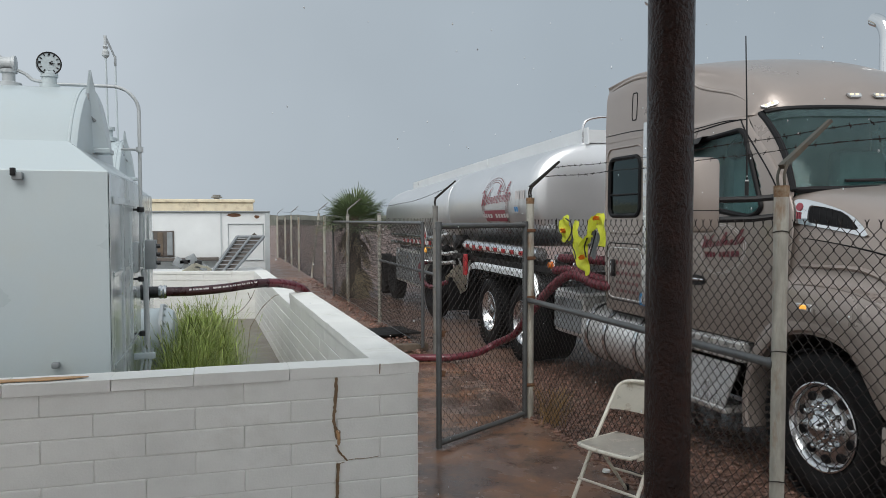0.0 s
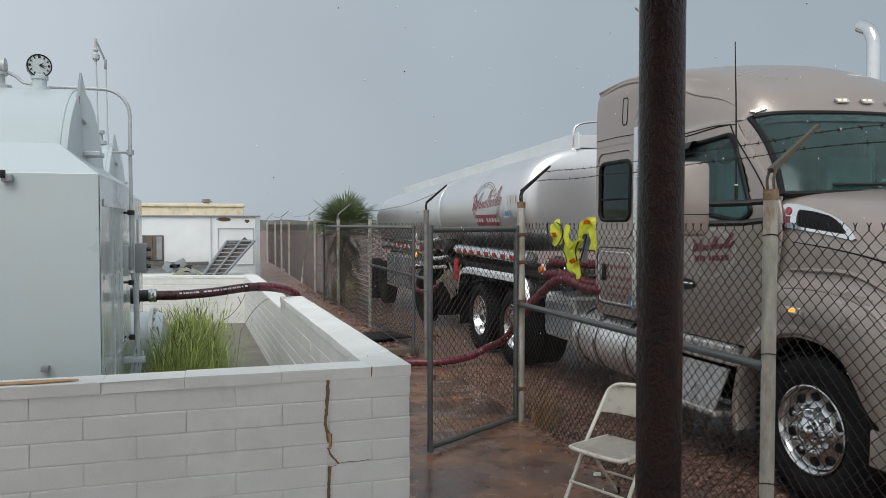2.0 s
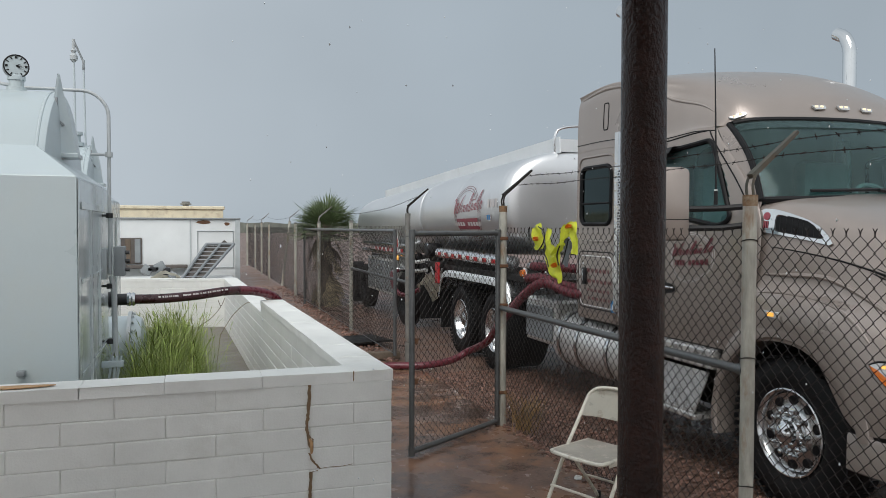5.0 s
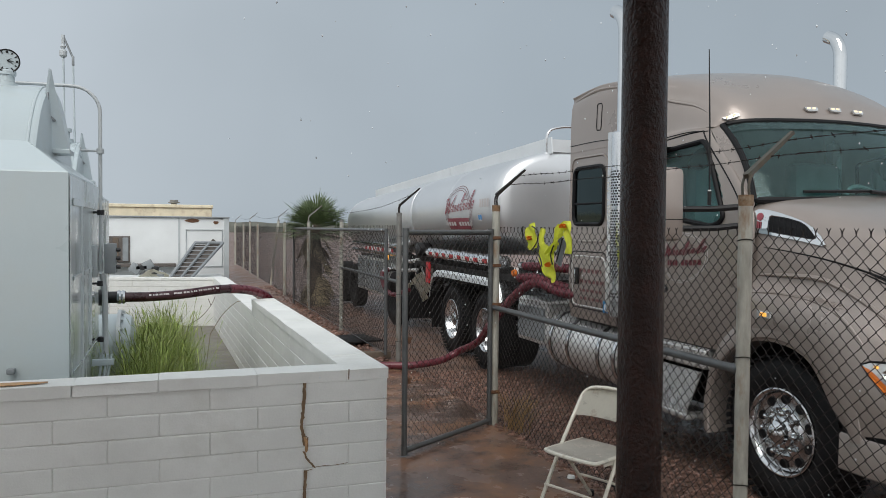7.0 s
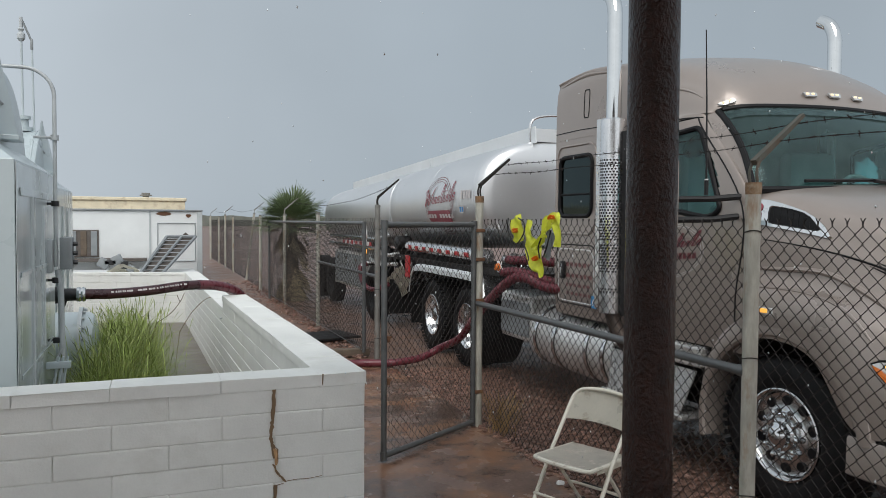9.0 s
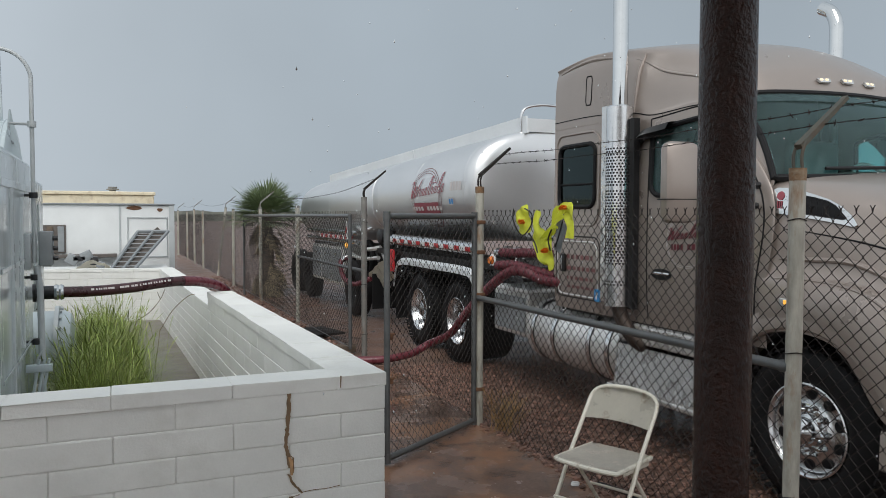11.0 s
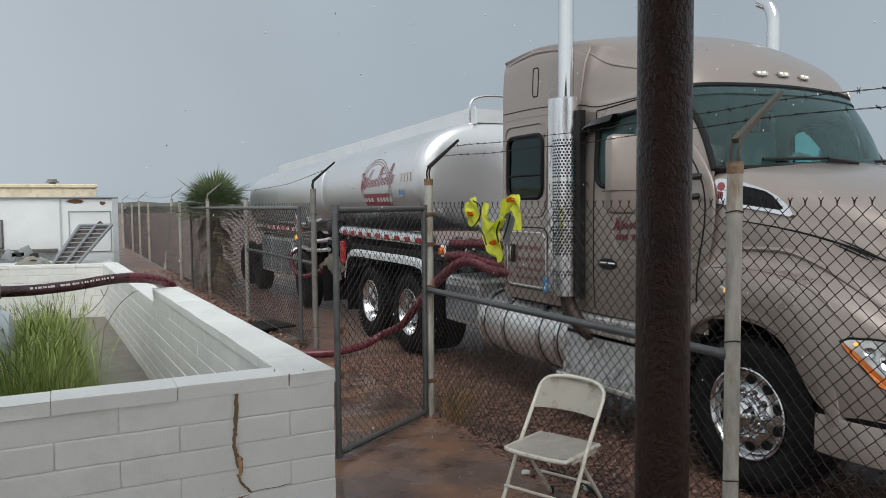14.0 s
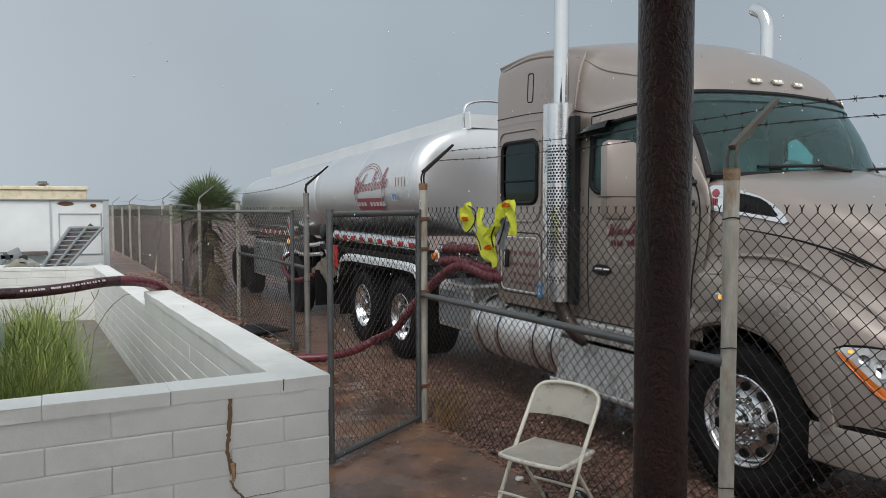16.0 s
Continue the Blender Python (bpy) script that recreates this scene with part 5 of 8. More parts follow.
    grid(bm, [[p + Vector((0, -0.006, 0.004)) for p in rows[0]], [a.lerp(b, 0.15) + Vector((0, -0.008, 0.005)) for a, b in zip(rows[1], rows[2])]])
    band = part("shade_band", bm, M_SHADEBAND, ws, "dark tinted band along the top of the glass")
    band.visible_shadow = False
    for sd in (-1, 1):
        bm = BM()
        r0 = [CAB.at(6, v, sd) for v in (2.0, 2.4, 2.8, 3.2, 3.6, 4.0, 4.4)]
        col = [rows[8 - k][0 if sd < 0 else -1] for k in range(9)]
        colr = [col[int(8 * k / 6)] for k in range(7)]
        grid(bm, [r0, [a.lerp(b, 0.5) + Vector((0, -0.012, 0.006)) for a, b in zip(r0, colr)], colr])
        part("pillar", bm, M_PAINT, cab)
    for sd, xx in ((-1, CX - 0.42), (1, CX + 0.52)):
        bm = BM()
        tube(bm, [(xx + 0.35, 4.24, 2.15), (xx + 0.05, 4.215, 2.16), (xx - 0.42, 4.33, 2.15)], 0.012, 6)
        tube(bm, [(xx + 0.35, 4.18, 2.13), (xx + 0.05, 4.19, 2.155)], 0.014, 6)
        part("wiper", bm, M_BLACK, cab, "black wiper arm")
    # inside: dash, wheel, seats, back wall
    bm = BM()
    span_box(bm, (CX - 1.1, 4.55, 1.3), (CX + 1.1, 5.0, 2.0), 0.06)
    part("dashboard", bm, M_INTERIOR, cab)
    for xx in (CX - 0.55, CX + 0.55):
        bm = BM()
        span_box(bm, (xx - 0.27, 5.55, 1.75), (xx + 0.27, 5.72, 2.5), 0.07)
        span_box(bm, (xx - 0.27, 5.1, 1.6), (xx + 0.27, 5.7, 1.8), 0.06)
        part("seat", bm, M_INTERIOR, cab, "grey driver seat")
    bm = BM()
    cc = Vector((CX + 0.52, 4.98, 2.08))
    m3 = Matrix.Rotation(radians(55), 3, "X")
    tube(bm, [cc + m3 @ Vector((math.cos(a * math.tau / 28) * 0.22, math.sin(a * math.tau / 28) * 0.22, 0)) for a in range(28)], 0.018, 8, closed=True)
    tube(bm, [cc + m3 @ Vector((-0.2, 0, 0)), cc + m3 @ Vector((0.2, 0, 0))], 0.02, 6)
    part("steering_wheel", bm, M_INTERIOR, cab)
    bm = BM()
    span_box(bm, (CX - 1.12, 6.02, 1.0), (CX + 1.12, 6.06, 3.0), 0.0)
    part("bulkhead", bm, M_INTERIOR, cab, smooth=False)
    # marker lamps on the roof front
    for sd, v in ((-1, 4.95), (-1, 6.66), (-1, 6.99), (1, 6.66), (1, 4.95)):
        c = CAB.at(5.5, v, sd, 0.006)
        d = (CAB.at(5.5, v + 0.05, sd) - CAB.at(5.5, v - 0.05, sd)).normalized()
        d = d if d.x > 0 else -d
        upv = (CAB.at(5.4, v, sd) - CAB.at(5.6, v, sd)).normalized()
        bm = BM()
        solid(bm, [c - d * 0.062 + upv * 0.015, c - d * 0.045 - upv * 0.020, c + d * 0.05 - upv * 0.020, c + d * 0.062 + upv * 0.009, c + d * 0.05 + upv * 0.017], (0, -0.013, 0.008))
        mk = part("marker_lamp", bm, M_CLEARLENS, cab, "small lit roof marker lamp", smooth=False)
        for s in (-0.028, 0.022):
            bm = BM()
            box(bm, c + d * s + Vector((0, -0.013, 0.010)), (0.03, 0.008, 0.016), bevel=0.003)
            part("bulb", bm, M_LAMPWARM, mk, smooth=False)
    # bonnet with wings
    bm = BM()
    HOOD.mesh(bm, 96, 84, [])
    fr = [HOOD.at(6, 7 * j / 30, -1) for j in range(31)] + [HOOD.at(6, 7 * (30 - j) / 30, 1) for j in range(1, 31)]
    bm.faces.new([bm.verts.new(p) for p in fr])
    hood = part("bonnet", bm, M_PAINT, t, "taupe painted bonnet with rounded wings")
    bm = BM()
    tube(bm, [HOOD.at(0.45 + 0.1 * k, 3.87 - 0.0035 * k, -1, 0.001) for k in range(0, 36)], [0.003 + 0.00022 * min(k, 20) for k in range(36)], 6)
    part("bonnet_seam", bm, M_TRIM, hood)
    for k, (u0, u1, v0, v1) in enumerate(((2.55, 3.45, 3.80, 3.70), (2.70, 3.60, 3.88, 3.76), (2.62, 3.30, 3.74, 3.64))):
        bm = BM()
        tube(bm, [HOOD.at(u0 + (u1 - u0) * j / 8, v0 + (v1 - v0) * j / 8, -1, 0.004) for j in range(9)], [0.002 + 0.003 * math.sin(j / 8 * math.pi) for j in range(9)], 5)
        part("latch_strap", bm, M_BLACK, hood, "thin black rubber bonnet strap")
    # creases pressed into the wing
    for nm, pts_, r_ in (("wing_ridge", [(0.35, 3.18), (0.83, 3.26), (1.62, 3.36), (2.17, 3.28), (2.79, 3.07), (3.71, 2.67), (4.5, 2.35)], 0.017),
                         ("wing_crease", [(0.30, 2.28), (0.85, 2.42), (1.5, 2.46), (2.2, 2.30), (2.8, 2.05), (3.3, 1.75)], 0.011)):
        bm = BM()
        line = spline([Vector((u, v, 0)) for u, v in pts_], 6)
        n_ = len(line) - 1
        tube(bm, [HOOD.at(q.x, q.y, -1, 0.0) for q in line], [0.003 + r_ * math.sin(k / n_ * math.pi) ** 0.5 for k in range(n_ + 1)], 8)
        part(nm, bm, M_PAINT, hood)
    # wing arch, both sides
    for sd in (-1, 1):
        bm = BM()
        rows2 = []
        for k in range(37):
            a = radians(10 + 184 * k / 36)
            cy, cz = 4.15, 0.50
            R1 = 0.635
            y_ = lambda r_: cy - math.cos(a) * r_
            z_ = lambda r_: cz + math.sin(a) * r_
            grow = 0.06 + 0.10 * max(0, math.sin(a))
            back = 1.0 if a > math.pi / 2 else 0.0
            rows2.append([(CX + sd * 1.05, y_(R1), z_(R1)), (CX + sd * 1.248, y_(R1), z_(R1)), (CX + sd * 1.262, y_(R1 + 0.015), z_(R1 + 0.015)), (CX + sd * 1.262, y_(R1 + 0.05), z_(R1 + 0.05)),
                          (CX + sd * (1.25 - 0.02 * back), y_(R1 + grow), z_(R1 + grow)), (CX + sd * (1.20 - 0.06 * back), y_(R1 + grow + 0.03), z_(R1 + grow + 0.03))])
        grid(bm, rows2)
        part("wing_arch", bm, M_PAINT, hood, "flared taupe wheel arch")
        # liner
        bm = BM()
        rows2 = []
        for k in range(25):
            a = radians(-10 + 200 * k / 24)
            rows2.append([(CX + sd * 1.06, 4.15 - math.cos(a) * 0.64, 0.5 + math.sin(a) * 0.64), (CX + sd * 0.55, 4.15 - math.cos(a) * 0.64, 0.5 + math.sin(a) * 0.64)])
        grid(bm, rows2)
        part("wheel_liner", bm, M_FRAME, hood)
        # bumper corner
        bm = BM()
        prof = [(1.235, 3.60), (1.225, 3.30), (1.14, 3.05), (0.92, 2.84), (0.5, 2.76), (0, 2.74)]
        sp = spline([(CX + sd * p, q, 0) for p, q in prof], 6)
        grid(bm, [[Vector((p.x + sd * dx, p.y, z)) for p in sp] for dx, z in ((0.0, 0.655), (0.012, 0.64), (0.016, 0.44), (-0.02, 0.42), (-0.08, 0.42))])
        part("bumper", bm, M_PAINT, t, "painted bumper skirt")
        bm = BM()
        grid(bm, [[Vector((p.x + sd * dx, p.y, z)) for p in sp] for dx, z in ((-0.006, 0.70), (-0.012, 0.65))])
        part("bumper_gap", bm, M_TRIM, t)
    # air vent in the bonnet side
    outer = [(0.12, 4.78), (0.20, 4.84), (0.42, 4.86), (0.70, 4.81), (0.95, 4.75), (1.20, 4.69), (1.45, 4.57), (1.66, 4.39), (1.79, 4.18), (1.73, 4.11), (1.25, 4.14), (0.60, 4.18), (0.20, 4.21), (0.13, 4.27)]
    inner = [(0.53, 4.52), (0.535, 4.64), (0.57, 4.68), (0.75, 4.675), (0.92, 4.66), (1.15, 4.63), (1.31, 4.56), (1.43, 4.45), (1.55, 4.32), (1.49, 4.27), (1.15, 4.265), (0.65, 4.285), (0.55, 4.30), (0.53, 4.34)]
    bm = BM()
    loops = [[HOOD.at(u, v, -1, -0.01) for u, v in outer], [HOOD.at(u, v, -1, 0.010) for u, v in outer],
             [HOOD.at(u + (0.95 - u) * 0.03, v + (4.48 - v) * 0.06, -1, 0.018) for u, v in outer],
             [HOOD.at(u - (0.95 - u) * 0.03, v - (4.48 - v) * 0.10, -1, 0.018) for u, v in inner], [HOOD.at(u, v, -1, 0.007) for u, v in inner]]
    grid(bm, loops, closed=True)
    vent = part("side_vent", bm, M_CHROME, hood, "chrome side air vent surround")
    bm = BM()
    mid = HOOD.at(1.0, 4.46, -1, 0.009)
    ring_ = [bm.verts.new(HOOD.at(u, v, -1, 0.009)) for u, v in inner]
    hub_ = bm.verts.new(mid)
    for k in range(len(ring_)):
        bm.faces.new((hub_, ring_[k], ring_[(k + 1) % len(ring_)]))
    part("vent_mesh", bm, M_TRIM, vent, "black vent mesh", smooth=False)
    bm = BM()
    for k in range(7):
        u = 0.62 + k * 0.12
        tube(bm, [HOOD.at(u, 4.30, -1, 0.011), HOOD.at(u - 0.02, 4.66 - 0.22 * (k / 6) ** 3, -1, 0.011)], 0.0025, 4)
    part("vent_bar", bm, M_BLACK, vent)
    bm = BM()
    bm.faces.new([bm.verts.new(HOOD.at(0.33 + math.cos(a * math.tau / 20) * 0.075, 4.63 + math.sin(a * math.tau / 20) * 0.10, -1, 0.021)) for a in range(20)])
    for k in (-1, 0, 1):
        bm.faces.new([bm.verts.new(HOOD.at(0.33 + k * 0.04 + du, v, -1, 0.021)) for du, v in ((-0.014, 4.51), (0.014, 4.51), (0.012, 4.34), (-0.012, 4.34))])
    part("vent_badge", bm, M_LOGO, vent, "plain red badge", smooth=False)
    # headlamps and side repeaters
    for sd in (-1, 1):
        def on_lamp(a, b, off):
            return HOOD.at(3.36 + a * 1.12, 1.46 + a * 0.50 - b * (0.20 + 0.95 * min(1, a * 1.1)), sd, off)
        ol = [(0, 0.25), (0.15, 0), (0.5, 0), (1, 0), (1, 1), (0.75, 0.97), (0.5, 0.88), (0.25, 0.75), (0.1, 0.6)]
        bm = BM()
        bm.faces.new([bm.verts.new(on_lamp(a, b, 0.010)) for a, b in ol])
        hl = part("headlamp", bm, M_CLEARLENS, hood, "swept-back headlamp with amber edge", smooth=False)
        bm = BM()
        strip = [(0.02, 0.35), (0.1, 0.6), (0.25, 0.75), (0.5, 0.88), (0.75, 0.97), (1, 1.0), (1, 0.78), (0.75, 0.75), (0.5, 0.66), (0.3, 0.52), (0.16, 0.40)]
        bm.faces.new([bm.verts.new(on_lamp(a, b, 0.016)) for a, b in strip])
        part("reflector", bm, M_AMBERLENS, hl, "amber reflector", smooth=False)
        bm = BM()
        for a, b, s_ in ((0.27, 0.22, 0.045),):
            bm.faces.new([bm.verts.new(on_lamp(a + math.cos(k * math.tau / 12) * s_, b + math.sin(k * math.tau / 12) * s_ * 1.6, 0.015)) for k in range(12)])
        part("indicator", bm, M_AMBER, hl, "lit amber indicator", smooth=False)
        for a, b, s_ in ((0.50, 0.38, 0.10), (0.80, 0.42, 0.13)):
            bm = BM()
            grid(bm, [[on_lamp(a + math.cos(k * math.tau / 20) * s_ * f, b + math.sin(k * math.tau / 20) * s_ * f * 1.5, o) for k in range(20)] for f, o in ((1.0, 0.012), (0.92, 0.026), (0.80, 0.022), (0.3, 0.014), (0.02, 0.012))], closed=True)
            part("lamp_bowl", bm, M_CHROME, hl, "chrome lamp bowl")
        bm = BM()
        tube(bm, [on_lamp(a, b, 0.006) for a, b in ol], 0.008, 5, closed=True)
        part("lamp_seal", bm, M_TRIM, hl)
        bm = BM()
        c = HOOD.at(0.80, 1.18, sd, 0.004)
        box(bm, c, (0.018, 0.13, 0.05), bevel=0.006)
        rp = part("side_repeater", bm, M_CLEARLENS, hood, "small side repeater lamp", smooth=False)
        bm = BM()
        box(bm, c + Vector((sd * 0.008, 0, 0.003)), (0.012, 0.06, 0.028), bevel=0.004)
        part("bulb", bm, M_AMBER, rp, smooth=False)
    # mirrors with their arms, visor, aerial
    bm = BM()
    box(bm, (0, 0, 0), (0.245, 0.115, 0.53), bevel=0.05)
    bmesh.ops.rotate(bm, cent=(0, 0, 0), matrix=Matrix.Rotation(radians(-12), 3, "Z"), verts=bm.verts)
    bmesh.ops.translate(bm, vec=(3.405, 4.70, 2.055), verts=bm.verts)
    mir = part("mirror", bm, M_PAINT, t, "large taupe door mirror housing")
    bm = BM()
    for z0, z1 in ((2.02, 2.05), (1.88, 1.92)):
        tube(bm, [(3.50, 4.68, z0), (3.75, 4.60, z0 + 0.005), (4.02, 4.50, z1)], 0.022, 8)
    part("mirror_arm", bm, M_BLACK, mir, "black mirror arms")
    bm = BM()
    box(bm, (0, 0, 0), (0.2475, 0.1175, 0.006), bevel=0.001)
    bmesh.ops.rotate(bm, cent=(0, 0, 0), matrix=Matrix.Rotation(radians(-12), 3, "Z"), verts=bm.verts)
    bmesh.ops.translate(bm, vec=(3.405, 4.70, 1.945), verts=bm.verts)
    part("mirror_seam", bm, M_TRIM, mir, smooth=False)
    bm = BM()
    pts = [(math.cos(a * math.tau / 20) * 0.17, math.sin(a * math.tau / 20) * 0.085) for a in range(20)]
    solid(bm, [(CX - 1.10 + 0.1 * p, 5.12 + p, 2.44 + q - 0.12 * p) for p, q in pts], (0.02, 0, 0))
    part("sun_blind", bm, M_BLACK, cab, "dark sun blind behind the door glass")
    bm = BM()
    tube(bm, [(3.70, 4.60, 2.05), (3.70, 4.60, 2.15)], 0.014, 8)
    tube(bm, [(3.70, 4.60, 2.15), (3.69, 4.60, 2.7), (3.675, 4.60, 3.16)], [0.0075, 0.006, 0.004], 6)
    part("aerial", bm, M_BLACK, t, "thin black whip aerial")
    bm = BM()
    tube(bm, [(3.70, 4.60, 2.12), (3.70, 4.60, 2.16)], 0.012, 8)
    part("aerial_base", bm, M_WHITE, t)
    bm = BM()
    rows3 = []
    for k in range(9):
        f = k / 8
        y = 5.74 - 0.36 * f
        w_ = 0.24 * math.sin(min(1, f * 1.6 + 0.15) * math.pi / 2) * (1 - 0.5 * f)
        b0 = Vector((CX - 1.185 + 0.02 * f, y, 2.50 + 0.06 * f))
        rows3.append([b0, b0 + Vector((-w_ * 0.7, 0, -0.01)), b0 + Vector((-w_, 0, -0.065)), b0 + Vector((-w_ * 0.6, 0, -0.085)), b0 + Vector((0, 0, -0.05))])
    grid(bm, rows3)
    part("window_visor", bm, M_BLACK, t, "black window rain visor")
    # far mirror
    bm = BM()
    box(bm, (2 * CX - 3.405, 4.70, 2.055), (0.255, 0.15, 0.53), bevel=0.045)
    part("mirror", bm, M_PAINT, t)
    # exhaust stacks
    for sd in (-1, 1):
        x, y, zt = CX - 0.095 + sd * 1.225, 5.89, 3.58
        bm = BM()
        tube(bm, [(x, y, 1.2), (x, y, zt)] + spline([(x, y, zt + 0.02), (x, y + 0.02, zt + 0.11), (x, y + 0.07, zt + 0.19), (x, y + 0.16, zt + 0.245)], 5), 0.0635, 20)
        st = part("exhaust_pipe", bm, M_CHROME, t, "polished chrome exhaust pipe")
        bm = BM()
        lathe(bm, [(1.10, 0.075), (1.10, 0.108), (2.72, 0.108), (2.73, 0.098), (2.73, 0.070)], (x, y, 0), "z", 28)
        sh = part("heat_shield", bm, M_ALU, st, "perforated polished heat shield")
        bm = BM()
        for k in range(46):
            z = 2.38 - k * 0.0245
            if 12 < k < 14 or 27 < k < 29 or k > 38 and k < 44:
                continue
            for m_ in range(11):
                a = radians(150 + m_ * 15 + (k % 2) * 7.5) + (0 if sd < 0 else math.pi)
                c = Vector((x + math.cos(a) * 0.1084, y + math.sin(a) * 0.1084, z))
                nrm = Vector((math.cos(a), math.sin(a), 0))
                tn = Vector((-nrm.y, nrm.x, 0))
                bm.faces.new([bm.verts.new(c + tn * math.cos(q * math.tau / 8) * 0.0085 + Vector((0, 0, math.sin(q * math.tau / 8) * 0.0085)) + nrm * 0.0008) for q in range(8)])
        pf = part("perforation", bm, M_TRIM, sh, smooth=False)
        tagged(pf, kind="stuff")
        bm = BM()
        span_box(bm, (x - 0.05 * (-sd) - 0.02, y + 0.06, 1.12), (x - 0.05 * (-sd) + 0.02, y + 0.155, 2.74), 0.006)
        part("shield_plate", bm, M_PLATE, st, "flat mirror-bright plate", smooth=False)
        bm = BM()
        span_box(bm, (x + 0.02, y - 0.16, 1.08), (x + 0.08, y - 0.10, 2.62), 0.004)
        part("stack_bracket", bm, M_BLACK, st, smooth=False)
        bm = BM()
        tube(bm, spline([(x, y, 1.15), (x + 0.02, y - 0.05, 0.98), (x - sd * 0.10, y - 0.18, 0.80), (x - sd * 0.4, y - 0.2, 0.75)], 6), 0.062, 14)
        part("exhaust_elbow", bm, M_BURNT, st, "heat-browned exhaust elbow")
    # steps, fuel tanks, chassis
    for sd in (-1, 1):
        xo = CX + sd * 1.24
        bm = BM()
        span_box(bm, (xo - sd * 0.35, 4.86, 0.80), (xo, 5.98, 0.95), 0.015)
        tr = part("upper_step", bm, M_DIAMOND, t, "bright tread-plate step", smooth=False)
        bm = BM()
        o = [(xo - sd * 0.02, 4.92, 0.77), (xo - sd * 0.02, 6.02, 0.77), (xo + sd * 0.015, 6.02, 0.42), (xo + sd * 0.015, 5.06, 0.42)]
        solid(bm, o, (-sd * 0.012, 0, 0))
        pl = part("step_panel", bm, M_DIAMOND, t, "tread-plate side panel", smooth=False)
        bm = BM()
        span_box(bm, (xo - sd * 0.25, 5.02, 0.375), (xo + sd * 0.035, 6.10, 0.42), 0.012)
        part("lower_step", bm, M_DIAMOND, t, "ribbed aluminium lower step", smooth=False)
        if sd < 0:
            bm = BM()
            i = 0
            z = 0.44
            while z < 0.76:
                f = (z - 0.42) / 0.35
                y = 5.08 - 0.14 * f + (0.0125 if i % 2 else 0)
                while y < 6.0:
                    c = Vector((xo + 0.015 * 0 - 0.0155 * (1 - f) + 0.019 * f - 0.002, y, z))
                    s_ = 1 if (i + int(y * 40)) % 2 else -1
                    a, b = Vector((0, 0.0095, 0.005 * s_)), Vector((0, -0.003 * s_, 0.0055))
                    top_ = bm.verts.new(c + Vector((-0.004, 0, 0)))
                    vs = [bm.verts.new(c + w_) for w_ in (a, b, -a, -b)]
                    for k in range(4):
                        bm.faces.new((top_, vs[k], vs[(k + 1) % 4]))
                    y += 0.025
                z += 0.019
                i += 1
            tagged(part("tread_lug", bm, M_ALU, pl, smooth=False), kind="stuff")
            bm = BM()
            for xx in range(9):
                for yy in range(40):
                    c = Vector((xo + 0.03 + xx * 0.035, 4.90 + yy * 0.027, 0.952))
                    box(bm, c, (0.006, 0.018, 0.005), Matrix.Rotation(0.7 if (xx + yy) % 2 else -0.7, 3, "Z"))
            tagged(part("tread_lug", bm, M_ALU, tr, smooth=False), kind="stuff")
        bm = BM()
        xc, zc, r = CX + sd * 0.93, 0.665, 0.315
        lathe(bm, [(6.02, 0.0), (6.02, 0.27), (6.03, 0.30), (6.06, r), (7.52, r), (7.55, 0.30), (7.56, 0.0)], (xc, 0, zc), "y", 48)
        ft = part("fuel_tank", bm, M_ALUDULL, t, "round polished fuel tank, dull with road film")
        for y in (6.14, 6.42, 7.02, 7.40):
            bm = BM()
            lathe(bm, [(y - 0.025, r + 0.001), (y - 0.025, r + 0.007), (y + 0.025, r + 0.007), (y + 0.025, r + 0.001)], (xc, 0, zc), "y", 48)
            part("tank_strap", bm, M_ALU, ft, "steel strap")
            bm = BM()
            lathe(bm, [(y - 0.034, r + 0.001), (y - 0.034, r + 0.004), (y - 0.025, r + 0.004)], (xc, 0, zc), "y", 48)
            lathe(bm, [(y + 0.025, r + 0.004), (y + 0.034, r + 0.004), (y + 0.034, r + 0.001)], (xc, 0, zc), "y", 48)
            part("strap_rubber", bm, M_TRIM, ft)
        bm = BM()
        span_box(bm, (CX + sd * 0.36, 3.2, 0.62), (CX + sd * 0.44, 13.2, 0.92), 0.01)
        part("chassis_rail", bm, M_FRAME, t, smooth=False)
        bm = BM()
        span_box(bm, (CX + sd * 0.62, 4.7, 0.45), (CX + sd * 1.0, 6.0, 0.95), 0.02)
        part("step_box", bm, M_FRAME, t, smooth=False)
    # battery box
    bm = BM()
    span_box(bm, (3.98, 7.66, 0.55), (4.55, 8.42, 1.02), 0.02)
    bb = part("battery_box", bm, M_ALUDULL, t, "grey steel side box", smooth=False)
    bm = BM()
    span_box(bm, (3.95, 7.62, 1.024), (4.58, 8.46, 1.06), 0.01)
    part("lid", bm, M_WHITE, bb, "bright lid", smooth=False)
    bm = BM()
    span_box(bm, (3.955, 7.70, 0.60), (3.977, 8.38, 0.97), 0.008)
    part("door", bm, M_BOXGREY, bb, smooth=False)
    # deck behind the cab
    bm = BM()
    span_box(bm, (4.62, 7.1, 1.10), (6.2, 8.8, 1.16), 0.01)
    part("deck_plate", bm, M_ALUDULL, t, smooth=False)
    # wheels
    for sd in (-1, 1):
        for y, fr_ in ((4.15, True), (9.42, False), (10.72, False)):
            if sd < 0:
                build_wheel(t, CX - 1.19, y, 0.505, fr_)
            else:
                bm = BM()
                lathe(bm, [(0.0, 0.0), (0.0, 0.45), (0.05, 0.51), (0.28, 0.51), (0.30, 0.45), (0.30, 0.0)], (CX + 0.89, y, 0.505), "x", 40)
                part("far_wheel", bm, M_RUBBER, t, "black tyre")
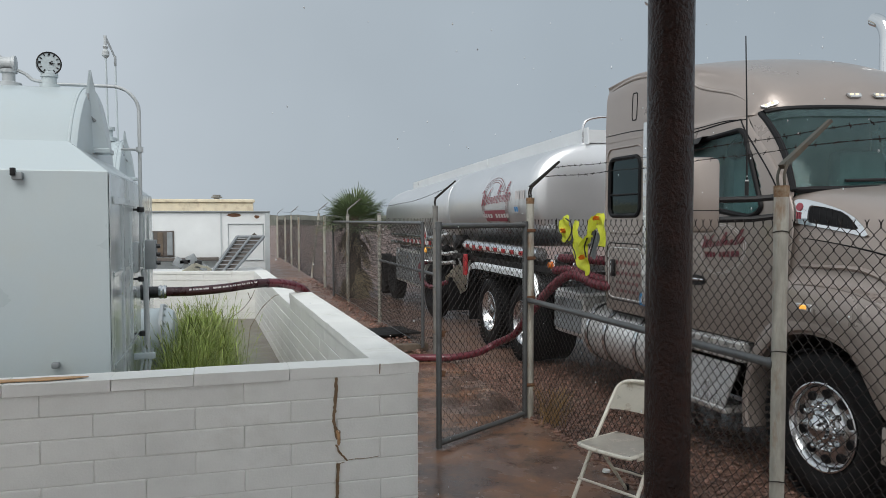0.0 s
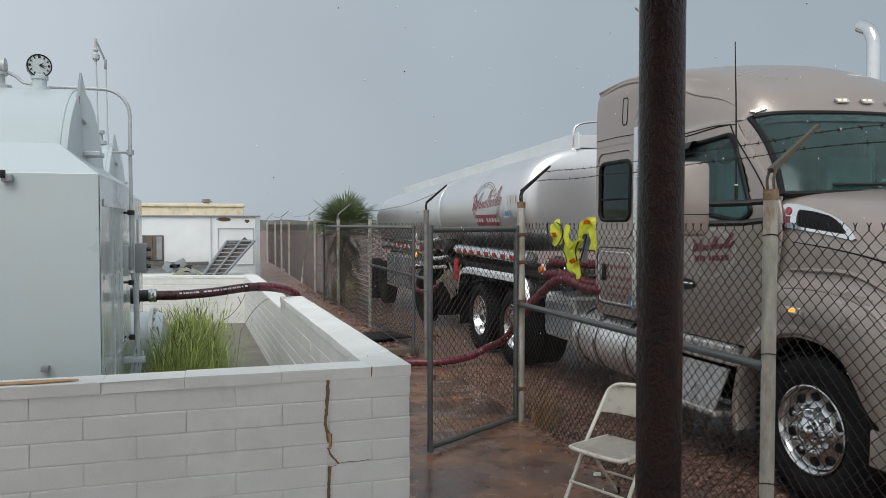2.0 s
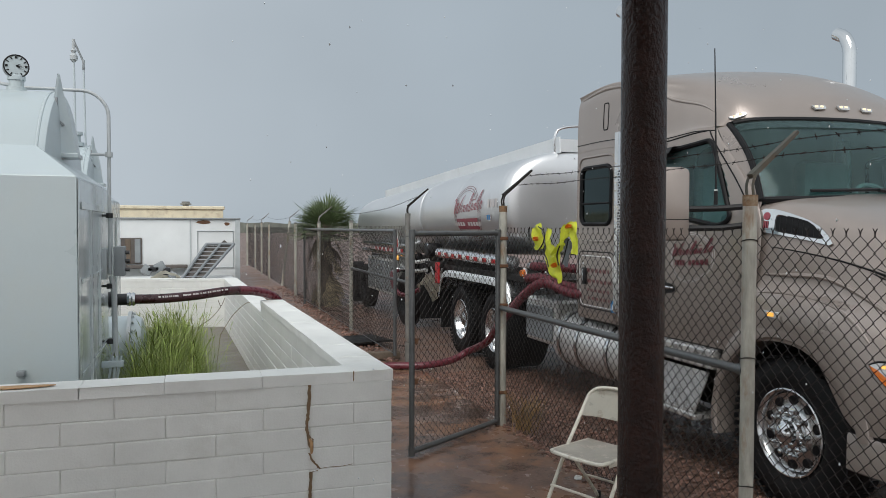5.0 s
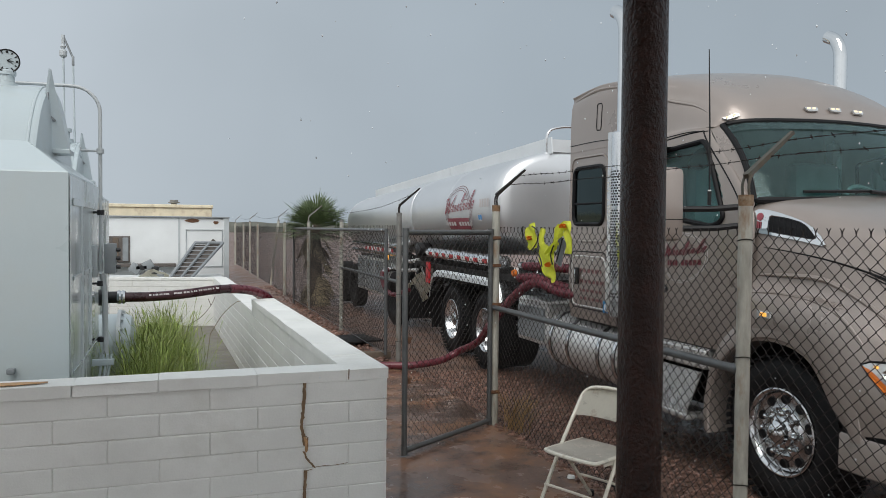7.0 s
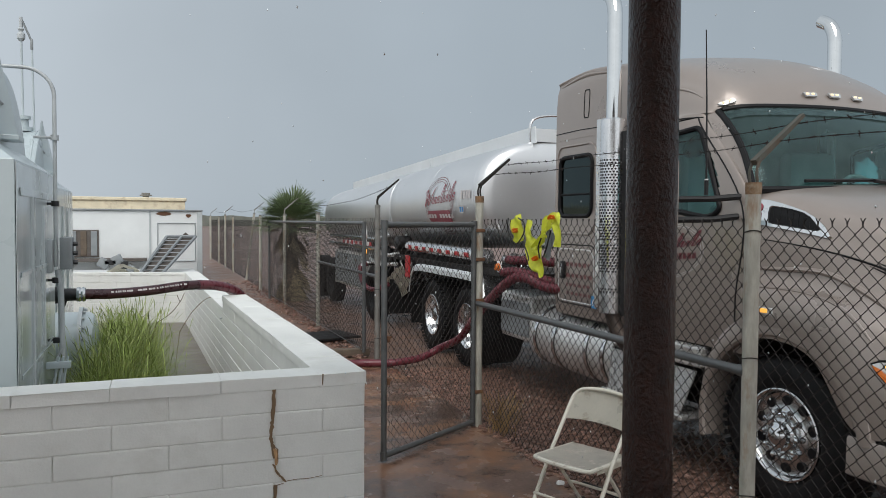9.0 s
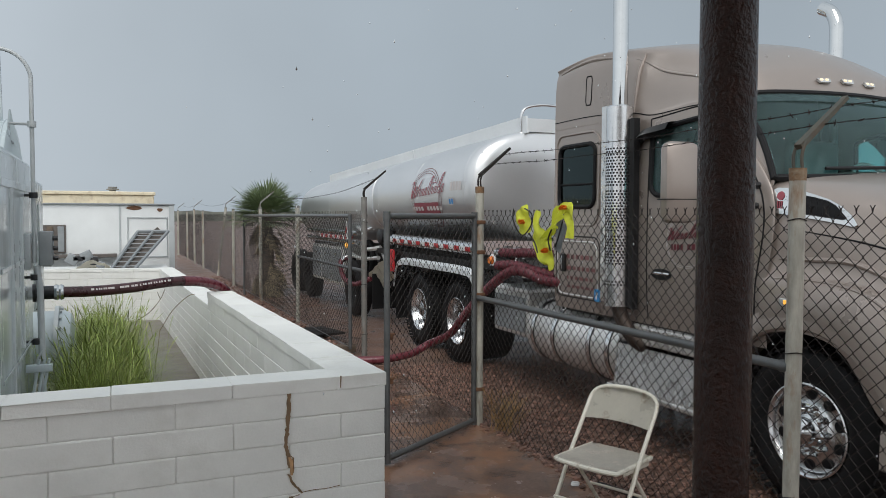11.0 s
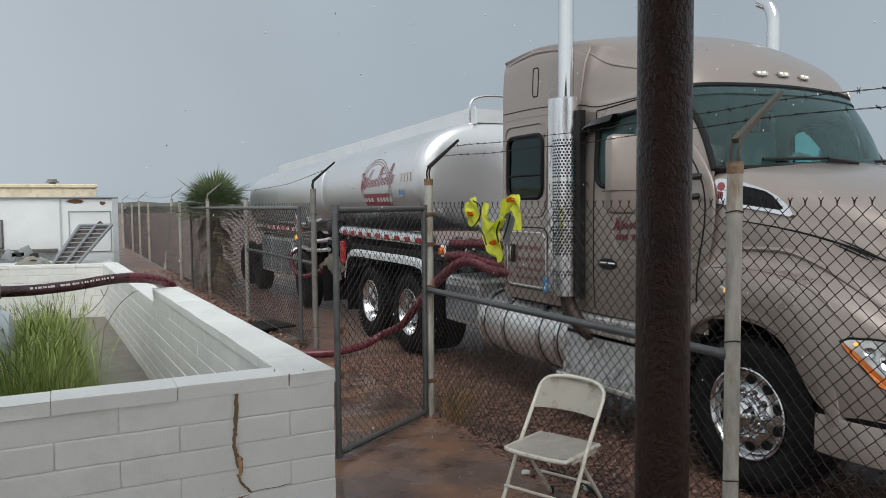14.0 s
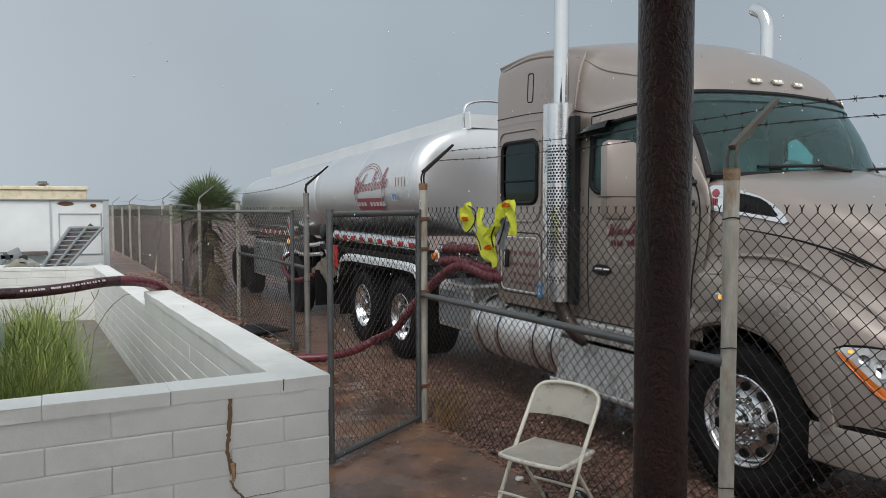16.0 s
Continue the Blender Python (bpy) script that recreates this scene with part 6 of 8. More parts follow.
    for y in (9.42, 10.72):
        bm = BM()
        lathe(bm, [(0.0, 0.29), (0.0, 0.42), (0.04, 0.505), (0.26, 0.505), (0.28, 0.42), (0.28, 0.29)], (CX - 0.86, y, 0.505), "x", 48)
        part("inner_tyre", bm, M_RUBBER, t)
        bm = BM()
        tube(bm, [(CX - 0.9, y, 0.505), (CX + 0.9, y, 0.505)], 0.10, 12)
        part("axle", bm, M_FRAME, t)
    # drive wings and red and white striped hose tube
    bm = BM()
    path = spline([(0, 8.72, 0.95), (0, 8.80, 1.12), (0, 9.0, 1.20), (0, 10.1, 1.21), (0, 11.2, 1.20), (0, 11.45, 1.10), (0, 11.55, 0.85)], 6)
    grid(bm, [[(CX - 1.235, p.y, p.z - 0.03), (CX - 1.24, p.y, p.z), (CX - 1.20, p.y, p.z + 0.01), (CX - 0.6, p.y, p.z + 0.01)] for p in path])
    bmesh.ops.solidify(bm, geom=bm.faces[:], thickness=0.008)
    wing = part("drive_wing", bm, M_ALU, t, "long bright wing over the rear wheels")
    bm = BM()
    grid(bm, [[(CX - 1.225, p.y, p.z + 0.015), (CX - 1.262, p.y, p.z - 0.02), (CX - 1.268, p.y, p.z - 0.085), (CX - 1.25, p.y, p.z - 0.09)] for p in path])
    part("wing_lip", bm, M_COAMING, wing, "pale rolled wing edge")
    bm = BM()
    tube(bm, [(CX - 1.17, 8.78, 1.44), (CX - 1.17, 11.75, 1.47)], 0.085, 20)
    ht = part("hose_tube", bm, M_ALU, t, "long polished hose tube")
    for k in range(9):
        y = 8.86 + k * 0.325
        for m_, y0, y1 in ((M_RED, 0, 0.15), (M_WHITE, 0.15, 0.31)):
            bm = BM()
            rows4 = [[(CX - 1.17 - math.cos(a) * 0.0875, yy, 1.445 + (yy - 8.78) * 0.01 + math.sin(a) * 0.0875) for a in (-0.45, -0.2, 0.0, 0.2)] for yy in (y + y0, y + y1)]
            grid(bm, rows4)
            part("reflective_strip", bm, m_, ht)
    bm = BM()
    span_box(bm, (CX - 1.26, 11.60, 0.98), (CX - 1.22, 11.76, 1.32), 0.01)
    part("tail_panel", bm, M_RED, t, "red tail reflector", smooth=False)
    bm = BM()
    lathe(bm, [(0.0, 0.0), (0.0, 0.036), (0.03, 0.045), (0.045, 0.045)], (CX - 1.26, 8.36, 1.335), "x", 18)
    part("side_lamp", bm, M_AMBERLENS, t, "round amber side lamp")
    bm = BM()
    span_box(bm, (CX - 1.215, 8.30, 1.27), (CX - 1.20, 8.42, 1.40), 0.008)
    part("lamp_plate", bm, M_WHITE, t, smooth=False)
    bm = BM()
    span_box(bm, (CX - 1.18, 7.6, 1.22), (CX - 0.4, 12.6, 1.30), 0.01)
    part("sub_frame", bm, M_FRAME, t, smooth=False)
    return t


def tank_section(hw, hh, zc, y, n=56):
    """Rounded box section; the tank falls gently to the rear."""
    out = []
    zc -= 0.029 * (y - 8.85)
    for k in range(n):
        a = k * math.tau / n
        c, s = math.cos(a), math.sin(a)
        out.append(Vector((CX + math.copysign(abs(c) ** 0.72, c) * hw, y, zc + math.copysign(abs(s) ** 0.80, s) * hh)))
    return out


def tank_body(name, parent, y0, y1, zc, hh, hw=1.25, blunt=()):
    bm = BM()
    prof = [(0.0, 0.02), (0.02, 0.5), (0.06, 0.85), (0.09, 0.94), (0.13, 0.978), (0.19, 0.996), (0.24, 1.0)]
    flat = [(0.0, 0.02), (0.004, 0.93), (0.012, 0.98), (0.03, 0.997), (0.05, 1.0)]
    p0, p1 = flat if 0 in blunt else prof, flat if 1 in blunt else prof
    secs = [(y0 + a, f) for a, f in p0] + [(y0 + (y1 - y0) * k / 8, 1.0) for k in range(1, 8)] + [(y1 - a, f) for a, f in p1[::-1]]
    grid(bm, [tank_section(hw * f, hh * f, zc, y) for y, f in secs], closed=True)
    b = part(name, bm, M_TANKALU, parent, "polished aluminium tank with blurred reflections")
    for y in (y0 + 0.27, y0 + (y1 - y0) * 0.5, y1 - 0.3):
        bm = BM()
        tube(bm, tank_section(hw, hh, zc, y), 0.0022, 6, closed=True)
        part("weld_band", bm, M_TANKALU, b)
    # walkway coaming along the top
    lead = 0.006 if 0 in blunt else 0.06
    bm = BM()
    zt = zc + hh
    f0, f1 = -0.029 * (y0 - 8.85), -0.029 * (y1 - 8.85)
    for x in (-0.52, 0.50):
        solid(bm, [(CX + x, y0 + lead * 0.4, zt + f0 - 0.06), (CX + x, y0 + lead, zt + f0 + 0.15), (CX + x, y1 - 0.006, zt + f1 + 0.15), (CX + x, y1 - 0.006, zt + f1 - 0.06)], (0.02, 0, 0))
    span_box(bm, (CX - 0.50, y0 + 0.08, zt + f0 - 0.04), (CX + 0.5, y0 + 0.11, zt + f0 + 0.125))
    solid(bm, [(CX - 0.5, y0 + 0.1, zt + f0 - 0.02), (CX + 0.5, y0 + 0.1, zt + f0 - 0.02), (CX + 0.5, y1 - 0.1, zt + f1 - 0.02), (CX - 0.5, y1 - 0.1, zt + f1 - 0.02)], (0, 0, 0.02))
    part("coaming", bm, M_COAMING, b, "raised aluminium walkway coaming", smooth=False)
    return b


def build_bodies():
    t = bpy.context.scene.objects["tanker_lorry"]
    b = tank_body("tank", t, 8.78, 12.63, 2.21, 0.69, blunt=(1,))

    def on_tank(a, c):
        """a metres towards the rear, c metres up the flank."""
        z = 2.10 + c
        s = min(1.0, abs(z - 2.168) / 0.69)
        an = math.asin(s ** (1 / 0.80))
        return Vector((CX - 1.25 * math.cos(an) ** 0.72 - 0.006, 10.28 - a * 1.35, z))
    def lift(fn, d):
        return lambda a, c: fn(a, c) + Vector((-d, 0, 0))
    bm = BM()
    ring_mark(bm, lambda a, c: on_tank(a, c - 0.02), 0.40, 0.40, (1.0, 0.92, 0.84))
    part("brand_ring", bm, M_LETTER, b, "thin faded red hoops", smooth=False)
    bm = BM()
    script_mark(bm, lift(lambda a, c: on_tank(a + 0.02, c), 0.004), 0.98, 0.62)
    part("tank_brand", bm, M_LOGO, b, "crimson brand mark in strokes", smooth=False)
    bm = BM()
    for k in range(6):
        bar_row(bm, lift(on_tank, 0.006), -0.43, 0.43, -0.245 + k * 0.026, -0.219 + k * 0.026, 1, 9)
    part("brand_plate", bm, M_LOGO, b, "crimson bar under the mark", smooth=False)
    bm = BM()
    bar_row(bm, lift(on_tank, 0.011), -0.40, 0.40, -0.195, -0.14, 10, 4)
    tagged(part("brand_blocks", bm, M_LOGOW, b, "pale blocks on the crimson bar", smooth=False), kind="stuff")
    bm = BM()
    bar_row(bm, lift(on_tank, 0.003), 0.60, 0.86, 0.05, 0.16, 4, 9)
    tagged(part("fleet_bars", bm, M_LOGOW, b, "pale grey bars", smooth=False), kind="stuff")
    bm = BM()
    bar_row(bm, lift(on_tank, 0.003), 0.55, 0.70, -0.13, -0.03, 1, 9)
    st = part("tank_sticker", bm, M_LOGOW, b, "small white sticker with a blue mark", smooth=False)
    bm = BM()
    bar_row(bm, lift(on_tank, 0.006), 0.575, 0.675, -0.115, -0.05, 2, 9)
    tagged(part("sticker_mark", bm, M_BLUE, st, smooth=False), kind="stuff")
    # guard hoops at the front of the walkway
    for y in (8.95,):
        bm = BM()
        tube(bm, spline([(CX - 0.52, y, 2.86), (CX - 0.52, y, 3.08), (CX - 0.44, y, 3.17), (CX - 0.2, y, 3.21), (CX + 0.05, y, 3.19), (CX + 0.14, y, 3.10), (CX + 0.16, y, 2.86)], 6), 0.02, 8)
        part("guard_hoop", bm, M_ALU, b, "bent aluminium hand rail")
    # under-tank pipework
    bm = BM()
    tube(bm, [(CX - 1.02, 7.7, 1.42), (CX - 1.02, 8.6, 1.40)], 0.06, 12)
    for y in (7.85, 8.1, 8.35):
        tube(bm, [(CX - 1.02, y - 0.03, 1.41), (CX - 1.02, y + 0.03, 1.41)], 0.085, 14)
    tube(bm, [(CX - 1.02, 8.1, 1.41), (CX - 1.12, 8.05, 1.30), (CX - 1.18, 8.0, 1.2)], 0.05, 10)
    part("outlet_manifold", bm, M_ALU, b, "aluminium outlet manifold")
    p = thing("pup_trailer", (CX, 16.5, 0.0), "polished aluminium drawbar tank trailer behind the lorry", "trailer")
    b2 = tank_body("tank", p, 12.65, 18.1, 2.21, 0.69, blunt=(0,))
    for sd in (-1, 1):
        bm = BM()
        span_box(bm, (CX + sd * 0.42 - 0.05, 12.6, 0.95), (CX + sd * 0.42 + 0.05, 19.8, 1.2), 0.01)
        part("frame_rail", bm, M_FRAME, p, smooth=False)
    for y in (14.1, 17.6, 18.9):
        for x in (CX - 1.18, CX + 0.9):
            bm = BM()
            lathe(bm, [(0.16, 0.0), (0.15, 0.2), (0.03, 0.27), (0.01, 0.30), (0.0, 0.42), (0.05, 0.51), (0.25, 0.51), (0.28, 0.42), (0.28, 0.0)], (x, y, 0.505), "x", 36)
            part("wheel", bm, M_RUBBER, p, "black tyre")
    bm = BM()
    span_box(bm, (CX - 1.2, 14.6, 0.50), (CX - 0.6, 17.0, 1.24), 0.02)
    bx = part("side_locker", bm, M_ALUDULL, p, "dull aluminium side locker", smooth=False)
    for y0 in (14.68, 15.46, 16.24):
        bm = BM()
        span_box(bm, (CX - 1.215, y0, 0.56), (CX - 1.203, y0 + 0.70, 1.18), 0.01)
        dr = part("locker_door", bm, M_BOXGREY, bx, "grey locker door", smooth=False)
        bm = BM()
        box(bm, (CX - 1.222, y0 + 0.35, 1.08), (0.014, 0.12, 0.05), bevel=0.006)
        part("latch", bm, M_CHROME, dr)
    for k in range(7):
        for m_, o in ((M_RED, 0.0), (M_WHITE, 0.17)):
            bm = BM()
            span_box(bm, (CX - 1.262, 13.75 + k * 0.35 + o, 1.40), (CX - 1.258, 13.90 + k * 0.35 + o, 1.47))
            part("reflective_strip", bm, m_, p, smooth=False)
    bm = BM()
    solid(bm, [(CX - 1.27, 14.20, 1.56), (CX - 1.27, 14.11, 1.73), (CX - 1.27, 14.02, 1.56), (CX - 1.27, 14.11, 1.39)], (0.008, 0, 0))
    pk = part("hazard_placard", bm, M_WHITE, p, "white and red diamond placard", smooth=False)
    bm = BM()
    solid(bm, [(CX - 1.274, 14.17, 1.55), (CX - 1.274, 14.11, 1.66), (CX - 1.274, 14.05, 1.55), (CX - 1.274, 14.11, 1.49)], (0.003, 0, 0))
    part("placard_mark", bm, M_RED, pk, smooth=False)
    bm = BM()
    tube(bm, [(CX - 0.95, 13.72 + math.cos(k * math.tau / 28) * 0.20, 1.05 + math.sin(k * math.tau / 28) * 0.30) for k in range(28)], 0.06, 10, closed=True)
    part("coiled_hose", bm, M_RUBBER, p, "thick black hose coiled at the drawbar")
    for z, y0, y1 in ((1.62, 13.2, 14.0), (1.30, 12.8, 13.9), (1.12, 12.9, 14.5)):
        bm = BM()
        tube(bm, spline([(CX - 1.05, y0, z), (CX - 1.12, (y0 + y1) / 2, z - 0.05), (CX - 1.08, y1, z + 0.02)], 5), 0.035, 8)
        part("air_line", bm, M_ALUDULL, p)
    bm = BM()
    rows5 = []
    for i in range(13):
        f = i / 12
        c = Vector((CX - 1.13, 12.35 + 0.85 * f, 0.98 - 0.30 * f - 0.06 * math.sin(f * math.pi)))
        rows5.append([c + Vector((0.06 * noise.noise(Vector((i * 0.6, j * 0.9, 2))) + 0.03 * j, 0.02 * j, (0.20 - 0.055 * j) * (0.7 + 0.5 * math.sin(f * math.pi)))) for j in range(8)])
    grid(bm, rows5)
    bmesh.ops.solidify(bm, geom=bm.faces[:], thickness=0.006)
    part("wrapped_tarp", bm, M_CHAIR, p, "pale crumpled canvas tied over the coupling")
    for z in (1.36, 1.52):
        bm = BM()
        tube(bm, [(CX - 1.2, 13.6, z), (CX - 1.2, 17.4, z)], 0.05, 10)
        part("side_tube", bm, M_ALU, p, "aluminium side tube")
    bm = BM()
    lathe(bm, [(0.0, 0.0), (0.0, 0.04), (0.03, 0.05)], (CX - 1.285, 14.12, 1.29), "x", 14)
    part("side_lamp", bm, M_AMBER, p, "lit amber side lamp")
    bm = BM()
    span_box(bm, (CX - 1.256, 14.06, 1.23), (CX - 1.251, 14.18, 1.35))
    part("lamp_plate", bm, M_BLACK, p, smooth=False)
    bm = BM()
    tube(bm, [(CX - 0.4, 13.6, 0.9), (CX, 12.4, 0.85), (CX + 0.4, 13.6, 0.9)], 0.05, 8)
    part("drawbar", bm, M_FRAME, p)
    for k in range(3):
        bm = BM()
        tube(bm, spline([(CX - 0.9 + 0.1 * k, 12.6, 1.35), (CX - 0.95 + 0.1 * k, 12.9, 0.85 + 0.08 * k), (CX - 0.9 + 0.1 * k, 13.5, 1.2)], 8), 0.02, 6)
        part("coiled_line", bm, M_ALUDULL if k % 2 else M_DARKIRON, p)
    bm = BM()
    lathe(bm, [(0.0, 0.09), (0.02, 0.12), (0.25, 0.12), (0.27, 0.09)], (CX - 1.22, 12.4, 1.50), "x", 18, True)
    part("hose_reel", bm, M_DARKIRON, p)
    for y in (12.95, 11.75):
        bm = BM()
        box(bm, (CX - 0.9, y, 0.55), (0.5, 0.012, 0.6))
        part("mud_flap", bm, M_RUBBER, p if y > 12 else t, "black mud flap", smooth=False)


build_lorry()
build_bodies()

# ---- hoses ----


def build_hoses():
    h = thing("transfer_hose", (1.2, 8.5, 0), "wet wine-red suction hose from the tank to the lorry", "hose")
    pts = spline([(-0.40, 7.75, 1.195), (-0.15, 7.80, 1.19), (0.15, 7.92, 1.20), (0.5, 8.10, 1.225), (0.80, 8.34, 1.19), (1.02, 8.58, 1.08), (1.18, 8.76, 0.82), (1.36, 8.95, 0.40),
                  (1.62, 9.25, 0.10), (2.0, 9.55, 0.052), (2.55, 9.70, 0.052), (3.0, 9.58, 0.055), (3.4, 9.62, 0.09), (3.66, 9.62, 0.20), (3.76, 9.20, 0.38), (3.78, 8.85, 0.63),
                  (3.78, 8.42, 0.90), (3.78, 8.02, 1.12), (3.79, 7.70, 1.255), (3.83, 7.48, 1.27), (3.88, 7.22, 1.21), (3.93, 6.98, 1.20), (4.1, 7.06, 1.22), (4.3, 7.3, 1.30)], 8)
    n = 26
    bm = BM()
    tube(bm, pts[:n + 1], 0.046, 14)
    part("inlet_length", bm, M_HOSEDARK, h, "dark wet hose end with pale print")
    bm = BM()
    tube(bm, pts[n:], 0.048, 14)
    body = part("hose_body", bm, M_HOSE, h, "wine-red rubber hose")
    # helix ridges of the far length
    far = pts[15 * 8:]
    for c, nxt in zip(far, far[1:]):
        bm = BM()
        d = (nxt - c).normalized()
        s = d.orthogonal().normalized()
        w = d.cross(s)
        tube(bm, [c + (s * math.cos(k * math.tau / 14) + w * math.sin(k * math.tau / 14)) * 0.049 for k in range(14)], 0.006, 4, closed=True)
        part("hose_ridge", bm, M_HOSE, body)
    # unreadable print along the inlet end
    bm = BM()
    rr = random.Random(9)
    for i in range(7, 24):
        a, b = pts[i], pts[i + 1]
        d = (b - a).normalized()
        up = (Vector((0, 0, 1)) - d * d.z).normalized()
        out = d.cross(up)
        if out.y > 0:
            out = -out
        for k in range(3):
            if rr.random() < 0.25:
                continue
            c = a.lerp(b, 0.15 + k * 0.3)
            q = []
            for du, an in ((-0.006, 0.25), (0.006, 0.25), (0.006, 0.62), (-0.006, 0.62)):
                q.append(c + d * du + (out * math.cos(an) + up * math.sin(an)) * 0.0475)
            bm.faces.new([bm.verts.new(p) for p in q])
    tagged(part("print", bm, M_LOGOW, h, "pale worn print bars", smooth=False), kind="stuff")
    h2 = thing("outlet_hose", (3.85, 7.6, 1.2), "red ribbed hose stowed beside the lorry's outlet", "hose")
    for path in ([(4.02, 8.32, 1.42), (3.98, 8.0, 1.43), (3.95, 7.6, 1.45), (3.97, 7.2, 1.45), (4.1, 7.06, 1.44)], [(3.80, 8.0, 1.30), (3.84, 7.7, 1.32), (3.90, 7.4, 1.28), (3.98, 7.15, 1.25), (4.2, 7.06, 1.24)]):
        sp = spline(path, 10)
        bm = BM()
        tube(bm, sp, 0.045, 12)
        hb = part("hose_body", bm, M_HOSE, h2, "red hose")
        for c, d in zip(sp[:-1], sp[1:]):
            dd = (d - c).normalized()
            s = dd.orthogonal().normalized()
            w = dd.cross(s)
            bm = BM()
            tube(bm, [c + (s * math.cos(k * math.tau / 12) + w * math.sin(k * math.tau / 12)) * 0.046 for k in range(12)], 0.006, 4, closed=True)
            part("hose_ridge", bm, M_HOSE, hb)
    h3 = thing("trailer_hose", (3.8, 13.4, 0.8), "short red hose hanging at the trailer coupling", "hose")
    bm = BM()
    tube(bm, spline([(3.95, 14.3, 1.05), (3.82, 14.35, 0.98), (3.8, 14.1, 0.72), (3.85, 13.6, 0.62), (4.05, 13.2, 0.75)], 8), 0.045, 10)
    part("hose_body", bm, M_HOSE, h3)
    bm = BM()
    tube(bm, spline([(4.1, 14.3, 1.05), (3.93, 14.33, 1.06), (3.85, 14.35, 1.0)], 5), 0.05, 10)
    part("elbow", bm, M_ALU, h3, "aluminium elbow")


build_hoses()

# ---- safety vest on the fence ----


def build_vest():
    v = thing("safety_vest", (2.88, 5.6, 1.47), "wet yellow high-visibility vest hung over the fence", "vest")
    FXV = 2.915

    def at(px, py, dx=0.0):
        """px across, py down, in hundredths of the vest's width."""
        y = 5.955 - 0.0087 * (px - 820) if px < 880 else 5.44 - 0.0076 * (px - 880)
        return Vector((FXV + dx, y, 1.895 - 0.0042 * (py - 351)))

    def ribbon(name, pts, material, label="", lift=0.0, fold=0.011, parent=None):
        bm = BM()
        c = spline([at(a, b) for a, b, w in pts], 5)
        ws = []
        for i in range(len(pts) - 1):
            for k in range(5):
                ws.append(pts[i][2] * (1 - k / 5) + pts[i + 1][2] * k / 5)
        ws.append(pts[-1][2])
        rows = []
        for i, (p, w) in enumerate(zip(c, ws)):
            d = (c[min(i + 1, len(c) - 1)] - c[max(i - 1, 0)]).normalized()
            s = Vector((1, 0, 0)).cross(d).normalized()
            row = []
            for k in range(9):
                f = k / 8 - 0.5
                bulge = fold * (math.sin(f * 9 + i * 0.45) - 1.0) + 0.006 * math.sin(i * 0.9 + k)
                row.append(p + s * (f * w * 0.0083 * (0.8 if abs(d.z) > 0.6 else 0.55)) + Vector((bulge - 0.012 - lift, 0, 0)))
            rows.append(row)
        grid(bm, rows)
        bmesh.ops.solidify(bm, geom=bm.faces[:], thickness=0.002)
        return part(name, bm, material, parent or v, label)
    left = ribbon("left_panel", [(829, 350, 20), (833, 370, 34), (836, 386, 30), (838, 398, 14)], M_VEST)
    main = ribbon("back_panel", [(858, 356, 6), (856, 378, 13), (858, 398, 26), (868, 420, 34), (877, 440, 25), (881, 458, 6)], M_VEST)
    ribbon("strap", [(864, 406, 17), (878, 395, 13), (890, 380, 9)], M_VEST, lift=0.006)
    right = ribbon("right_panel", [(884, 384, 9), (890, 366, 14), (898, 354, 17), (907, 354, 19), (912, 374, 19), (912, 402, 14)], M_VEST)
    ribbon("mesh_lining", [(899, 376, 14), (894, 396, 20), (889, 425, 12)], M_BOXGREY, "grey mesh lining", lift=-0.006, fold=0.006)
    ribbon("orange_band", [(829, 374, 7), (834, 376, 8), (840, 375, 6)], M_ORANGE, "orange band", lift=0.03, fold=0.006)
    ribbon("orange_band", [(899, 354, 6), (905, 351, 7), (912, 352, 6)], M_ORANGE, "orange band", lift=0.03, fold=0.006)
    ribbon("orange_band", [(868, 426, 6), (874, 425, 8), (879, 422, 6)], M_ORANGE, "orange band", lift=0.03, fold=0.006)
    for path in ([(820, 352), (819, 372), (827, 392), (838, 400), (851, 382), (852, 362), (840, 352)], [(886, 388), (880, 405), (884, 424)], [(905, 374), (898, 400), (892, 418)], [(848, 396), (858, 414), (862, 430)]):
        bm = BM()
        tube(bm, spline([at(a, b, -0.045) for a, b in path], 5), 0.0055, 5)
        part("binding", bm, M_BLACK, v, "black edge binding")


build_vest()

# ---- folding chair ----


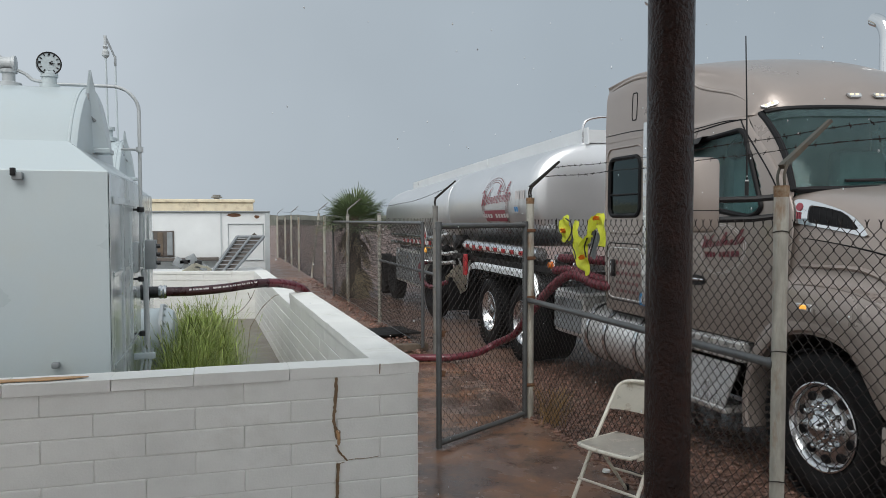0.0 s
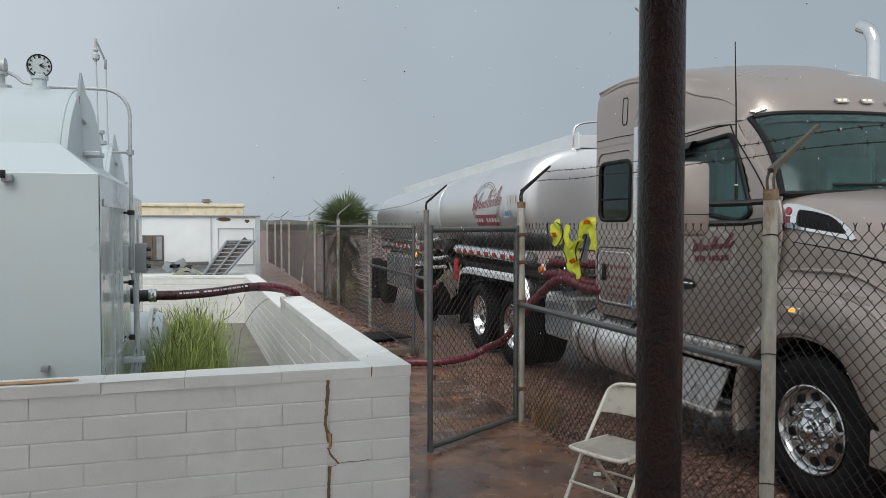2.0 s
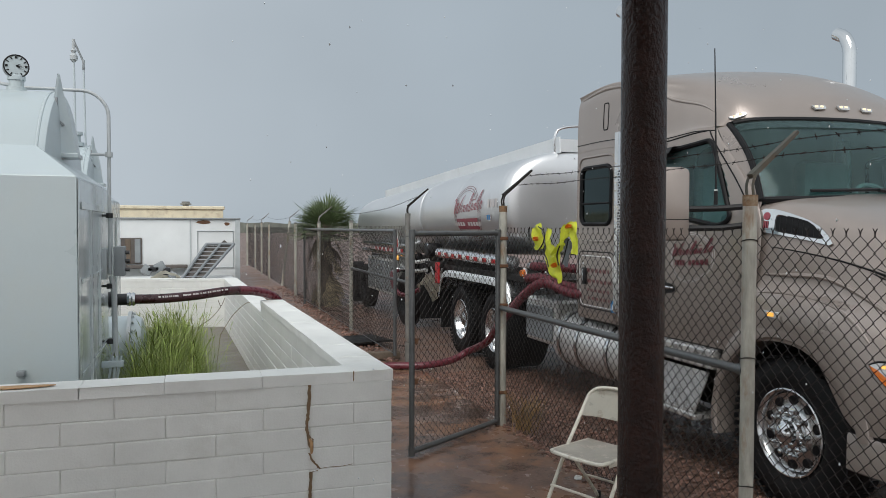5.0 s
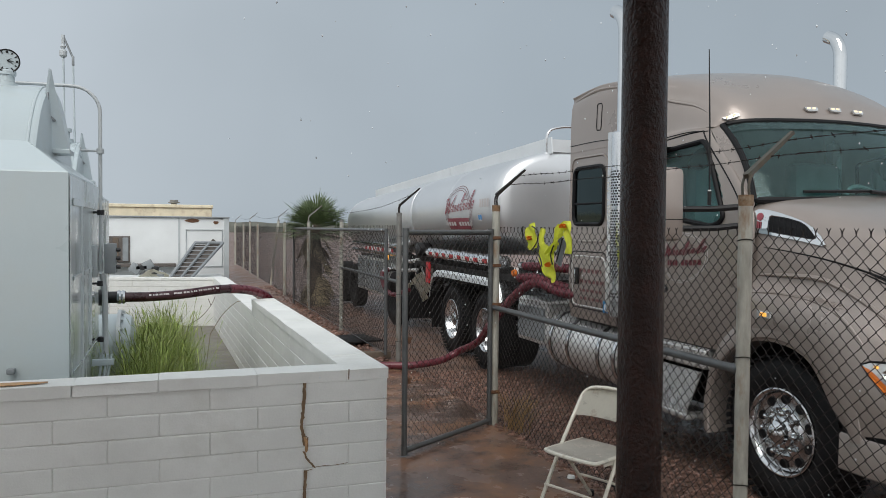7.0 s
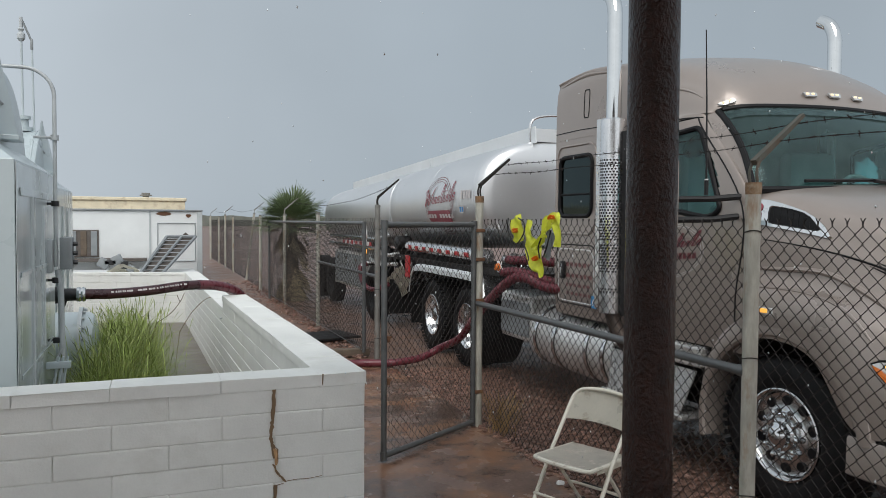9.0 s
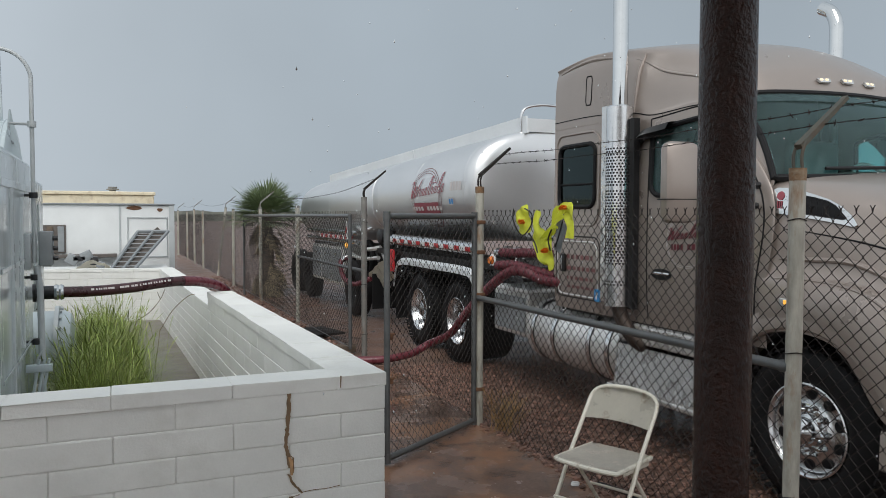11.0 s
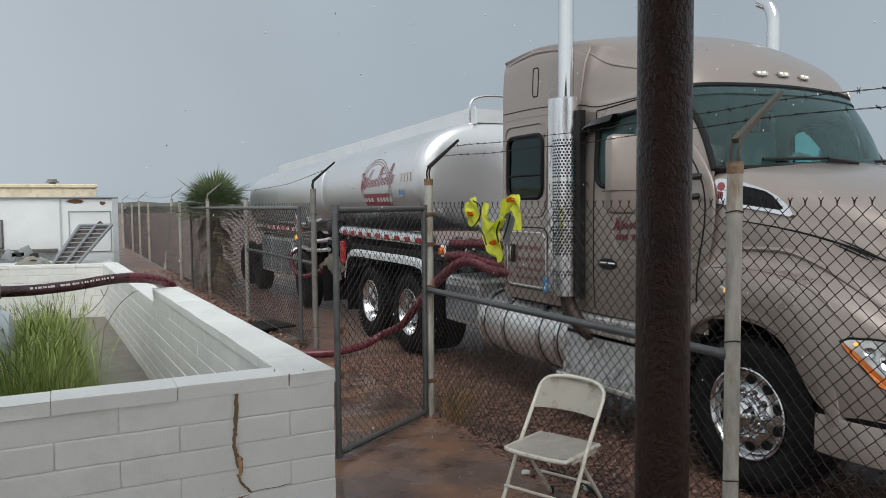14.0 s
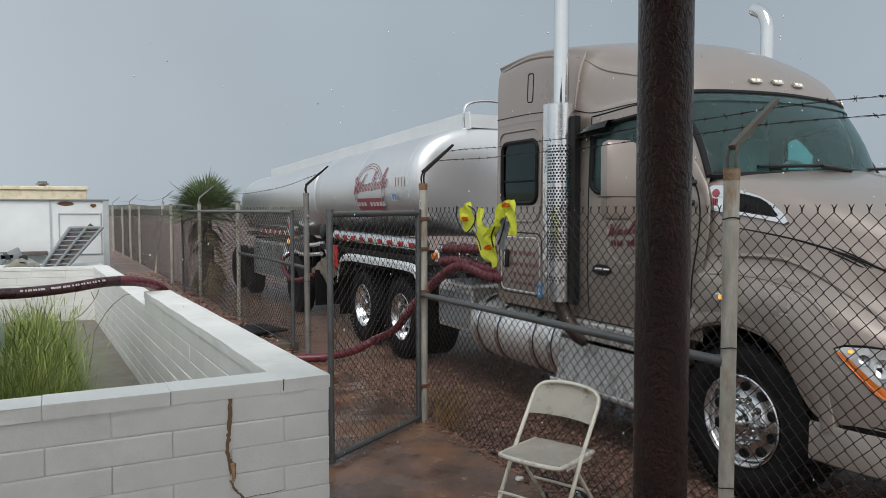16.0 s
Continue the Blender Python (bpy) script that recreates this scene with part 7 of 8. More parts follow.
def build_chair():
    c = thing("folding_chair", (0, 0, 0), "cream enamelled steel folding chair, rusty and rain-wet", "chair")
    W = 0.215
    for s in (-1, 1):
        bm = BM()
        tube(bm, [(s * W, 0.26, 0.0), (s * W, 0.02, 0.42), (s * W, -0.175, 0.70)], 0.0125, 10)
        part("leg", bm, M_CHAIR, c)
        bm = BM()
        tube(bm, [(s * (W - 0.03), -0.27, 0.0), (s * (W - 0.03), 0.06, 0.41)], 0.0115, 10)
        part("leg", bm, M_CHAIR, c)
        for y in (0.26, -0.27):
            bm = BM()
            tube(bm, [(s * (W if y > 0 else W - 0.03), y + 0.004 * (1 if y > 0 else -1), -0.004), (s * (W if y > 0 else W - 0.03), y, 0.035)], 0.016, 8)
            part("foot", bm, M_BLACK, c, "rubber foot")
        bm = BM()
        span_box(bm, (s * (W - 0.022), -0.13, 0.385), (s * (W - 0.016), 0.14, 0.41), 0.002)
        part("hinge_bar", bm, M_CHAIR, c, smooth=False)
    bm = BM()
    tube(bm, spline([(-W, -0.175, 0.70), (-W + 0.012, -0.20, 0.745), (-W + 0.07, -0.218, 0.785), (0, -0.226, 0.80), (W - 0.07, -0.218, 0.785), (W - 0.012, -0.20, 0.745), (W, -0.175, 0.70)], 7), 0.0125, 10)
    part("top_hoop", bm, M_CHAIR, c)
    bm = BM()
    rows = []
    for k in range(9):
        f = k / 8
        z = 0.60 + 0.185 * f
        y = -0.105 - (z - 0.60) * 0.62
        row = []
        hw = W if z < 0.70 else W * math.sqrt(max(0.02, 1 - ((z - 0.70) / 0.10) ** 2.4))
        for j in range(13):
            g = j / 12 * 2 - 1
            row.append((g * hw, y - 0.022 * (1 - g * g), z - 0.012 * (1 - f) * (1 - g * g) * -1))
        rows.append(row)
    grid(bm, rows)
    bmesh.ops.solidify(bm, geom=bm.faces[:], thickness=0.004)
    part("backrest", bm, M_CHAIR, c, "cream sheet backrest with rust blooms")
    bm = BM()
    rows = []
    for k in range(11):
        f = k / 10
        y = -0.17 + 0.39 * f
        hw = 0.195 * (1 - 0.10 * (2 * f - 1) ** 6)
        row = []
        for j in range(11):
            g = j / 10 * 2 - 1
            row.append((g * hw, y + (0.012 * (1 - g * g) if k == 10 else 0), 0.432 - 0.010 * (1 - g * g) * math.sin(f * math.pi)))
        rows.append(row)
    grid(bm, rows)
    bmesh.ops.solidify(bm, geom=bm.faces[:], thickness=0.004)
    seat = part("seat", bm, M_SEATWET, c, "dished steel seat pooled with rain")
    bm = BM()
    tube(bm, spline([(-0.19, -0.17, 0.42), (-0.196, 0.15, 0.42), (-0.17, 0.215, 0.42), (0, 0.232, 0.42), (0.17, 0.215, 0.42), (0.196, 0.15, 0.42), (0.19, -0.17, 0.42)], 6), 0.014, 8)
    part("seat_edge", bm, M_CHAIR, seat)
    bm = BM()
    tube(bm, spline([(-W, 0.165, 0.165), (-W + 0.03, 0.172, 0.175), (W - 0.03, 0.172, 0.175), (W, 0.165, 0.165)], 5), 0.009, 8)
    part("stretcher", bm, M_CHAIR, c)
    bm = BM()
    tube(bm, spline([(-W + 0.03, -0.135, 0.165), (-W + 0.06, -0.13, 0.185), (W - 0.06, -0.13, 0.185), (W - 0.03, -0.135, 0.165)], 5), 0.009, 8)
    part("stretcher", bm, M_CHAIR, c)
    c.matrix_basis = pose(2.655, 4.425, 0.004, 0, 0, 113)
    c.scale = (1.05, 1.04, 0.985)


build_chair()

# ---- plants, gravel, litter ----


def build_grass():
    rr = random.Random(21)
    verts, faces = [], []
    for i in range(16000):
        y = rr.uniform(6.6, 10.4)
        f = (y - 6.6) / 3.8
        x0, x1 = -0.55 + 0.05 * f, 0.34 - 0.12 * abs(f - 0.4)
        x = rr.triangular(x0, x1, x0 * 0.55 + x1 * 0.45)
        edge = 1 - abs((x - (x0 + x1) / 2) / ((x1 - x0) / 2)) ** 2
        clump = 0.80 + 0.40 * noise.noise(Vector((x * 4.5, y * 3.0, 7)))
        h = (0.32 + 0.60 * edge) * rr.uniform(0.35, 1.15) * clump
        a = rr.uniform(0, math.tau)
        lean = rr.choice((0.12, 0.3, 0.5, 0.8, 1.1)) * rr.uniform(0.6, 1.2) * h
        w = rr.uniform(0.0013, 0.0028)
        ca, sa = math.cos(a), math.sin(a)
        st = len(verts)
        for t, ww in ((0, 1), (0.45, 0.9), (0.8, 0.55), (1.0, 0.05)):
            bx, by = x + ca * lean * t * t, y + sa * lean * t * t
            z = 0.10 + h * t * (1 - 0.34 * t * t * lean / max(h, 0.01))
            verts.append((bx - sa * w * ww, by + ca * w * ww, z))
            verts.append((bx + sa * w * ww, by - ca * w * ww, z))
        for k in range(3):
            faces.append((st + 2 * k, st + 2 * k + 1, st + 2 * k + 3, st + 2 * k + 2))
    # seed stalks that stand over the blades
    for i in range(900):
        x, y = rr.gauss(-0.12, 0.17), rr.uniform(6.7, 10.3)
        h, a, w = rr.uniform(0.55, 1.0), rr.uniform(0, math.tau), 0.0016
        lean = rr.uniform(0.1, 0.45) * h
        ca, sa = math.cos(a), math.sin(a)
        st = len(verts)
        for t, ww in ((0, 1), (0.6, 1), (0.85, 1.6), (0.93, 3.2), (1.0, 0.3)):
            bx, by, z = x + ca * lean * t * t, y + sa * lean * t * t, 0.10 + h * t * (1 - 0.15 * t * t)
            verts.append((bx - sa * w * ww, by + ca * w * ww, z))
            verts.append((bx + sa * w * ww, by - ca * w * ww, z))
        for k in range(4):
            faces.append((st + 2 * k, st + 2 * k + 1, st + 2 * k + 3, st + 2 * k + 2))
    me = bpy.data.meshes.new("grass")
    me.from_pydata(verts, [], faces)
    me.materials.append(M_GRASS)
    tagged(new("grass", me), "tall green grass with straw tips growing in the pit", "grass", "", "stuff")
    # low leaf litter under the grass
    tw = thing("dry_twig", (0.5, 9.6, 0.3), "bare curved dead twig", "twig")
    for p in ([(0.20, 9.3, 0.72), (0.34, 9.4, 0.80), (0.45, 9.5, 0.92), (0.50, 9.55, 1.02)], [(0.45, 9.5, 0.92), (0.42, 9.5, 1.0)], [(0.45, 9.7, 0.55), (0.58, 9.5, 0.80), (0.70, 9.1, 0.98), (0.75, 8.9, 1.02)],
              [(0.20, 9.3, 0.72), (0.12, 9.3, 0.4), (0.10, 9.3, 0.1)], [(0.45, 9.7, 0.55), (0.40, 9.8, 0.1)]):
        bm = BM()
        tube(bm, spline(p, 5), 0.004, 5)
        part("branch", bm, M_DEADFROND if p[0][0] == 0.45 and p[0][1] > 9.6 else M_TRUNK, tw)


build_grass()


def build_palm():
    p = thing("palm", (3.22, 18.4, 0), "shaggy fan palm with a skirt of dead fronds", "palm")
    bm = BM()
    tube(bm, [(3.22, 18.4, -0.05), (3.21, 18.4, 1.0), (3.2, 18.4, 2.0)], [0.17, 0.14, 0.10], 12)
    part("trunk", bm, M_TRUNK, p)
    rr = random.Random(4)

    def fan(bm, base, d, ln, spread, nleaf, droop):
        d = d.normalized()
        s = d.cross(Vector((0, 0, 1)))
        s = s.normalized() if s.length > 0.05 else Vector((1, 0, 0))
        hub = base + d * ln * 0.40
        tube(bm, [base, hub], 0.010, 4)
        up = s.cross(d)
        for k in range(nleaf):
            a = (k / (nleaf - 1) - 0.5) * spread
            v = d * math.cos(a) + s * math.sin(a)
            L_ = ln * 0.68 * (1 - 0.25 * abs(a) / (spread / 2)) * rr.uniform(0.85, 1.1)
            n = up
            side = v.cross(n).normalized() * 0.016
            mid = hub + v * L_ * 0.6 + Vector((0, 0, -droop * 0.25))
            tip = hub + v * L_ + Vector((0, 0, -droop * rr.uniform(0.7, 1.3)))
            vs = [bm.verts.new(q) for q in (hub, mid + side, tip, mid - side)]
            bm.faces.new(vs)
    for k in range(64):
        a = k * 2.39996
        el = radians(-14 + 100 * (k / 63) ** 0.85)
        d = Vector((1.25 * math.cos(a) * math.cos(el), math.sin(a) * math.cos(el), 0.80 * math.sin(el)))
        bm = BM()
        fan(bm, Vector((3.2, 18.4, 1.72)), d, rr.uniform(0.85, 1.12), 2.2, 17, 0.10)
        part("frond", bm, M_FROND, p, smooth=False)
    for k in range(44):
        a = rr.uniform(0, math.tau)
        z = rr.uniform(0.55, 1.95)
        d = Vector((math.cos(a) * 0.55, math.sin(a) * 0.55, -0.8))
        bm = BM()
        fan(bm, Vector((3.2, 18.4, z)), d, rr.uniform(0.55, 0.95), 1.0, 8, 0.12)
        part("dead_frond", bm, M_DEADFROND, p, "dry hanging frond", smooth=False)


build_palm()


def scatter(name, n, region, size, material, label, seed, z=0.0):
    """Many low stones as one mesh."""
    rr = random.Random(seed)
    base = bmesh.new()
    bmesh.ops.create_icosphere(base, subdivisions=1, radius=1.0)
    bv = [v.co.copy() for v in base.verts]
    bf = [tuple(v.index for v in f.verts) for f in base.faces]
    base.free()
    verts, faces = [], []
    for i in range(n):
        x, y = region(rr)
        s = size * rr.uniform(0.45, 1.5)
        sx, sy, sz = s * rr.uniform(0.7, 1.3), s * rr.uniform(0.7, 1.3), s * rr.uniform(0.4, 0.8)
        a = rr.uniform(0, math.tau)
        ca, sa = math.cos(a), math.sin(a)
        st = len(verts)
        for v in bv:
            j = rr.uniform(0.8, 1.15)
            px, py = v.x * sx * j, v.y * sy * j
            verts.append((x + px * ca - py * sa, y + px * sa + py * ca, z + v.z * sz * j + sz * 0.3))
        faces.extend(tuple(st + k for k in f) for f in bf)
    me = bpy.data.meshes.new(name)
    me.from_pydata(verts, [], faces)
    me.materials.append(material)
    return tagged(new(name, me), label, "gravel", "", "stuff")


def island_tint(material, amount):
    """Gives each stone of a joined mesh its own shade."""
    t = material.node_tree
    b = t.nodes["Principled BSDF"]
    src = b.inputs["Base Color"].links[0].from_socket
    geo = t.nodes.new("ShaderNodeNewGeometry")
    mr = t.nodes.new("ShaderNodeMapRange")
    mr.inputs["To Min"].default_value, mr.inputs["To Max"].default_value = 1 - amount, 1 + amount
    mx = t.nodes.new("ShaderNodeMix")
    mx.data_type, mx.blend_type = "RGBA", "MULTIPLY"
    mx.inputs[0].default_value = 1.0
    t.links.new(geo.outputs["Random Per Island"], mr.inputs["Value"])
    t.links.new(src, mx.inputs[6])
    t.links.new(mr.outputs[0], mx.inputs[7])
    t.links.new(mx.outputs[2], b.inputs["Base Color"])


island_tint(M_STONE, 0.55)
island_tint(M_GRASS, 0.4)
scatter("gravel", 9000, lambda r: (3.03 + abs(r.gauss(0, 1.0)), r.uniform(3.2, 9.4)), 0.014, M_STONE, "wet brown gravel between the fence and the lorry", 1, -0.02)
scatter("gravel", 2600, lambda r: (r.uniform(1.35, 2.9), r.uniform(10.2, 24)), 0.026, M_STONE, "coarse gravel heaped along the fence foot", 2, 0.02)
scatter("gravel", 700, lambda r: (3.0 + r.gauss(0, 0.05), r.uniform(3.4, 6.7)), 0.017, M_STONE, "loose stones along the broken slab edge", 3, 0.0)


def build_litter():
    rr = random.Random(6)
    w = thing("dry_weed", (3.02, 6.45, 0), "small dry orange-brown weed at the gate post", "weed")
    for k in range(70):
        a, h = rr.uniform(0, math.tau), rr.uniform(0.12, 0.38)
        bm = BM()
        b = Vector((3.04 + rr.gauss(0, 0.05), 6.42 + rr.gauss(0, 0.08), -0.01))
        tube(bm, [b, b + Vector((math.cos(a) * 0.05, math.sin(a) * 0.05, h * 0.6)), b + Vector((math.cos(a) * 0.14, math.sin(a) * 0.14, h))], 0.0022, 3)
        part("stalk", bm, M_WEED, w, smooth=False)
    w2 = thing("dry_bush", (3.5, 5.9, 0), "low brown dead bush in the gravel", "bush")
    for k in range(90):
        a, h = rr.uniform(0, math.tau), rr.uniform(0.06, 0.22)
        bm = BM()
        b = Vector((3.35 + rr.gauss(0, 0.12), 6.9 + rr.gauss(0, 0.15), -0.02))
        tube(bm, [b, b + Vector((math.cos(a) * 0.06, math.sin(a) * 0.06, h * 0.6)), b + Vector((math.cos(a) * 0.17, math.sin(a) * 0.17, h))], 0.002, 3)
        part("stalk", bm, M_TRUNK, w2, smooth=False)
    for x, y, s, m, lb in ((2.86, 5.05, 0.05, M_WHITE, "crumpled white paper scrap"), (3.06, 4.62, 0.07, M_TANK, "crushed pale green can"), (3.03, 4.25, 0.10, M_WHITE, "broken white board piece"), (3.10, 5.35, 0.05, M_WHITE, "small white plastic scrap")):
        bm = BM()
        box(bm, (x, y, 0.02), (s, s * 0.6, 0.025), Matrix.Rotation(rr.uniform(0, 3), 3, "Z"), 0.006)
        for v in bm.verts:
            v.co += Vector((rr.uniform(-1, 1), rr.uniform(-1, 1), rr.uniform(0, 1))) * 0.006
        single("litter", bm, m, (x, y, 0.0), lb, "litter")
    bm = BM()
    tube(bm, spline([(3.02, 5.0, 0.02), (3.06, 4.7, 0.03), (3.03, 4.3, 0.02), (3.1, 3.9, 0.02)], 6), 0.014, 8)
    single("black_cable", bm, M_BLACK, (3.05, 4.5, 0), "thin black cable lying at the fence foot", "cable")
    bm = BM()
    box(bm, (2.50, 11.9, 0.075), (1.15, 0.75, 0.035), Matrix.Rotation(0.25, 3, "Z"), 0.01)
    single("dark_mat", bm, M_FRAME, (2.5, 11.9, 0.05), "dark wet board lying on the ground", "board")
    bm = BM()
    box(bm, (2.45, 10.55, 0.05), (1.0, 0.14, 0.10), Matrix.Rotation(-0.05, 3, "Z"), 0.012)
    single("timber_kerb", bm, M_TRUNK, (2.45, 10.55, 0.0), "wet old timber laid as a kerb", "kerb")


build_litter()


def build_crack():
    """Earth-filled crack that runs down the painted front wall."""
    w = thing("wall_crack", (0.75, 4.18, 0.5), "jagged tan-brown crack in the white wall", "crack")
    y = CORNER.y - 0.0055

    def strip(pts, material, label, yy):
        bm = BM()
        rows = []
        for x, z, wd in pts:
            rows.append([(x - wd, yy, z), (x + wd, yy, z)])
        vr = grid(bm, rows)
        r = bmesh.ops.extrude_face_region(bm, geom=bm.faces[:])
        bmesh.ops.translate(bm, vec=(0, 0.008, 0), verts=[v for v in r["geom"] if isinstance(v, bmesh.types.BMVert)])
        part("crack_line", bm, material, w, label, smooth=False)
    rr = random.Random(12)

    def rough(pts, wd, n=6):
        out = []
        for (xa, za), (xb, zb) in zip(pts, pts[1:]):
            for k in range(n):
                t = k / n
                out.append((xa + (xb - xa) * t + rr.uniform(-0.0022, 0.0022), za + (zb - za) * t, wd * rr.uniform(0.7, 1.25)))
        out.append((*pts[-1], wd * 0.7))
        return out
    strip(rough([(0.747, 1.022), (0.745, 0.93), (0.738, 0.86), (0.730, 0.79), (0.741, 0.735), (0.748, 0.68)], 0.0085), M_CRACK, "earth-filled crack", y)
    strip(rough([(0.752, 0.735), (0.765, 0.725), (0.766, 0.66), (0.755, 0.645)], 0.003, 3), M_CRACK, "thin crack", y)
    strip(rough([(0.748, 0.73), (0.757, 0.70), (0.756, 0.645)], 0.0065, 3), M_RUSTPATCH, "exposed tan fill", y - 0.001)
    strip(rough([(0.744, 0.65), (0.765, 0.60), (0.79, 0.575), (0.803, 0.555)], 0.006, 4), M_CRACK, "thin crack", y)
    bm = BM()
    pts = [(0.80, 0.558), (0.86, 0.562), (0.92, 0.560), (0.985, 0.566)]
    tube(bm, spline([(a, y + 0.005, b) for a, b in pts], 5), 0.0016, 5)
    part("crack_line", bm, M_CRACK, w)
    strip(rough([(0.755, 0.545), (0.750, 0.45), (0.745, 0.35), (0.735, 0.2)], 0.0075), M_CRACK, "earth-filled crack", y)
    strip(rough([(0.752, 0.543), (0.79, 0.549)], 0.004, 3), M_CRACK, "thin crack", y)
    # damp stain line at the cap's end
    bm = BM()
    tube(bm, [(0.99, y + 0.001, 1.085), (0.988, y + 0.001, 1.03)], 0.004, 5)
    part("crack_line", bm, M_CRACK, w)
    # bare tan streak along the capping
    s = thing("bare_patch", (-0.8, 4.27, 1.085), "tan bare strip where the capping paint has worn off", "patch")
    bm = BM()
    rows = []
    for k in range(22):
        x = -1.6 + k * 0.052
        wd = 0.045 * math.sin(min(1, (22 - k) / 6) * math.pi / 2) * rr.uniform(0.75, 1.2)
        rows.append([(x, 4.262 - wd, 1.0875), (x, 4.262 + wd * 0.7, 1.0875)])
    grid(bm, rows)
    r = bmesh.ops.extrude_face_region(bm, geom=bm.faces[:])
    bmesh.ops.translate(bm, vec=(0, 0, 0.003), verts=[v for v in r["geom"] if isinstance(v, bmesh.types.BMVert)])
    part("strip", bm, M_RUSTPATCH, s, smooth=False)


build_crack()

# ---- block walls, pieces last ----
BLK_L, BLK_H, BLK_T, JT = 0.49, 0.1175, 0.19, 0.0045
COURSE_TOP = 1.025


def block_mesh(name, l, h, t, b=0.005):
    bm = BM()
    box(bm, (0, 0, 0), (l - (0.0015 if name == "cap_block" else JT * 0.7), t, h - (0.0 if name == "cap_block" else JT)), bevel=0.003 if name == "cap_block" else b)
    rr = random.Random(int(l * 1000))
    for v in bm.verts:
        v.co += Vector((rr.uniform(-1, 1), 0, rr.uniform(-1, 1))) * 0.0018
    if name == "cap_block":
        # knocked edges
        for v in bm.verts:
            if v.co.z > 0 and rr.random() < 0.3:
                v.co += Vector((0, -0.006 if v.co.y > 0 else 0.006, -0.004))
    me = bpy.data.meshes.new(name)
    finish(bm, me, False, M_BLOCK)
    return me


BLOCKS = {}


def piece(name, parent, l, h, t, at, ang):
    key = (name, round(l, 3), round(h, 3), round(t, 3))
    if key not in BLOCKS:
        BLOCKS[key] = block_mesh(*key)
    ob = new(name, BLOCKS[key])
    ob.parent = parent
    ob.matrix_basis = pose(*at, 0, 0, math.degrees(ang))
    return ob


def build_walls():
    rng = random.Random(11)
    # front wall runs along -x from the corner; ang pi makes the normal point to -y, so shift inwards
    core = BM()
    span_box(core, (-3.2, CORNER.y + 0.006, -0.03), (CORNER.x - 0.006, CORNER.y + BLK_T - 0.006, COURSE_TOP - 0.004))
    w = single("wall_front", core, M_JOINT, (0, 0, 0), "white painted block wall with an earth-filled crack", "wall", "structure", smooth=False)
    d = Vector((-1, 0, 0))
    for k in range(9):
        zc = COURSE_TOP - BLK_H * (k + 0.5)
        s, first = 0.0, (0.463 if k % 2 == 0 else 0.22)
        while s < 4.3:
            l = first if s == 0 else BLK_L
            piece("block", w, l, BLK_H, BLK_T, (CORNER.x - s - l / 2, CORNER.y + BLK_T / 2 + rng.uniform(-0.002, 0.002), zc), 0)
            s += l
    s = 0.225
    while s < 4.2:
        l = rng.choice((0.40, 0.49, 0.49))
        piece("cap_block", w, l, 0.062, BLK_T + 0.012, (CORNER.x - s - l / 2, CORNER.y + BLK_T / 2 + rng.uniform(-0.004, 0.004), COURSE_TOP + 0.027 + rng.uniform(-0.002, 0.002)), 0)
        s += l
    # long wall
    ang = math.pi / 2 + SKEW
    u = Vector((math.cos(ang), math.sin(ang), 0))
    n = Vector((-u.y, u.x, 0))
    L1, L2 = 4.28, 10.1
    core = BM()
    a, b = wall_line(BLK_T), wall_line(L1)
    for s0, s1, zt in ((BLK_T + 0.004, L1, COURSE_TOP - 0.004), (L1 + 0.002, L2, COURSE_TOP - BLK_H - 0.004)):
        o = [wall_line(s0, 0.006), wall_line(s1, 0.006), wall_line(s1, BLK_T + 0.034), wall_line(s0, BLK_T + 0.034)]
        solid(core, [Vector((p.x, p.y, -0.03)) for p in o], (0, 0, zt + 0.03))
    w2 = single("wall_side", core, M_JOINT, (0, 0, 0), "long white block wall with a gap in its capping", "wall", "structure", smooth=False)
    T2 = BLK_T + 0.04
    for k in range(9):
        zc = COURSE_TOP - BLK_H * (k + 0.5)
        s, first = BLK_T + 0.002, (BLK_L if k % 2 else 0.22)
        end = L1 if k == 0 else L2
        while s < end - 0.02:
            l = min(first if s < 0.3 else BLK_L, end - s)
            c = wall_line(s + l / 2, T2 / 2 + rng.uniform(-0.002, 0.002))
            piece("block", w2, l, BLK_H, T2, (c.x, c.y, zc), ang)
            s += l
    s = 0.0
    while s < L1 - 0.02:
        l = min(rng.choice((0.49, 0.49, 0.40)), L1 - s)
        c = wall_line(s + l / 2, T2 / 2)
        piece("cap_block", w2, l, 0.062, T2 + 0.014, (c.x, c.y, COURSE_TOP + 0.028 + rng.uniform(-0.002, 0.002)), ang)
        s += l
    while s < L2 - 0.02:
        l = min(0.49, L2 - s)
        c = wall_line(s + l / 2, T2 / 2)
        piece("cap_block", w2, l, 0.05, T2 + 0.004, (c.x, c.y, COURSE_TOP - BLK_H + 0.022), ang)
        s += l
    # far wall, not square to the rest
    p0, p1 = wall_line(L2 - 0.1, 0.1), Vector((-2.6, 15.0, 0))
    a3 = math.atan2(p1.y - p0.y, p1.x - p0.x)
    ln = (p1 - p0).length
    u3 = (p1 - p0).normalized()
    n3 = Vector((-u3.y, u3.x, 0))
    core = BM()
    o = [p0 + n3 * 0.006, p1 + n3 * 0.006, p1 + n3 * (BLK_T - 0.006), p0 + n3 * (BLK_T - 0.006)]
    solid(core, [Vector((p.x, p.y, -0.03)) for p in o], (0, 0, COURSE_TOP - BLK_H - 0.004 + 0.03))
    w3 = single("wall_back", core, M_JOINT, (0, 0, 0), "low white block wall at the back of the pit", "wall", "structure", smooth=False)
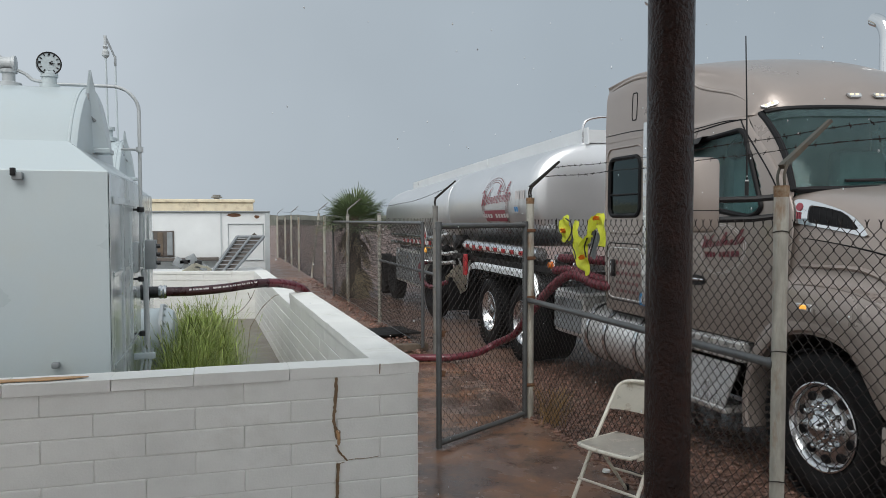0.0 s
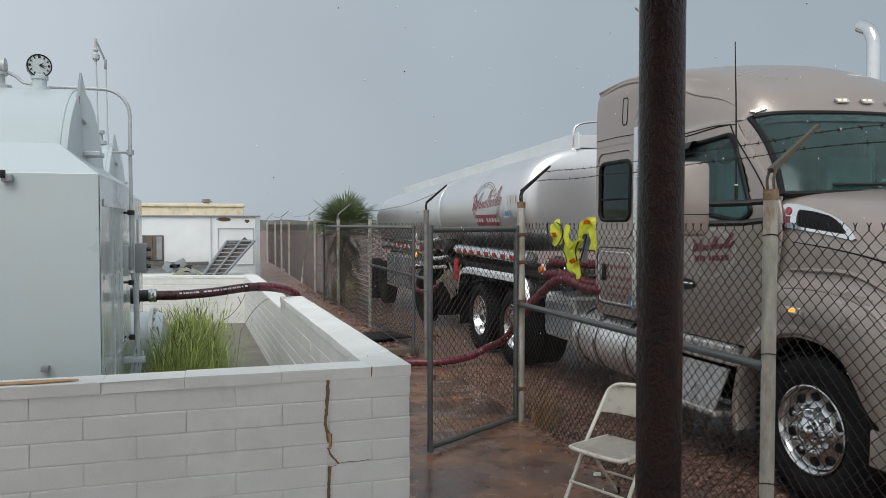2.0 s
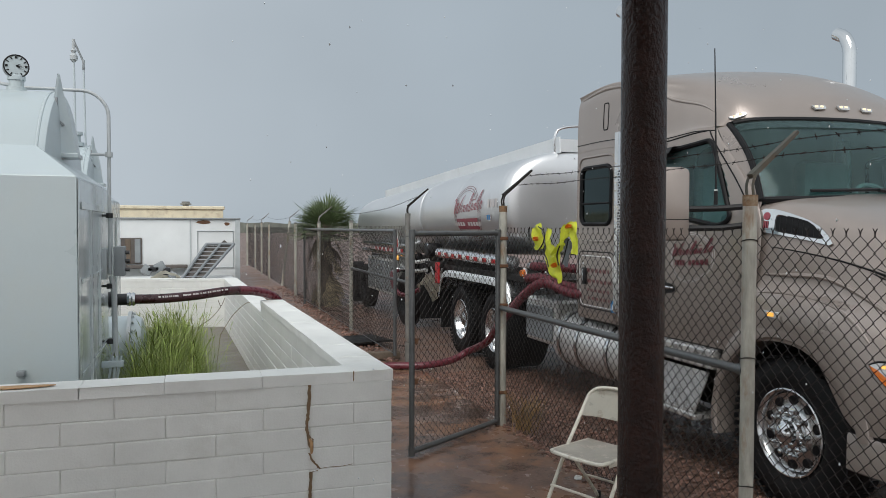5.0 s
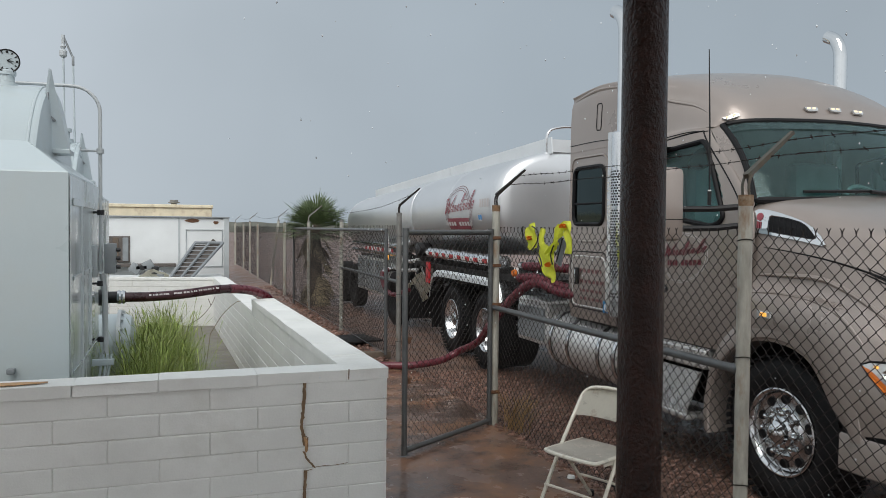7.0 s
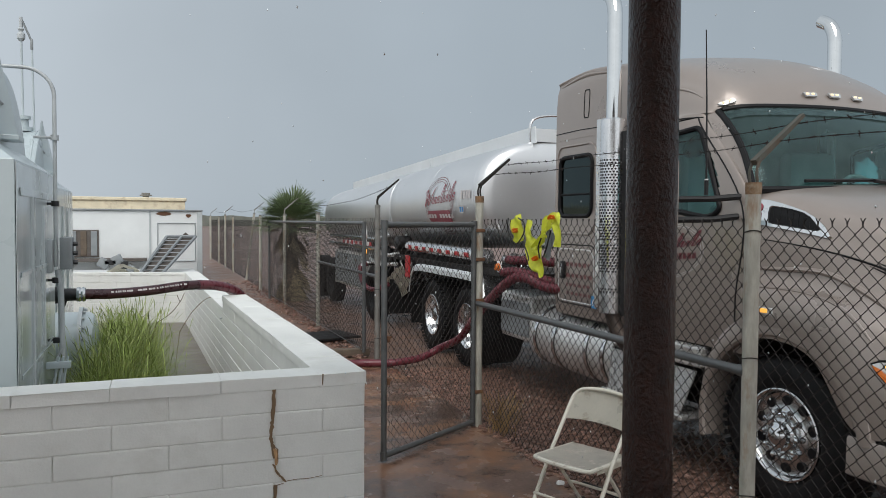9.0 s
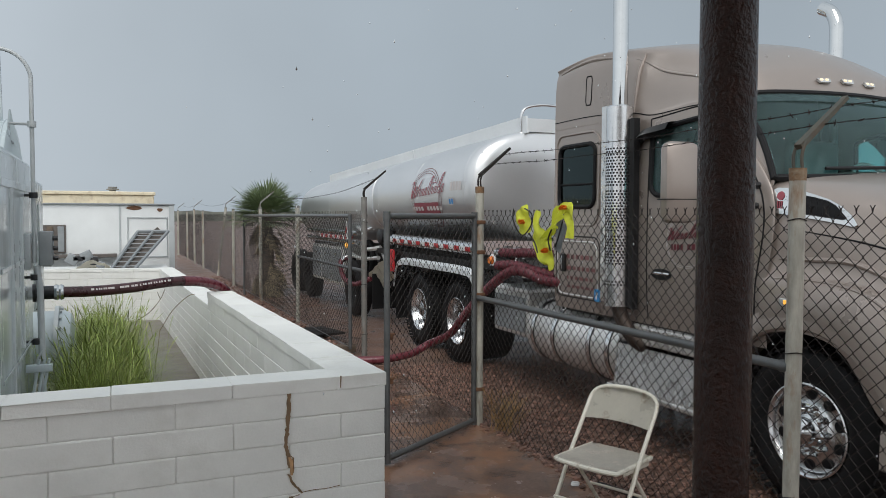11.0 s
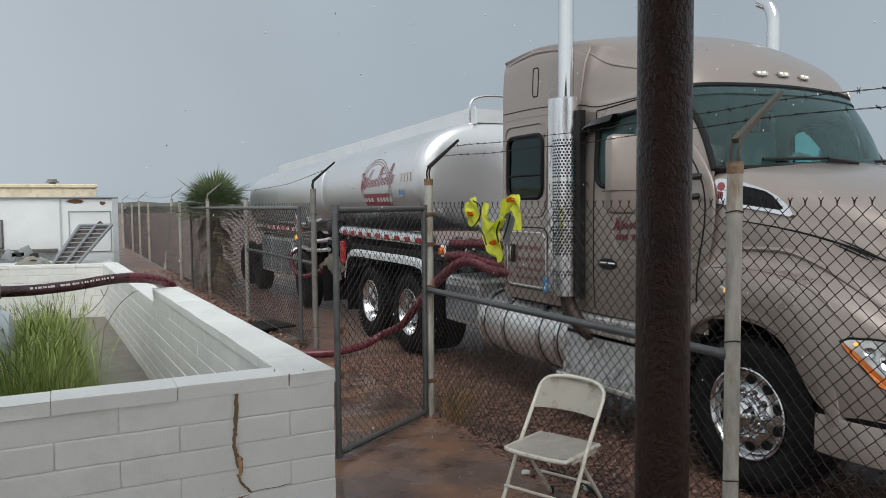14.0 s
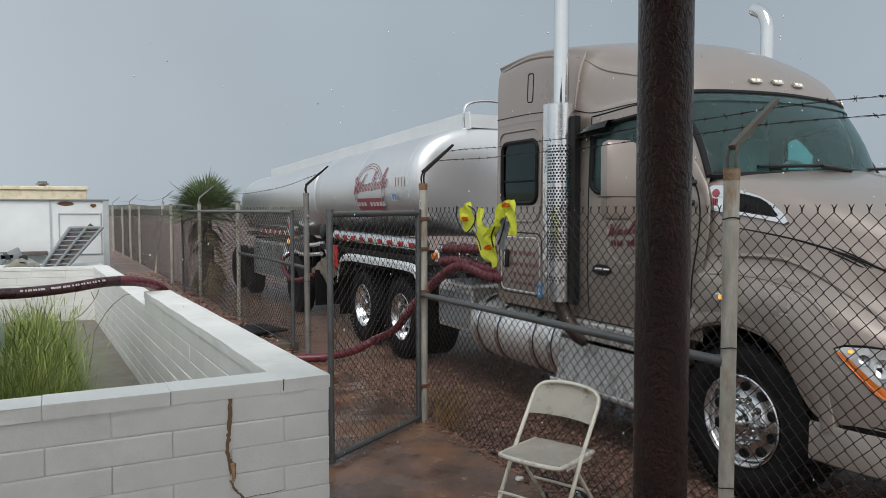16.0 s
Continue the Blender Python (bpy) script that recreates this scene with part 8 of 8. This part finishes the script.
    for k in range(1, 9):
        zc = COURSE_TOP - BLK_H * (k + 0.5)
        s, first = 0.0, (BLK_L if k % 2 else 0.22)
        while s < ln - 0.02:
            l = min(first if s == 0 else BLK_L, ln - s)
            c = p0 + u3 * (s + l / 2) + n3 * BLK_T / 2
            piece("block", w3, l, BLK_H, BLK_T, (c.x, c.y, zc), a3)
            s += l
    s = 0.0
    while s < ln:
        c = p0 + u3 * (s + 0.245) + n3 * BLK_T / 2
        piece("cap_block", w3, BLK_L, 0.05, BLK_T + 0.012, (c.x, c.y, COURSE_TOP - BLK_H + 0.022), a3)
        s += BLK_L
    # pit floor
    bm = BM()
    span_box(bm, (-3.2, 4.3, -0.02), (1.0, 14.6, 0.10))
    single("floor", bm, M_PIT, (0, 0, 0), "wet dirty concrete pit floor", "floor", "structure", smooth=False)
    # closing wall of the pit out of sight
    bm = BM()
    span_box(bm, (-3.4, 4.19, -0.03), (-3.2, 15.2, 1.02))
    single("wall_west", bm, M_BLOCK, (0, 0, 0), "plain white wall closing the pit", "wall", "structure", smooth=False)


build_walls()

# ---- rain ----


def build_rain():
    rr = random.Random(33)
    verts, faces = [], []
    for i in range(760):
        while True:
            x, y = rr.uniform(0.4, 5.2), rr.uniform(1.7, 6.2)
            if x > 2.1 or y > 3.0:
                break
        z, s = rr.uniform(-5.2, 5.2), rr.uniform(0.0028, 0.0046)
        st = len(verts)
        verts.append((x, y, z + s * 1.9))
        for k in range(5):
            a = k * math.tau / 5
            verts.append((x + math.cos(a) * s, y + math.sin(a) * s, z))
        verts.append((x, y, z - s * 1.5))
        for k in range(5):
            faces.append((st, st + 1 + k, st + 1 + (k + 1) % 5))
            faces.append((st + 6, st + 1 + (k + 1) % 5, st + 1 + k))
    me = bpy.data.meshes.new("rain")
    me.from_pydata(verts, [], faces)
    for f in me.polygons:
        f.use_smooth = True
    me.materials.append(M_DROP)
    return tagged(new("rain", me), "sparse falling raindrops", "rain", "", "stuff")


RAIN = build_rain()


def motions():
    """The shower falls past again and again."""
    rows, t, fall, span = [], 0.0, 5.0, 0.8
    while t < 16.0:
        rows.append((t, pose(0, 0, 5.2)))
        rows.append((t + 0.25, pose(0, 0, 5.2 - fall * 0.25 / span)))
        rows.append((t + 0.5, pose(0, 0, 5.2 - fall * 0.5 / span)))
        rows.append((t + span - 0.034, pose(0, 0, 5.2 - fall * (span - 0.034) / span)))
        t = round(t + span, 3)
    rows.append((16.0, pose(0, 0, 5.2)))
    walk(RAIN, rows)


motions()
